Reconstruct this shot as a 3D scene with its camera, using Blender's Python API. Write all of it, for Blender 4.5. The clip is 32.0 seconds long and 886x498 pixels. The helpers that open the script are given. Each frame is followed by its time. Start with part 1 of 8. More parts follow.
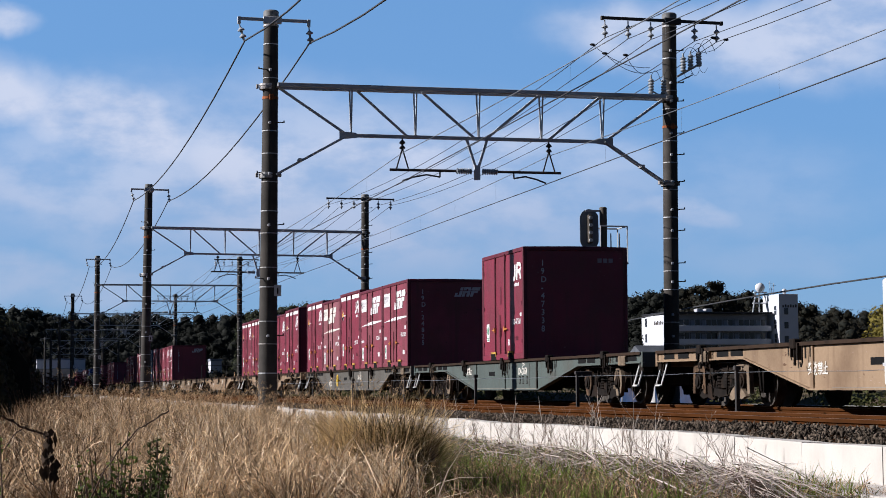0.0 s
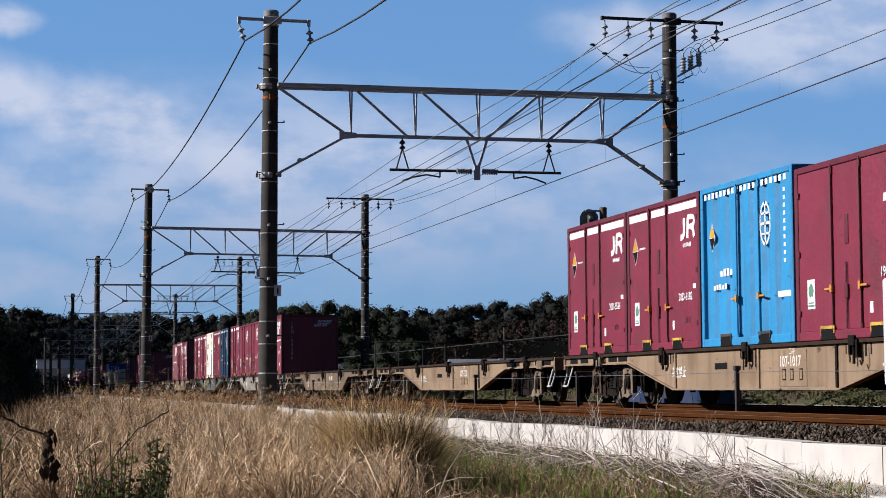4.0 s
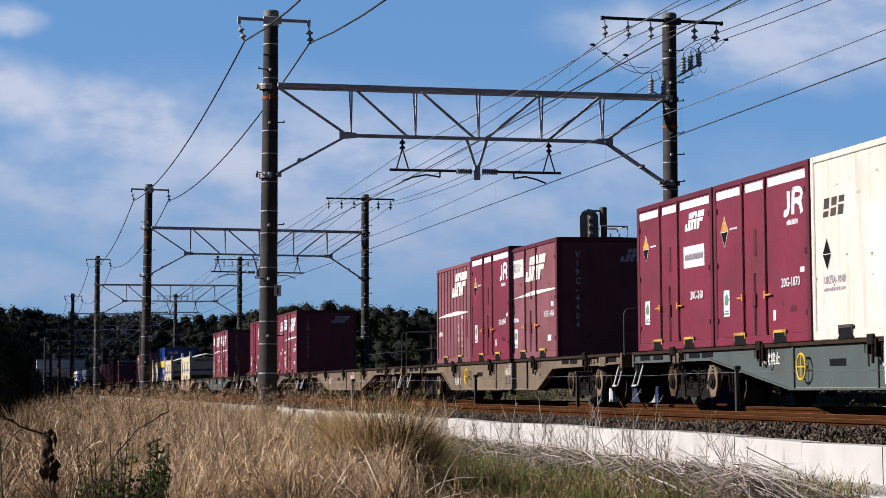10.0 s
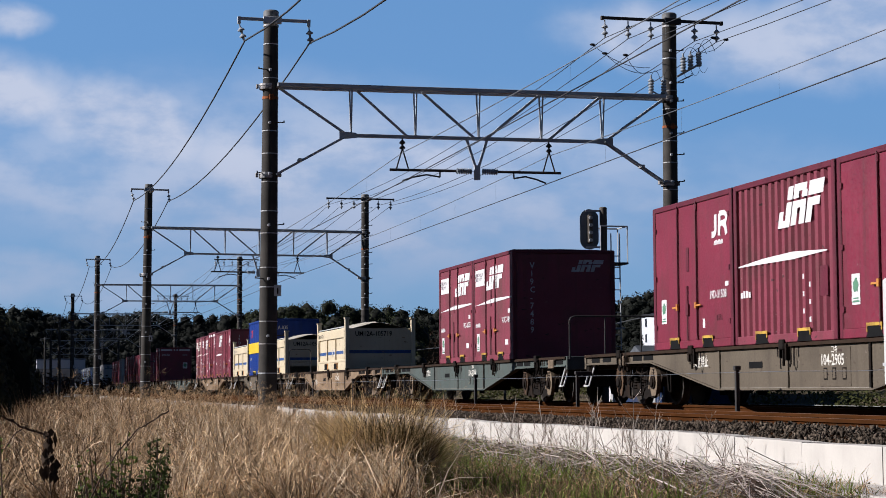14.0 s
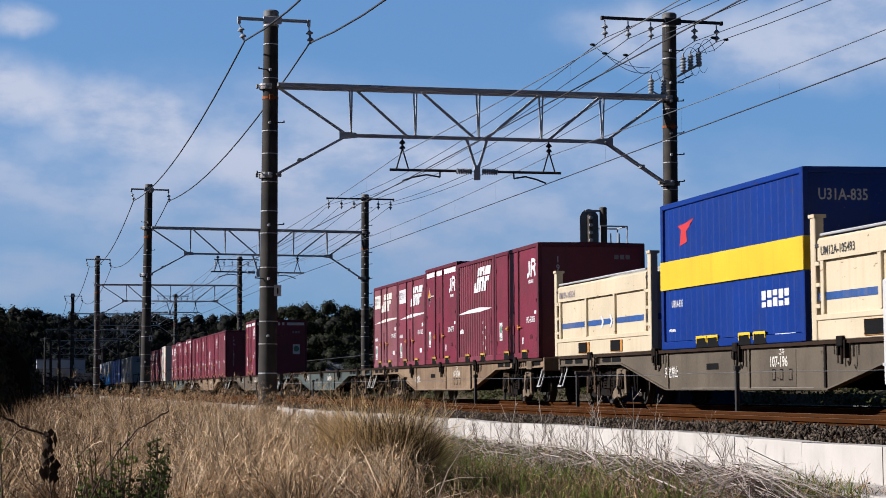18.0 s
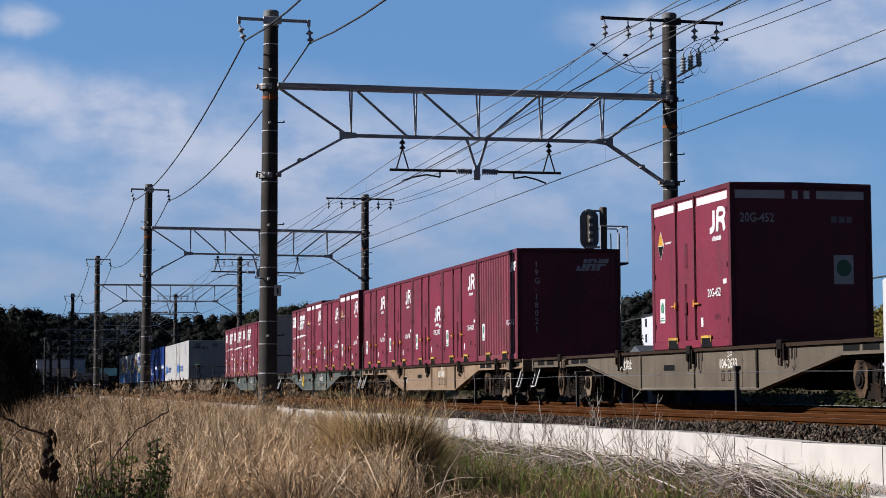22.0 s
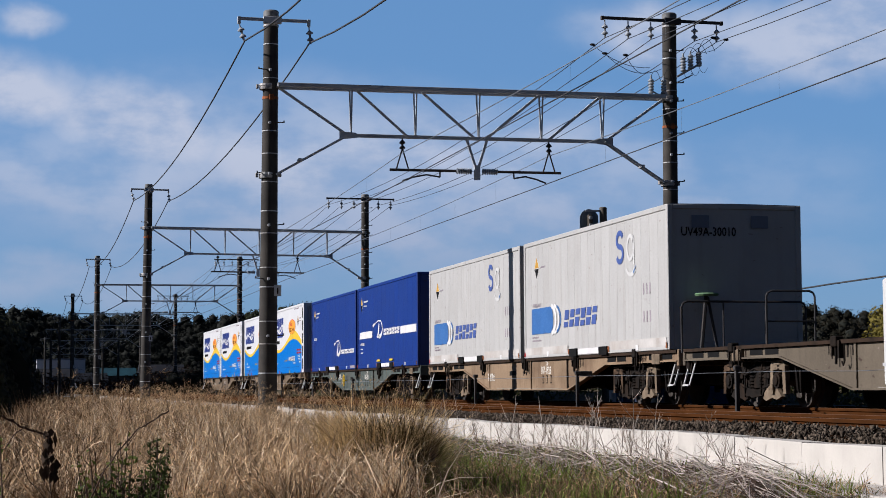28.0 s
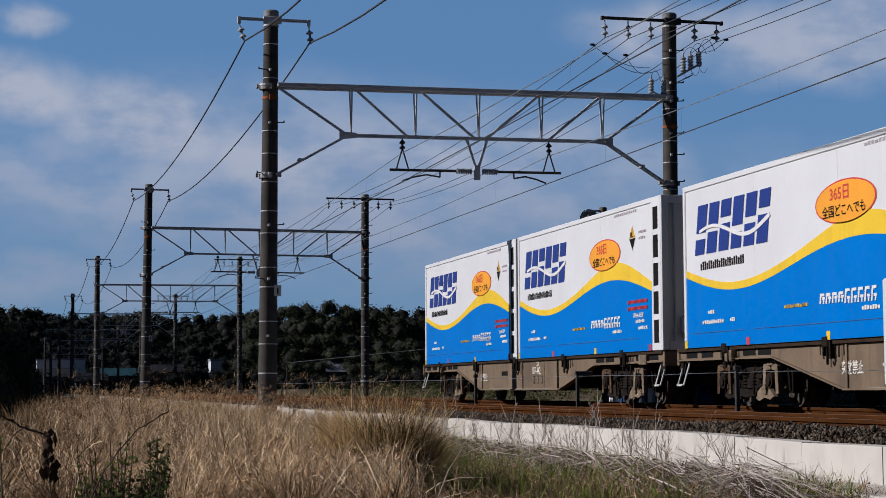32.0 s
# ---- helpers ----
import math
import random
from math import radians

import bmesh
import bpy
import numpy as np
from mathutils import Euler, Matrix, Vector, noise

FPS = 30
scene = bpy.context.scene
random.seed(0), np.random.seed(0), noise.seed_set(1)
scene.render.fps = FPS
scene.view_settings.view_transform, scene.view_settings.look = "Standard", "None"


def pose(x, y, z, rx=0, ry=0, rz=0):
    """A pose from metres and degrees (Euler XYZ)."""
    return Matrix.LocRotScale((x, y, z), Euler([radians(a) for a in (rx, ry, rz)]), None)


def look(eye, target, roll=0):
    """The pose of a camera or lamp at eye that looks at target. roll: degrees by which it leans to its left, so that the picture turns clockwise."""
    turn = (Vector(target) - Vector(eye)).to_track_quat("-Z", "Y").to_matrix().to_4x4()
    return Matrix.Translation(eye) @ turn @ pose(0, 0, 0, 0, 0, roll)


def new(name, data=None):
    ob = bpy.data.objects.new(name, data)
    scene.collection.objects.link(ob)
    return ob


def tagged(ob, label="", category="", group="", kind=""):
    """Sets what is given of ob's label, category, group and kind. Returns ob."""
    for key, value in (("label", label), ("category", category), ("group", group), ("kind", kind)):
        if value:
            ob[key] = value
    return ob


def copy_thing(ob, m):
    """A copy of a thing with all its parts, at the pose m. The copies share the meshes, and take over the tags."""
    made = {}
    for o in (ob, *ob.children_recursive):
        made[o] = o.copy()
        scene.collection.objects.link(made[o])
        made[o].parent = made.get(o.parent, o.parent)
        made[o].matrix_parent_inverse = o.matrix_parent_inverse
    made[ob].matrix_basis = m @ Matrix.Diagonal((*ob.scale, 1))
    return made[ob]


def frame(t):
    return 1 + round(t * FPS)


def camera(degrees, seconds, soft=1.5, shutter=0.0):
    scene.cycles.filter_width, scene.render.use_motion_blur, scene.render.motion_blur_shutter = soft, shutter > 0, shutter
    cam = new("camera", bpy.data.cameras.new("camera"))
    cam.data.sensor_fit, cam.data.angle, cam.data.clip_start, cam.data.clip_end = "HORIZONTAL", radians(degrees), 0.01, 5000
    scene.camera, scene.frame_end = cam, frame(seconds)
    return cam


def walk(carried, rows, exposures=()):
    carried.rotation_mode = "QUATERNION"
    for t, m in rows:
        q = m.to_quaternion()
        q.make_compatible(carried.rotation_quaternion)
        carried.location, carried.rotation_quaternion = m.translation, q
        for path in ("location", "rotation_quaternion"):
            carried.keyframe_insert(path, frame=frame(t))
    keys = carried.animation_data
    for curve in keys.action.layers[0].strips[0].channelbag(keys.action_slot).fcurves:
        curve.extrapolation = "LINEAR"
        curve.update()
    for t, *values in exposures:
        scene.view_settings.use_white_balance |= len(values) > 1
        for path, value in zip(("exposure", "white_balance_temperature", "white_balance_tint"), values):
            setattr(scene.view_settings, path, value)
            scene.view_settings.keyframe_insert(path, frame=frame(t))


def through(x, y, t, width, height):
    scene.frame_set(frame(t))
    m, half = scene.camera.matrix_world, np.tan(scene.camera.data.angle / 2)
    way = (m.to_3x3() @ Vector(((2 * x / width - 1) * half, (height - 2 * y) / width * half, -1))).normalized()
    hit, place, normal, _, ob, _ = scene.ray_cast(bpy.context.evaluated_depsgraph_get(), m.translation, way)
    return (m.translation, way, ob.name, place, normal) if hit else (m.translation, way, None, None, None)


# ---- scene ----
# ---------------------------------------------------------------- camera
# x across the line, y along it (the train comes down the y axis), rail tops at z = 0
EYE = (0.0, 0.0, 0.33)
cam = camera(26.794, 32.0, soft=0.7, shutter=0.05)
AIM = (math.sin(radians(12.977)) * math.cos(radians(4.266)), math.cos(radians(12.977)) * math.cos(radians(4.266)), math.sin(radians(4.266)))
VIEW = look(EYE, (EYE[0] + 50 * AIM[0], EYE[1] + 50 * AIM[1], EYE[2] + 50 * AIM[2]), -0.335)
walk(cam, [(0, VIEW), (32.0, VIEW)], exposures=[(0, 0.97, 5250, 16), (4, 0.89, 5250, 16), (14, 0.80, 5250, 16), (27, 0.71, 5250, 16), (30, 0.57, 5250, 16), (32, 0.31, 5250, 16)])

# ---------------------------------------------------------------- world and sun
SUN_EL, SUN_AZ = 29.0, -79.0       # azimuth from +y towards +x
world = bpy.data.worlds.new("sky")
scene.world = world
world.use_nodes = True
wn = world.node_tree
sky = wn.nodes.new("ShaderNodeTexSky")
sky.sky_type, sky.sun_disc = "NISHITA", False
sky.sun_elevation, sky.sun_rotation = radians(SUN_EL), radians(SUN_AZ)
sky.air_density, sky.dust_density, sky.ozone_density = 1.0, 0.25, 5.0
wn.links.new(sky.outputs[0], wn.nodes["Background"].inputs[0])
wn.nodes["Background"].inputs[1].default_value = 0.018

sun = new("sun", bpy.data.lights.new("sun", "SUN"))
sun.data.energy, sun.data.angle, sun.data.color = 5.0, radians(0.53), (1.0, 0.865, 0.68)
SUN_DIR = Vector((math.sin(radians(SUN_AZ)) * math.cos(radians(SUN_EL)), math.cos(radians(SUN_AZ)) * math.cos(radians(SUN_EL)), math.sin(radians(SUN_EL))))
sun.matrix_world = look((-60, 20, 60), Vector((-60, 20, 60)) - SUN_DIR)


# ---------------------------------------------------------------- materials
def mat(name, col, rough=0.6, metal=0.0, var=0.25, scale=3.0, grain=40.0, bump=0.15, dirt=0.0, dirt_col=(0.05, 0.035, 0.025), streak=0.0,
        tint=None, rnd=0.0, isl=0.0, spec=None, dirt_scale=1.2, chips=0.0, chip_col=(0.03, 0.015, 0.012), dent=0.0):
    """Paint, stone or metal: a base colour that drifts at two scales, dirt patches, streaks that run down, fine relief."""
    m = bpy.data.materials.new(name)
    m.use_nodes = True
    nt = m.node_tree
    nd, lk = nt.nodes, nt.links
    b = nd["Principled BSDF"]
    b.inputs["Roughness"].default_value, b.inputs["Metallic"].default_value = rough, metal
    b.inputs["Specular IOR Level"].default_value = spec if spec is not None else (0.15 if rough >= 0.6 else 0.35)
    co = nd.new("ShaderNodeTexCoord").outputs["Object"]
    if streak:
        # every piece its own stains
        own = nd.new("ShaderNodeVectorMath")
        own.operation = "MULTIPLY_ADD"
        own.inputs[1].default_value = (37.0, 23.0, 0.0)
        lk.new(nd.new("ShaderNodeObjectInfo").outputs["Random"], own.inputs[0])
        lk.new(co, own.inputs[2])
        co = own.outputs[0]

    def noisy(sc, detail=4.0, vec=co):
        n = nd.new("ShaderNodeTexNoise")
        n.inputs["Scale"].default_value, n.inputs["Detail"].default_value = sc, detail
        lk.new(vec, n.inputs["Vector"])
        return n.outputs["Fac"]

    def ramp(v, lo, hi, a, z):
        n = nd.new("ShaderNodeMapRange")
        n.inputs[1].default_value, n.inputs[2].default_value, n.inputs[3].default_value, n.inputs[4].default_value = lo, hi, a, z
        lk.new(v, n.inputs[0])
        return n.outputs[0]

    def math_(op, p, q):
        n = nd.new("ShaderNodeMath")
        n.operation = op
        for i, v in enumerate((p, q)):
            if isinstance(v, (int, float)):
                n.inputs[i].default_value = v
            else:
                lk.new(v, n.inputs[i])
        return n.outputs[0]

    def mix(f, p, q):
        n = nd.new("ShaderNodeMix")
        n.data_type = "RGBA"
        for s, v in ((0, f), (6, p), (7, q)):
            if isinstance(v, tuple):
                n.inputs[s].default_value = (*v, 1)
            elif isinstance(v, (int, float)):
                n.inputs[s].default_value = v
            else:
                lk.new(v, n.inputs[s])
        return n.outputs[2]

    big, small = noisy(scale), noisy(grain, 6.0)
    c = mix(ramp(big, 0.3, 0.7, 0, 1), tuple(x * (1 - var) for x in col), tuple(min(1, x * (1 + var)) for x in (tint or col)))
    c = mix(ramp(small, 0.35, 0.75, 0, 0.45 * var), c, (0.02, 0.02, 0.02))
    if rnd or isl:
        src = nd.new("ShaderNodeObjectInfo").outputs["Random"] if rnd else nd.new("ShaderNodeNewGeometry").outputs["Random Per Island"]
        h = nd.new("ShaderNodeHueSaturation")
        lk.new(ramp(src, 0, 1, 1 - (rnd or isl), 1 + (rnd or isl)), h.inputs["Value"])
        lk.new(c, h.inputs["Color"])
        c = h.outputs[0]
    if dirt:
        c = mix(math_("MULTIPLY", ramp(noisy(dirt_scale, 8.0), 0.48, 0.68, 0, 1), dirt), c, dirt_col)
    if streak:
        mp = nd.new("ShaderNodeMapping")
        mp.inputs["Scale"].default_value = (7.0, 7.0, 0.35)
        lk.new(co, mp.inputs["Vector"])
        c = mix(math_("MULTIPLY", ramp(noisy(1.0, 5.0, mp.outputs[0]), 0.52, 0.74, 0, 1), streak), c, dirt_col)
    if chips:
        # scuffs and knocks: small sharp-edged spots, some in rows where things have rubbed
        rub = nd.new("ShaderNodeMapping")
        rub.inputs["Scale"].default_value = (1.0, 1.0, 2.4)
        lk.new(co, rub.inputs["Vector"])
        spot = math_("MULTIPLY", ramp(noisy(5.0, 3.0, rub.outputs[0]), 0.675, 0.70, 0, 1), ramp(noisy(1.1, 2.0), 0.42, 0.55, 0, 1))
        c = mix(math_("MULTIPLY", spot, chips), c, chip_col)
        pale = math_("MULTIPLY", ramp(noisy(11.0, 2.0, rub.outputs[0]), 0.72, 0.74, 0, 1), ramp(noisy(1.7, 2.0), 0.5, 0.6, 0, 1))
        c = mix(math_("MULTIPLY", pale, chips * 0.7), c, (0.30, 0.24, 0.22))
    lk.new(c, b.inputs["Base Color"])
    lk.new(ramp(small, 0.3, 0.7, max(0.03, rough - 0.1), min(1, rough + 0.12)), b.inputs["Roughness"])
    if bump:
        bp = nd.new("ShaderNodeBump")
        bp.inputs["Strength"].default_value, bp.inputs["Distance"].default_value = bump, 0.01
        lk.new(small, bp.inputs["Height"])
        lk.new(bp.outputs[0], b.inputs["Normal"])
        if dent:
            # sheet metal that is never quite flat
            wave = nd.new("ShaderNodeBump")
            wave.inputs["Strength"].default_value, wave.inputs["Distance"].default_value = dent, 0.03
            lk.new(noisy(2.3, 2.0), wave.inputs["Height"])
            lk.new(wave.outputs[0], bp.inputs["Normal"])
    return m


def leaf(name, col, var=0.4, rough=0.7, through=0.35):
    """Leaves and blades: every island its own shade, light passing through."""
    m = mat(name, col, rough, 0, 0.32, 2.6, 30.0, 0.0, isl=var, spec=0.08)
    nt = m.node_tree
    b = nt.nodes["Principled BSDF"]
    t = nt.nodes.new("ShaderNodeBsdfTranslucent")
    mx = nt.nodes.new("ShaderNodeMixShader")
    mx.inputs[0].default_value = through
    nt.links.new(b.inputs["Base Color"].links[0].from_socket, t.inputs[0])
    nt.links.new(b.outputs[0], mx.inputs[1])
    nt.links.new(t.outputs[0], mx.inputs[2])
    nt.links.new(mx.outputs[0], nt.nodes["Material Output"].inputs[0])
    return m


MAROON = mat("maroon_paint", (0.145, 0.0135, 0.030), 0.45, 0, 0.14, 0.9, 30, 0.08, dirt=0.45, dirt_col=(0.075, 0.02, 0.022), streak=0.5, spec=0.5, chips=0.45, dent=0.5)
FADED = mat("faded_maroon_paint", (0.160, 0.027, 0.043), 0.55, 0, 0.16, 0.9, 30, 0.06, dirt=0.45, dirt_col=(0.07, 0.03, 0.025), streak=0.55, spec=0.4, chips=0.9, dent=0.5)
OLDMAROON = mat("chalky_maroon_paint", (0.170, 0.064, 0.075), 0.65, 0, 0.16, 0.8, 30, 0.06, dirt=0.55, dirt_col=(0.11, 0.045, 0.035), streak=0.5, chips=1.0, chip_col=(0.06, 0.028, 0.018), dent=0.5)
OLDMARK = mat("yellowed_lettering", (0.53, 0.505, 0.44), 0.6, 0, 0.10, 3, 60, 0.03, streak=0.35, dirt_col=(0.33, 0.24, 0.2))
TRIMRED = mat("dark_maroon_steel", (0.088, 0.010, 0.021), 0.5, 0, 0.2, 3, 40, 0.08, dirt=0.4)
CREAM = mat("cream_paint", (0.492, 0.4182, 0.2788), 0.5, 0, 0.08, 1, 30, 0.04, dirt=0.15, dirt_col=(0.35, 0.26, 0.15), streak=0.35, chips=0.8, chip_col=(0.16, 0.09, 0.045), dent=0.5)
CREAMWHITE = mat("cream_white_paint", (0.56, 0.51, 0.42), 0.5, 0, 0.08, 1, 30, 0.04, dirt=0.25, dirt_col=(0.30, 0.23, 0.15), streak=0.5, chips=0.9, chip_col=(0.16, 0.09, 0.045), dent=0.5)
GREYBOX = mat("pale_grey_panel", (0.352, 0.345, 0.325), 0.5, 0, 0.06, 0.8, 30, 0.05, dirt=0.2, dirt_col=(0.25, 0.23, 0.2), streak=0.35, chips=0.5, chip_col=(0.16, 0.13, 0.10), dent=0.4)
WHITEBOX = mat("white_panel", (0.5084, 0.5084, 0.5084), 0.4, 0, 0.04, 0.8, 30, 0.03, dirt=0.08, dirt_col=(0.45, 0.43, 0.4), streak=0.12, dent=0.25)
NAVY = mat("navy_paint", (0.0038, 0.0255, 0.060), 0.42, 0, 0.12, 1, 30, 0.05, dirt=0.2, dirt_col=(0.008, 0.018, 0.035), streak=0.2, chips=0.6, dent=0.5)
BLUEBOX = mat("royal_blue_paint", (0.0032, 0.0235, 0.165), 0.4, 0, 0.1, 1, 30, 0.05, dirt=0.15, dirt_col=(0.02, 0.03, 0.08), streak=0.3, chips=0.4, dent=0.5)
DUSTBLUE = mat("dusty_blue_paint", (0.026, 0.066, 0.20), 0.6, 0, 0.2, 2, 30, 0.03, dirt=0.4, dirt_col=(0.12, 0.13, 0.16), streak=0.4)
SKYBLUE = mat("sky_blue_paint", (0.0328, 0.1927, 0.3772), 0.45, 0, 0.1, 1, 30, 0.05, dirt=0.2, streak=0.25, chips=0.7, chip_col=(0.03, 0.05, 0.08), dent=0.5)
AZURE = mat("azure_paint", (0.00328, 0.123, 0.4346), 0.4, 0, 0.05, 1, 30, 0.02, streak=0.1)
YELLOW = mat("yellow_paint", (0.58, 0.385, 0.009), 0.45, 0, 0.08, 1, 30, 0.03, streak=0.15)
ORANGE = mat("orange_paint", (0.42, 0.185, 0.035), 0.45, 0, 0.06, 2, 30, 0.02)
MARK = mat("white_lettering", (0.5412, 0.533, 0.5166), 0.5, 0, 0.06, 3, 60, 0.03, streak=0.25, dirt_col=(0.4, 0.3, 0.3))
# lettering on the ends, dimmer than on the sides
ENDMARK = mat("dim_white_lettering", (0.42, 0.41, 0.42), 0.55, 0, 0.15, 6, 60, 0.03, streak=0.3)
FAINT = mat("worn_grey_lettering", (0.246, 0.2132, 0.2296), 0.6, 0, 0.2, 6, 60, 0.03)
BLACKMARK = mat("black_paint", (0.008, 0.008, 0.008), 0.8, 0, 0.2, 5, 40, 0.02, spec=0.05)
NAVYMARK = mat("navy_lettering", (0.0123, 0.0287, 0.164), 0.45, 0, 0.1, 3, 40, 0.02)
BLUEMARK = mat("blue_lettering", (0.038, 0.110, 0.29), 0.45, 0, 0.1, 3, 40, 0.02)
REDMARK = mat("red_lettering", (0.40, 0.028, 0.03), 0.5, 0, 0.1, 3, 40, 0.02)
GREENMARK = mat("green_emblem", (0.09, 0.20, 0.12), 0.5, 0, 0.2, 8, 40, 0.02)
TAN = mat("tan_wagon_paint", (0.205, 0.145, 0.088), 0.65, 0, 0.14, 0.7, 25, 0.15, dirt=0.55, dirt_col=(0.085, 0.052, 0.030), streak=0.55, chips=0.9, chip_col=(0.07, 0.035, 0.018), dent=0.4)
DULLTAN = mat("dull_brown_wagon_paint", (0.138, 0.101, 0.064), 0.65, 0, 0.18, 0.7, 25, 0.12, dirt=0.5, dirt_col=(0.06, 0.045, 0.035), streak=0.45, chips=0.9, chip_col=(0.06, 0.03, 0.016), dent=0.4)
GREENGREY = mat("grey_green_wagon_paint", (0.06396, 0.07872, 0.07052), 0.65, 0, 0.15, 0.7, 25, 0.12, dirt=0.45, dirt_col=(0.06, 0.05, 0.04), streak=0.4, chips=0.8, chip_col=(0.05, 0.035, 0.025), dent=0.4)
PALEGREY = mat("pale_grey_wagon_paint", (0.20, 0.182, 0.15), 0.65, 0, 0.15, 0.7, 25, 0.12, dirt=0.45, dirt_col=(0.09, 0.07, 0.05), streak=0.4, chips=0.8, dent=0.4)
DARKGREY = mat("dark_grey_wagon_paint", (0.078, 0.073, 0.062), 0.65, 0, 0.15, 0.7, 25, 0.12, dirt=0.45, dirt_col=(0.05, 0.04, 0.03), streak=0.4, chips=0.8, dent=0.4)
STONE = mat("grey_brown_wagon_paint", (0.098, 0.080, 0.056), 0.65, 0, 0.16, 0.7, 25, 0.12, dirt=0.45, dirt_col=(0.05, 0.04, 0.03), streak=0.45, chips=0.8, dent=0.4)
RUSTGRIME = mat("rusty_grimy_steel", (0.035, 0.022, 0.014), 0.85, 0, 0.4, 4, 30, 0.3, dirt=0.8, dirt_col=(0.010, 0.008, 0.006), dirt_scale=4.0, spec=0.06)
GRIME = mat("brake_dust_steel", (0.010, 0.008, 0.0065), 0.85, 0.0, 0.4, 4, 30, 0.3, dirt=0.5, dirt_col=(0.034, 0.020, 0.011), dirt_scale=3.0, spec=0.06)
DUSTY = mat("dusty_bogie_steel", (0.078, 0.050, 0.030), 0.85, 0.0, 0.45, 6, 30, 0.4, dirt=0.97, dirt_col=(0.012, 0.009, 0.007), dirt_scale=3.4, streak=0.85, spec=0.05)
PALEDUST = mat("pale_dusty_steel", (0.150, 0.115, 0.078), 0.85, 0.0, 0.35, 6, 30, 0.3, dirt=0.55, dirt_col=(0.030, 0.022, 0.016), dirt_scale=5.0, spec=0.05)
TREAD = mat("worn_wheel_steel", (0.060, 0.052, 0.044), 0.6, 0.3, 0.3, 6, 40, 0.1)
WHITEPAINT = mat("white_step_paint", (0.46, 0.455, 0.43), 0.5, 0, 0.1, 6, 40, 0.05, dirt=0.6, dirt_scale=6.0)
CONCRETE = mat("pale_new_concrete", (0.405, 0.378, 0.335), 0.85, 0, 0.09, 1.6, 60, 0.12, dirt=0.45, dirt_col=(0.29, 0.275, 0.245), streak=0.4, dirt_scale=2.2)
OLDCON = mat("weathered_concrete", (0.0984, 0.0943, 0.082), 0.9, 0, 0.2, 1.0, 40, 0.3, dirt=0.5, dirt_col=(0.1, 0.09, 0.08))
POLE = mat("dark_weathered_pole_concrete", (0.047, 0.042, 0.036), 0.85, 0, 0.35, 2.2, 40, 0.25, dirt=0.5, dirt_col=(0.03, 0.028, 0.025), streak=0.4)
BAND = mat("galvanised_band", (0.30, 0.295, 0.285), 0.55, 0.2, 0.2, 5, 40, 0.1, dirt=0.5, dirt_col=(0.2, 0.13, 0.08))
STEEL = mat("galvanised_steel", (0.40, 0.405, 0.41), 0.55, 0.15, 0.15, 2, 40, 0.08, dirt=0.3, dirt_col=(0.16, 0.15, 0.14))
DARKSTEEL = mat("dark_painted_steel", (0.036, 0.034, 0.033), 0.65, 0.0, 0.3, 4, 40, 0.1, dirt=0.4, dirt_col=(0.12, 0.08, 0.05))
PORCELAIN = mat("grey_porcelain", (0.2952, 0.3116, 0.328), 0.25, 0, 0.15, 5, 40, 0.0)
WIRE = mat("weathered_wire", (0.05, 0.05, 0.052), 0.6, 0.3, 0.2, 5, 40, 0.0)
PALEWIRE = mat("bright_steel_wire", (0.28, 0.29, 0.30), 0.4, 0.7, 0.2, 5, 40, 0.0)
RUST = mat("rusty_rail", (0.048, 0.0182, 0.0052), 0.9, 0.0, 0.25, 1.5, 60, 0.2, dirt=0.6, dirt_col=(0.026, 0.012, 0.005), spec=0.0)
RAILTOP = mat("polished_rail_head", (0.16, 0.085, 0.045), 0.5, 0.5, 0.15, 4, 40, 0.05)
BALLAST = mat("ballast_stone", (0.064, 0.050, 0.036), 0.9, 0, 0.35, 9, 60, 0.3, isl=0.85, spec=0.05)
BED = mat("ballast_bed", (0.033, 0.015, 0.006), 0.95, 0, 0.5, 7, 30, 1.0, dirt=0.5, dirt_col=(0.022, 0.012, 0.006), spec=0.0)
RUSTSTONE = mat("rust_stained_stone", (0.055, 0.024, 0.0085), 0.9, 0, 0.3, 6, 60, 0.3, isl=0.5, spec=0.0)
SOIL = mat("litter_covered_soil", (0.0615, 0.04592, 0.02624), 0.95, 0, 0.45, 0.8, 18, 0.8, dirt=0.6, dirt_col=(0.06, 0.075, 0.025), dirt_scale=0.5)
SIGNWHITE = mat("white_enamel", (0.4592, 0.451, 0.4346), 0.45, 0, 0.05, 2, 40, 0.03, dirt=0.1, dirt_col=(0.5, 0.48, 0.44))
FACADE = mat("white_rendered_wall", (0.451, 0.4592, 0.4756), 0.8, 0, 0.06, 0.3, 3, 0.1, streak=0.2, dirt_col=(0.4, 0.4, 0.4))
SLAB = mat("pale_balcony_concrete", (0.164, 0.1804, 0.2132), 0.8, 0, 0.1, 0.3, 3, 0.1)
PANE = mat("dark_window_glass", (0.03, 0.035, 0.045), 0.12, 0, 0.3, 0.4, 3, 0.0)
ROOF = mat("dark_roof_tiles", (0.0164, 0.01722, 0.0205), 0.6, 0, 0.3, 0.5, 6, 0.3)
HOUSE = mat("grey_house_wall", (0.0574, 0.0615, 0.0697), 0.8, 0, 0.2, 0.4, 5, 0.1, rnd=0.4)
STRAW = leaf("dry_straw", (0.325, 0.220, 0.115), 0.65, 0.6, 0.15)
DULLSTRAW = leaf("old_brown_straw", (0.105, 0.060, 0.027), 0.5, 0.7, 0.12)
GREENBLADE = leaf("green_blade", (0.135, 0.172, 0.030), 0.45, 0.6, 0.35)
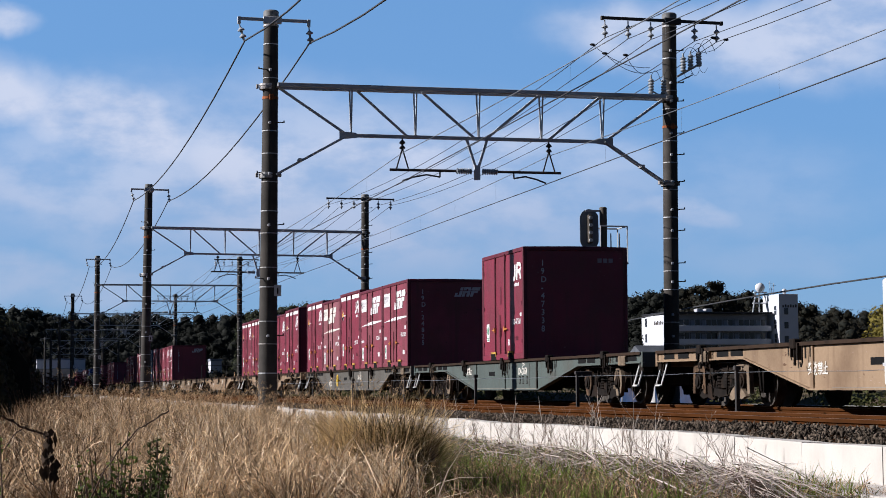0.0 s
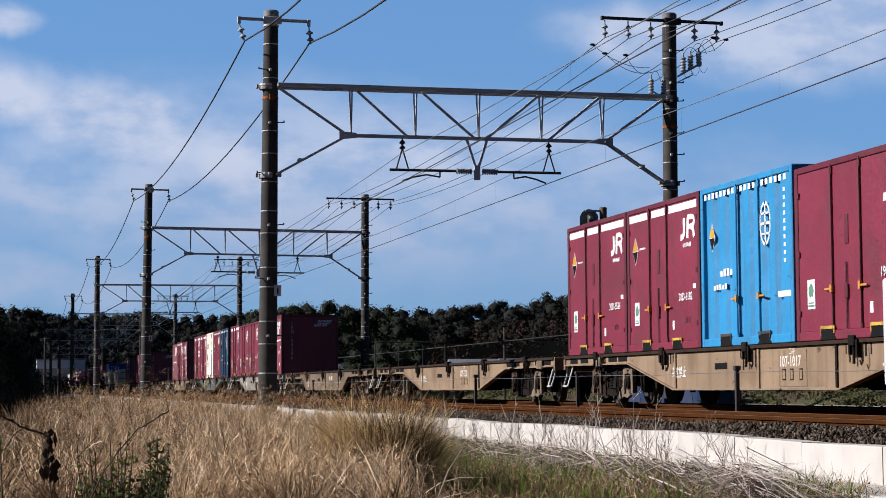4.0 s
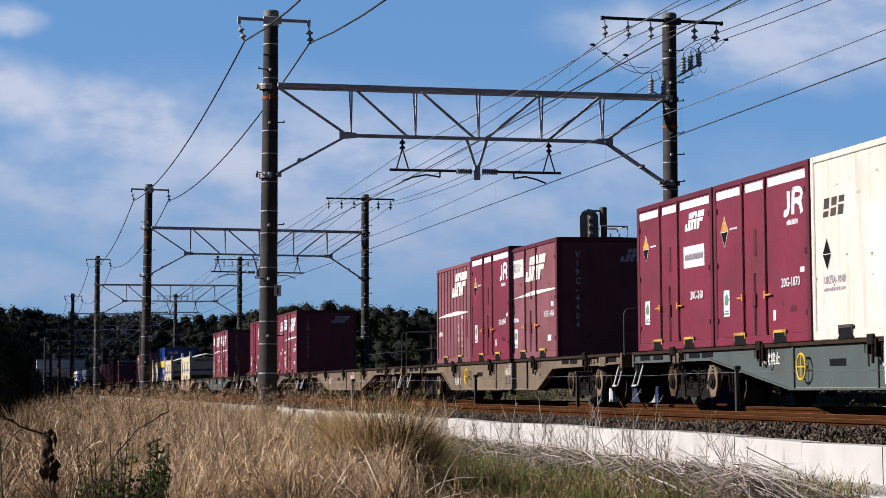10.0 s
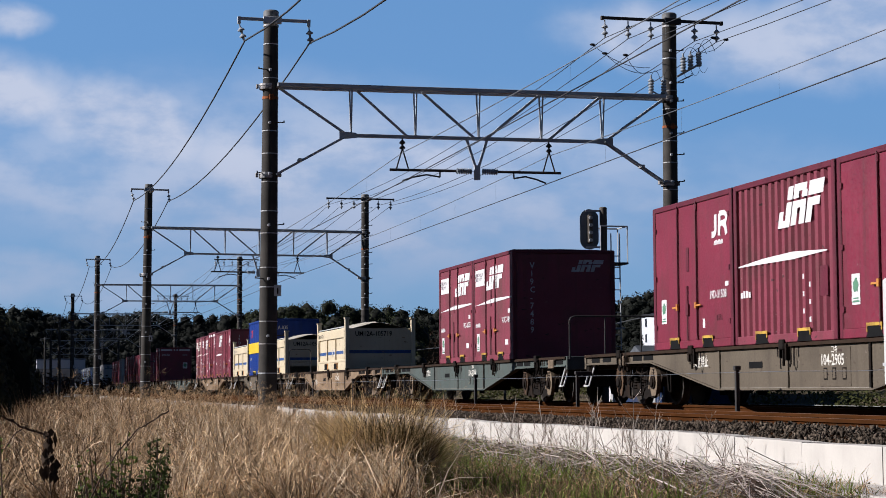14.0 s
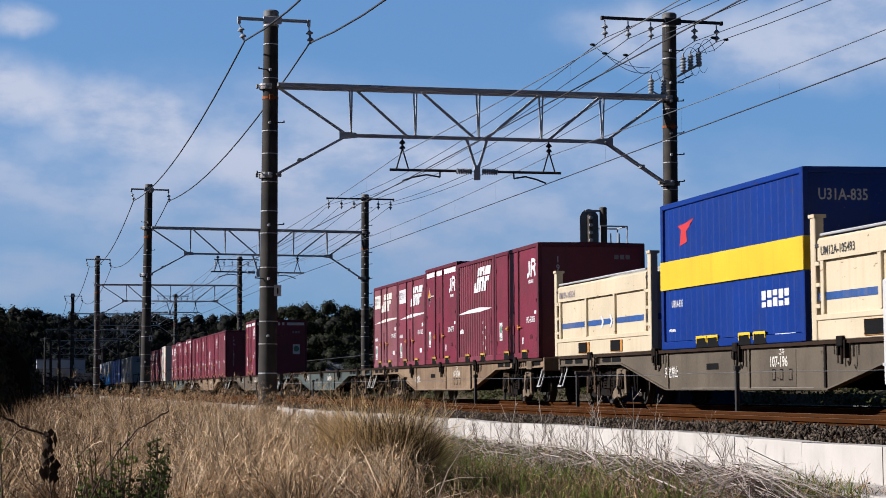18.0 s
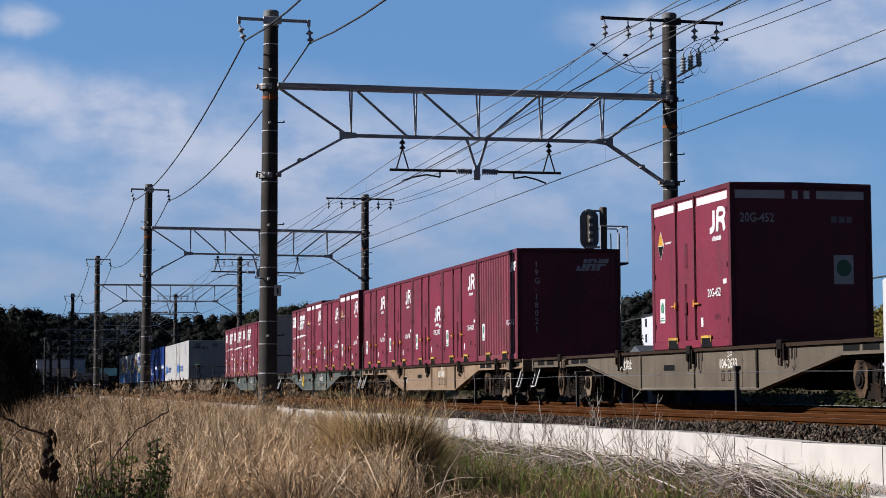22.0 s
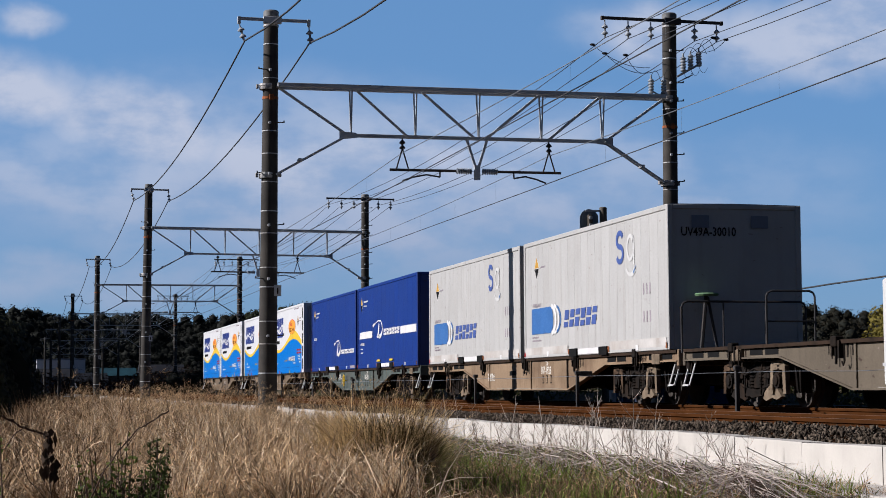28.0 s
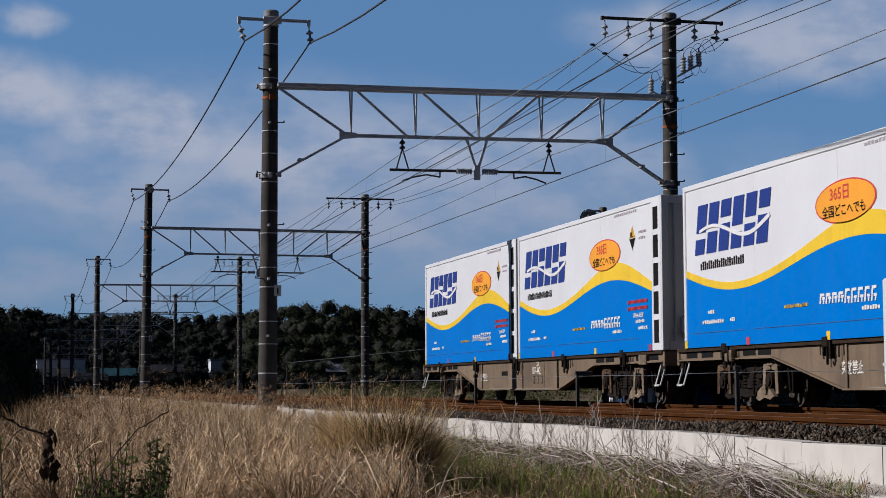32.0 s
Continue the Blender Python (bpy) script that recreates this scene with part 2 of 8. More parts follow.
DEADSTEM = mat("bleached_dead_stem", (0.33, 0.285, 0.24), 0.9, 0, 0.3, 4, 40, 0.1, isl=0.5)
TWIG = mat("brown_twig", (0.0615, 0.041, 0.0287), 0.9, 0, 0.3, 8, 40, 0.1)
WITHERED = leaf("withered_brown_leaf", (0.05, 0.034, 0.022), 0.6, 0.85, 0.1)
DARKBUD = leaf("dark_young_leaf", (0.050, 0.064, 0.016), 0.5)
BUD = leaf("yellow_green_leaf", (0.1066, 0.1312, 0.0246), 0.4)
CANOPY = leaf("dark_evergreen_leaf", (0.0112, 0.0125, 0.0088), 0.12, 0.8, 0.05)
BAMBOO = leaf("bamboo_leaf", (0.032, 0.037, 0.016), 0.3, 0.7, 0.2)
BROWNWOOD = leaf("bare_brown_twigs", (0.026, 0.016, 0.010), 0.3, 0.8, 0.1)
OCHRE = leaf("yellowing_leaf", (0.1394, 0.1148, 0.0205), 0.4, 0.7, 0.25)
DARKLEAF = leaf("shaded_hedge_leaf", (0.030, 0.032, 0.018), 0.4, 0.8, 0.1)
BARK = mat("grey_brown_bark", (0.0574, 0.0451, 0.03444), 0.95, 0, 0.3, 4, 30, 0.4)
# forest floor; its dark colour also paints the shade inside crowns and hedge
SOIL_AND_SHADE = mat("forest_floor_and_shade", (0.012, 0.0132, 0.0095), 0.95, 0, 0.4, 0.05, 0.6, 0.3)


# ---------------------------------------------------------------- mesh helpers
class Shape:
    """Gathers boxes, prisms, rods and plates into one mesh."""

    def __init__(self):
        self.v, self.f = [], []

    def add(self, vs, fs):
        n = len(self.v)
        self.v += [tuple(p) for p in vs]
        self.f += [tuple(n + i for i in q) for q in fs]
        return self

    def box(self, x0, x1, y0, y1, z0, z1, b=0.0):
        if b <= 0:
            return self.add([(x, y, z) for z in (z0, z1) for y in (y0, y1) for x in (x0, x1)],
                            [(0, 2, 3, 1), (4, 5, 7, 6), (0, 1, 5, 4), (2, 6, 7, 3), (0, 4, 6, 2), (1, 3, 7, 5)])
        lo, hi, vs, idx = (x0, y0, z0), (x1, y1, z1), [], {}
        for sx in (0, 1):
            for sy in (0, 1):
                for sz in (0, 1):
                    s = (sx, sy, sz)
                    for ax in range(3):
                        p = [hi[i] if s[i] else lo[i] for i in range(3)]
                        for i in range(3):
                            if i != ax:
                                p[i] += -b if s[i] else b
                        idx[(s, ax)] = len(vs)
                        vs.append(p)
        fs = []
        for ax in range(3):
            o = [i for i in range(3) if i != ax]
            for side in (0, 1):
                ring = []
                for a, c in ((0, 0), (1, 0), (1, 1), (0, 1)):
                    s = [0, 0, 0]
                    s[ax], s[o[0]], s[o[1]] = side, a, c
                    ring.append(idx[(tuple(s), ax)])
                fs.append(tuple(ring))
            for a in (0, 1):
                for c in (0, 1):
                    s0, s1 = [0, 0, 0], [0, 0, 0]
                    s0[o[0]] = s1[o[0]] = a
                    s0[o[1]] = s1[o[1]] = c
                    s1[ax] = 1
                    s0, s1 = tuple(s0), tuple(s1)
                    fs.append((idx[(s0, o[0])], idx[(s1, o[0])], idx[(s1, o[1])], idx[(s0, o[1])]))
        for k in [(a, c, d) for a in (0, 1) for c in (0, 1) for d in (0, 1)]:
            fs.append((idx[(k, 0)], idx[(k, 1)], idx[(k, 2)]))
        return self.add(vs, fs)

    def prism(self, poly, axis, a, b):
        """A polygon (two coordinates in the order of the axes left) pushed from a to b along an axis."""
        def at(p, t):
            q = list(p)
            q.insert(axis, t)
            return q
        n = len(poly)
        return self.add([at(p, a) for p in poly] + [at(p, b) for p in poly],
                        [tuple(range(n))[::-1], tuple(range(n, 2 * n))] + [(i, (i + 1) % n, n + (i + 1) % n, n + i) for i in range(n)])

    def rod(self, p, q, r, n=6, r2=None):
        p, q = Vector(p), Vector(q)
        d = (q - p).normalized()
        u = d.orthogonal().normalized()
        w = d.cross(u)
        r2 = r if r2 is None else r2
        ring = [(math.cos(2 * math.pi * i / n), math.sin(2 * math.pi * i / n)) for i in range(n)]
        return self.add([p + (u * c + w * s) * r for c, s in ring] + [q + (u * c + w * s) * r2 for c, s in ring],
                        [tuple(range(n))[::-1], tuple(range(n, 2 * n))] + [(i, (i + 1) % n, n + (i + 1) % n, n + i) for i in range(n)])

    def path(self, pts, r, n=6):
        for p, q in zip(pts[:-1], pts[1:]):
            self.rod(p, q, r, n)
        return self

    def lathe(self, c, axis, prof, n=14):
        """Rings (distance along the axis, radius) turned about an axis through c."""
        o = [i for i in range(3) if i != axis]
        vs, fs = [], []
        for t, r in prof:
            for i in range(n):
                p = list(c)
                p[axis] += t
                p[o[0]] += r * math.cos(2 * math.pi * i / n)
                p[o[1]] += r * math.sin(2 * math.pi * i / n)
                vs.append(p)
        for k in range(len(prof) - 1):
            fs += [(k * n + i, k * n + (i + 1) % n, (k + 1) * n + (i + 1) % n, (k + 1) * n + i) for i in range(n)]
        fs += [tuple(range(n))[::-1], tuple(range((len(prof) - 1) * n, len(prof) * n))]
        return self.add(vs, fs)

    def mesh(self, name, material, smooth=False):
        me = bpy.data.meshes.new(name)
        me.from_pydata(self.v, [], self.f)
        bm = bmesh.new()
        bm.from_mesh(me)
        bmesh.ops.recalc_face_normals(bm, faces=bm.faces)
        bm.to_mesh(me)
        bm.free()
        me.materials.append(material)
        if smooth:
            me.shade_smooth()
            me.set_sharp_from_angle(angle=radians(38))
        return me


def part(name, shape, material, parent=None, label="", at=None, smooth=False):
    """Links a shape (or a ready mesh) as one mesh object under a thing or a part."""
    ob = new(name, shape if isinstance(shape, bpy.types.Mesh) else shape.mesh(name, material, smooth))
    if parent is not None:
        ob.parent = parent
    if at is not None:
        ob.matrix_basis = at
    return tagged(ob, label)


def thing(name, label, category, group="", at=None):
    ob = tagged(new(name), label, category, group)
    ob.empty_display_size = 0.3
    if at is not None:
        ob.matrix_basis = at
    return ob


def numpy_mesh(name, verts, faces, material, kind_label, category):
    """One mesh of very many small pieces, from arrays (faces: n by 3 or 4)."""
    me = bpy.data.meshes.new(name)
    me.vertices.add(len(verts))
    me.vertices.foreach_set("co", np.asarray(verts, np.float32).ravel())
    n, k = faces.shape
    me.loops.add(n * k)
    me.loops.foreach_set("vertex_index", faces.astype(np.int32).ravel())
    me.polygons.add(n)
    me.polygons.foreach_set("loop_start", np.arange(0, n * k, k, dtype=np.int32))
    me.polygons.foreach_set("loop_total", np.full(n, k, np.int32))
    me.update(calc_edges=True)
    me.materials.append(material)
    return tagged(new(name, me), kind_label, category, kind="stuff")


# ---------------------------------------------------------------- ground, track bed, rails, wall
NEAR_X, FAR_X, GAUGE = 8.55, 12.25, 1.067
GROUND = -0.43


def ground_sheet():
    """One sheet to the horizon, gently uneven near the line."""
    xs = np.concatenate([np.linspace(-2500, -30, 12), np.linspace(-24, 6.0, 41), np.linspace(6.5, 18, 6), np.linspace(22, 2500, 14)])
    ys = np.concatenate([np.linspace(-900, -10, 10), np.linspace(0, 70, 71), np.linspace(80, 4500, 24)])
    v = [(x, y, GROUND + (0.05 * noise.noise((x * 0.5, y * 0.35, 0)) + 0.03 * noise.noise((x * 1.7, y * 1.3, 4)) if -24 < x < 6.01 and 0 < y < 75 else 0.0)) for y in ys for x in xs]
    n = len(xs)
    f = [(j * n + i, j * n + i + 1, (j + 1) * n + i + 1, (j + 1) * n + i) for j in range(len(ys) - 1) for i in range(n - 1)]
    me = bpy.data.meshes.new("ground")
    me.from_pydata(v, [], f)
    me.materials.append(SOIL)
    me.shade_smooth()
    tagged(new("ground", me), "brown soil with dry litter and patches of green", "ground", kind="structure")


ground_sheet()

bed = Shape().prism([(6.42, -0.6), (6.42, -0.155), (7.3, -0.155), (7.95, -0.16), (9.85, -0.16), (10.4, -0.20), (10.9, -0.175), (13.6, -0.175), (14.6, -0.44), (14.6, -0.6)], 1, -470, 900)
tagged(part("track_bed", bed, BED), "brown ballast bed carrying two railway tracks", "track bed", kind="structure")

RAIL = [(-0.0635, -0.153), (0.0635, -0.153), (0.0635, -0.140), (0.012, -0.125), (0.010, -0.050), (0.0325, -0.038), (0.0325, -0.006), (0.026, 0.0), (-0.026, 0.0), (-0.0325, -0.006), (-0.0325, -0.038),
        (-0.010, -0.050), (-0.012, -0.125), (-0.0635, -0.140)]
for tx in (NEAR_X, FAR_X):
    for s in (-1, 1):
        r = tagged(part("rail", Shape().prism([(tx + s * (GAUGE / 2 + 0.0325) + x, z) for x, z in RAIL], 1, -470, 900), RUST), "long rust-brown steel rail on sleepers", "rail", kind="structure")
        part("running_surface", Shape().box(tx + s * (GAUGE / 2 + 0.0325) - 0.023, tx + s * (GAUGE / 2 + 0.0325) + 0.023, -470, 900, -0.001, 0.0025), RAILTOP, r, "worn shiny rail head")

wall_track = tagged(part("wall_trackside", Shape().box(6.215, 6.40, -60, 400, -0.75, -0.14), OLDCON), "low concrete retaining wall beside the ballast", "wall", kind="structure")
crown = lambda j: -0.121 + 0.010 * math.sin(j * 1.9) + 0.008 * math.sin(j * 0.61 + 1)
for i in range(150):
    y0 = 1.10 + 1.437 * i
    za, zb, lean = crown(i) + 0.004 * (i % 2), crown(i + 0.8), 0.004 * math.sin(i * 3.1)
    ring = [(6.19 + lean, -0.70), (6.19 + lean, -0.008), (6.193 + lean, -0.002), (6.199 + lean, 0.0), (6.40, 0.0), (6.42, -0.018), (6.42, -0.70)]
    n_ = len(ring)
    vs = [(x, y, z if z < -0.5 else z + zt) for y, zt in ((y0 + 0.005, za), (y0 + 0.5, za * 0.6 + zb * 0.4 + 0.003), (y0 + 1.0, za * 0.35 + zb * 0.65), (y0 + 1.432, zb)) for x, z in ring]
    fs = [(k * n_ + a, k * n_ + (a + 1) % n_, (k + 1) * n_ + (a + 1) % n_, (k + 1) * n_ + a) for k in range(3) for a in range(n_)] + [tuple(range(n_)), tuple(range(3 * n_, 4 * n_))]
    panel = part("panel", Shape().add(vs, fs), CONCRETE, wall_track)
    if 6 < i < 18:
        for dy in (0.22, 0.72, 1.22):
            part("drain_hole", Shape().box(6.180, 6.196, y0 + dy - 0.008, y0 + dy + 0.008, -0.428, -0.385, 0.003), BLACKMARK, panel)
tagged(part("pavement", Shape().box(5.55, 6.185, -20, 260, -0.62, GROUND + 0.03), CONCRETE), "narrow concrete strip along the foot of the wall", "pavement", kind="structure")

# low stained wall and a bank of weedy soil behind the line
tagged(part("wall_far", Shape().box(17.75, 17.93, -60, 43.5, -0.6, -0.11, 0.01), mat("grey_stained_concrete", (0.17, 0.165, 0.145), 0.9, 0, 0.25, 1.6, 40, 0.3, dirt=0.7, dirt_col=(0.06, 0.055, 0.035), streak=0.8, dirt_scale=2.0)), "low stained concrete wall behind the tracks", "wall", kind="structure")
tagged(part("bank", Shape().prism([(17.9, -0.5), (18.3, -0.22), (18.9, 0.02), (19.7, 0.22), (23.0, 0.28), (24.0, -0.5)], 1, -60, 420), SOIL), "low weedy soil bank behind the tracks", "bank", kind="structure")


def stones(n, x0, x1, y0, y1, z_at, size, seed):
    """Loose angular ballast stones."""
    g = np.random.default_rng(seed)
    base = np.array([(1, 1, 1), (1, -1, -1), (-1, 1, -1), (-1, -1, 1), (0.2, 0.3, 1.4), (-0.2, 1.3, -0.3)], float)
    tri = np.array([(0, 4, 5), (0, 5, 1), (0, 1, 3), (0, 3, 4), (4, 3, 5), (3, 2, 5), (1, 5, 2), (1, 2, 3)])
    y = y0 + (y1 - y0) * g.random(n) ** 1.6
    x = x0 + (x1 - x0) * g.random(n)
    z = z_at(x) + g.uniform(-0.4, 0.6, n) * size
    s = size * (0.35 + 0.75 * g.random((n, 1, 1)) ** 2)
    z = z + 0.018 * np.sin(x * 5.1 + 2 * np.sin(y * 2.3)) * np.sin(y * 3.3)
    q = g.normal(size=(n, 3, 3))
    q = np.linalg.qr(q)[0]
    v = np.einsum("nij,kj->nki", q, base) * s * g.uniform(0.35, 1.05, (n, 1, 3)) * 0.66 + np.stack([x, y, z], 1)[:, None, :]
    f = (tri[None] + 6 * np.arange(n)[:, None, None]).reshape(-1, 3)
    return v.reshape(-1, 3), f


v1, f1 = stones(32000, 6.43, 7.95, 9.5, 60, lambda x: -0.135 + 0.035 * np.sin((x - 6.44) * 2.0), 0.036, 1)
# the ballast is heaped a little higher beside one stretch
v1[:, 2] += 0.045 * np.exp(-((v1[:, 1] - 16.2) / 2.6) ** 2) * np.exp(-((v1[:, 0] - 7.3) / 0.5) ** 2)
v2, f2 = stones(5000, 9.2, 11.6, 14, 70, lambda x: -0.17 + 0 * x, 0.05, 2)
v3, f3 = stones(1500, 8.1, 9.0, 12, 40, lambda x: -0.145 + 0 * x, 0.05, 3)
numpy_mesh("ballast_stones", v1, f1, BALLAST, "loose grey-brown angular ballast stones", "ballast")
numpy_mesh("rusty_ballast", np.concatenate([v2, v3]), np.concatenate([f2, f3 + len(v2)]), RUSTSTONE, "rust-stained ballast stones between the rails", "ballast")


# ---------------------------------------------------------------- overhead line
POLE_L, POLE_R = 5.58, 15.24
PORTALS = [1.5, 42.0, 81.8, 129.3, 182.4, 233, 284, 335]
Z_TOP_L, Z_TOP_R, Z_BEAM, Z_LOW, Z_KNEE, Z_BAR, Z_WIRE = 8.86, 9.18, 7.23, 6.13, 5.19, 5.36, 5.09


def insulator(sh, x, y, z, n=2, step=0.155, r=0.08, pin=0.11):
    """A hanging string of disc insulators from z downwards; returns its lower end."""
    sh.rod((x, y, z), (x, y, z - pin), 0.016, 6)
    for i in range(n):
        zz = z - pin - i * step
        sh.lathe((x, y, zz), 2, [(0, 0.03), (-0.02, 0.045), (-0.05, r), (-0.075, r), (-0.085, 0.035), (-step, 0.018)], 10)
    return z - pin - n * step


def side_insulator(sh, x0, x1, y, z, r=0.075):
    k = 7
    prof = []
    for i in range(k):
        t = (x1 - x0) * i / k
        prof += [(t, 0.035), (t + (x1 - x0) * 0.35 / k, r), (t + (x1 - x0) * 0.65 / k, r), (t + (x1 - x0) * 0.95 / k, 0.035)]
    sh.lathe((x0, y, z), 0, prof, 10)


CAPSTEEL = mat("dull_grey_pole_cap", (0.16, 0.16, 0.155), 0.6, 0.1, 0.3, 5, 40, 0.1, dirt=0.5, dirt_col=(0.07, 0.06, 0.05))
ORANGERUST = mat("orange_rusted_band", (0.22, 0.07, 0.02), 0.85, 0, 0.4, 8, 40, 0.2, dirt=0.7, dirt_col=(0.05, 0.03, 0.02), dirt_scale=6)


def overhead_pole(x, y, top, arm, full, lean=0.0):
    root = thing("overhead_line_pole", "dark weathered concrete pole with steel bands and a crossarm", "utility pole", "overhead line poles",
                 pose(x, y, GROUND - 0.2, 0, lean, 0))
    h = top - GROUND + 0.2
    foot_r, top_r = (0.222, 0.165) if arm[0] > -1 else (0.186, 0.168)
    girth = lambda z: foot_r + (top_r - foot_r) * z / h
    part("shaft", Shape().lathe((0, 0, 0), 2, [(0, foot_r), (h - 0.1, top_r), (h - 0.02, top_r - 0.003)], 20), POLE, root, smooth=True)
    part("cap", Shape().lathe((0, 0, h - 0.02), 2, [(0, top_r + 0.012), (0.12, top_r + 0.012), (0.15, top_r - 0.02)], 16), CAPSTEEL, root, smooth=True)
    za = h - (0.13 if arm[0] > -1 else 0.10)
    a0, a1 = arm
    near_arm = arm[0] > -1
    sh = Shape().box(a0, a1, -0.25, -0.19, za - 0.032, za + 0.038, 0.006)
    sh.box(-0.21, 0.21, -0.265, -0.17, za - 0.085, za + 0.075, 0.01)
    for e in arm:
        sh.box(e - 0.035, e + 0.035, -0.262, -0.178, za - (0.12 if near_arm else 0.05), za + 0.045, 0.006)
    part("crossarm", sh, STEEL if near_arm else DARKSTEEL, root)
    for zc in (za, za - 0.10):
        part("arm_strap", Shape().lathe((0, 0, zc - 0.02), 2, [(0, girth(zc) + 0.012), (0.045, girth(zc) + 0.012)], 16), BAND, root)
    if full:
        nb = int((h - 1.3) / 0.62)
        for i in range(nb):
            zb = 1.3 + 0.62 * i + 0.09 * math.sin(i * 2.7)
            r_ = girth(zb) + 0.006
            part("band", Shape().lathe((0, 0, zb), 2, [(0, r_), (0.022, r_)], 16), BAND if i % 3 else STEEL, root)
            if i % 2 or not near_arm:
                c_ = 1 if not near_arm or i % 4 == 1 else -1
                part("step_bolt", Shape().rod((c_ * 0.1, -0.13, zb + 0.2), (c_ * (r_ + 0.11), -0.16, zb + 0.21), 0.013, 5).rod((c_ * (r_ + 0.11), -0.16, zb + 0.20), (c_ * (r_ + 0.11), -0.16, zb + 0.25), 0.016, 5), DARKSTEEL, root)
                part("clip", Shape().box(-0.06, 0.0, -r_ - 0.025, -r_ + 0.03, zb + 0.16, zb + 0.22, 0.01), STEEL, root)
        zr = 7.23 - GROUND + 0.2 - 0.30 - (0.42 if not near_arm else 0)
        part("rust_collar", Shape().lathe((0, 0, zr), 2, [(0, girth(zr) + 0.009), (0.06, girth(zr) + 0.009)], 16).box(-0.05, 0.05, -girth(zr) - 0.03, -girth(zr), zr - 0.03, zr + 0.10, 0.01), ORANGERUST, root, "rusty orange collar")
    if full and arm[0] > -1:
        plate = part("number_plate", Shape().box(0.10, 0.26, -0.225, -0.215, 3.05, 3.30), SIGNWHITE, root, "small white plate with a dark bar")
        part("plate_mark", Shape().box(0.165, 0.195, -0.228, -0.2255, 3.10, 3.24), BLACKMARK, plate)
    return root, h, za


def portal(y, full):
    span = POLE_R - POLE_L
    up = RISE.get(y, (0.0, 0.0, 0.0))
    back = -0.0012 * max(0.0, y - 42)
    left, hl, zal = overhead_pole(POLE_L + back, y, Z_TOP_L + up[0], (-0.76, 0.84), full, LEANS.get(y, (0, 0))[0])
    right, hr, zar = overhead_pole(POLE_R, y, Z_TOP_R - (0.2 if 60 < y < 100 else 0) + up[1], (-1.76, 1.25), full, LEANS.get(y, (0, 0))[1])
    base = GROUND - 0.2
    for root, za, offs in ((left, zal, (-0.76, 0.84)), (right, zar, (-1.70, -1.12, -0.55, 0.56, 1.12))):
        for ox in offs:
            sh = Shape()
            insulator(sh, 0, 0, 0)
            lean_ = pose(ox, -0.225, za - (0.10 if root is left else 0.05), 0, (-16 if ox < 0 else -7) if root is left else 0, 0)
            part("insulator", sh, PORCELAIN, root, "", lean_, True)
    beam = thing("portal_beam", "galvanised steel lattice beam spanning both tracks between two poles", "portal beam", "portal beams", pose(back / 2 - (0.06 if y == 81.8 else 0), y, up[2] + (0.09 if y == 81.8 else 0), 0, 0.5 if y == 81.8 else 0, 0))
    X = lambda u: POLE_L + span * u
    for dy in (-0.30, 0.06):
        part("top_chord", Shape().box(X(0.02), X(0.985), dy - 0.045, dy + 0.045, Z_BEAM - 0.045, Z_BEAM + 0.05, 0.008), STEEL, beam)
    lace = Shape()
    for i in range(16):
        u_ = 0.03 + 0.06 * i
        lace.box(X(u_), X(u_) + 0.05, -0.26, 0.02, Z_BEAM + 0.02, Z_BEAM + 0.03)
    part("lacing", lace, STEEL, beam)
    part("bottom_chord", Shape().box(X(0.185), X(0.835), -0.16, -0.08, Z_LOW - 0.04, Z_LOW + 0.04, 0.006), STEEL, beam)

    def strut(name, u0, z0, u1, z1, w=0.035):
        for dy in ((-0.28, 0.04) if name == "upright" else (-0.20,) if name == "diagonal" else (-0.20, -0.06)):
            sh = Shape().rod((X(u0), dy, z0), (X(u1), -0.12 + (dy + 0.12) * (0.15 if name == "upright" else 0.4 if name == "diagonal" else 1), z1), w, 4)
            part(name, sh, STEEL, beam)
    for u in (0.198, 0.355, 0.511, 0.669, 0.825):
        strut("upright", u, Z_BEAM - 0.05, u, Z_LOW, 0.024)
    for u0, u1 in ((0.025, 0.19), (0.21, 0.335), (0.37, 0.50), (0.66, 0.53), (0.815, 0.685), (0.98, 0.83)):
        strut("diagonal", u0, Z_BEAM - 0.06, u1, Z_LOW, 0.04)
    strut("knee_brace", 0.19, Z_LOW, 0.018, Z_KNEE, 0.034)
    strut("knee_brace", 0.83, Z_LOW, 0.982, Z_KNEE, 0.034)
    for u, z_ in ((0.075, 5.53), (0.925, 5.56)):
        part("batten", Shape().box(X(u) - 0.05, X(u) + 0.05, -0.25, -0.01, z_ - 0.035, z_ + 0.035, 0.01), STEEL, beam)
    for u in (0.19, 0.83):
        part("gusset", Shape().prism([(X(u) - 0.20, Z_LOW - 0.10), (X(u) - 0.20, Z_LOW + 0.09), (X(u) + 0.20, Z_LOW + 0.06), (X(u) + 0.20, Z_LOW - 0.06)] if u < 0.5 else [(X(u) - 0.20, Z_LOW - 0.06), (X(u) - 0.20, Z_LOW + 0.06), (X(u) + 0.20, Z_LOW + 0.09), (X(u) + 0.20, Z_LOW - 0.10)], 1, -0.175, -0.165), STEEL, beam)
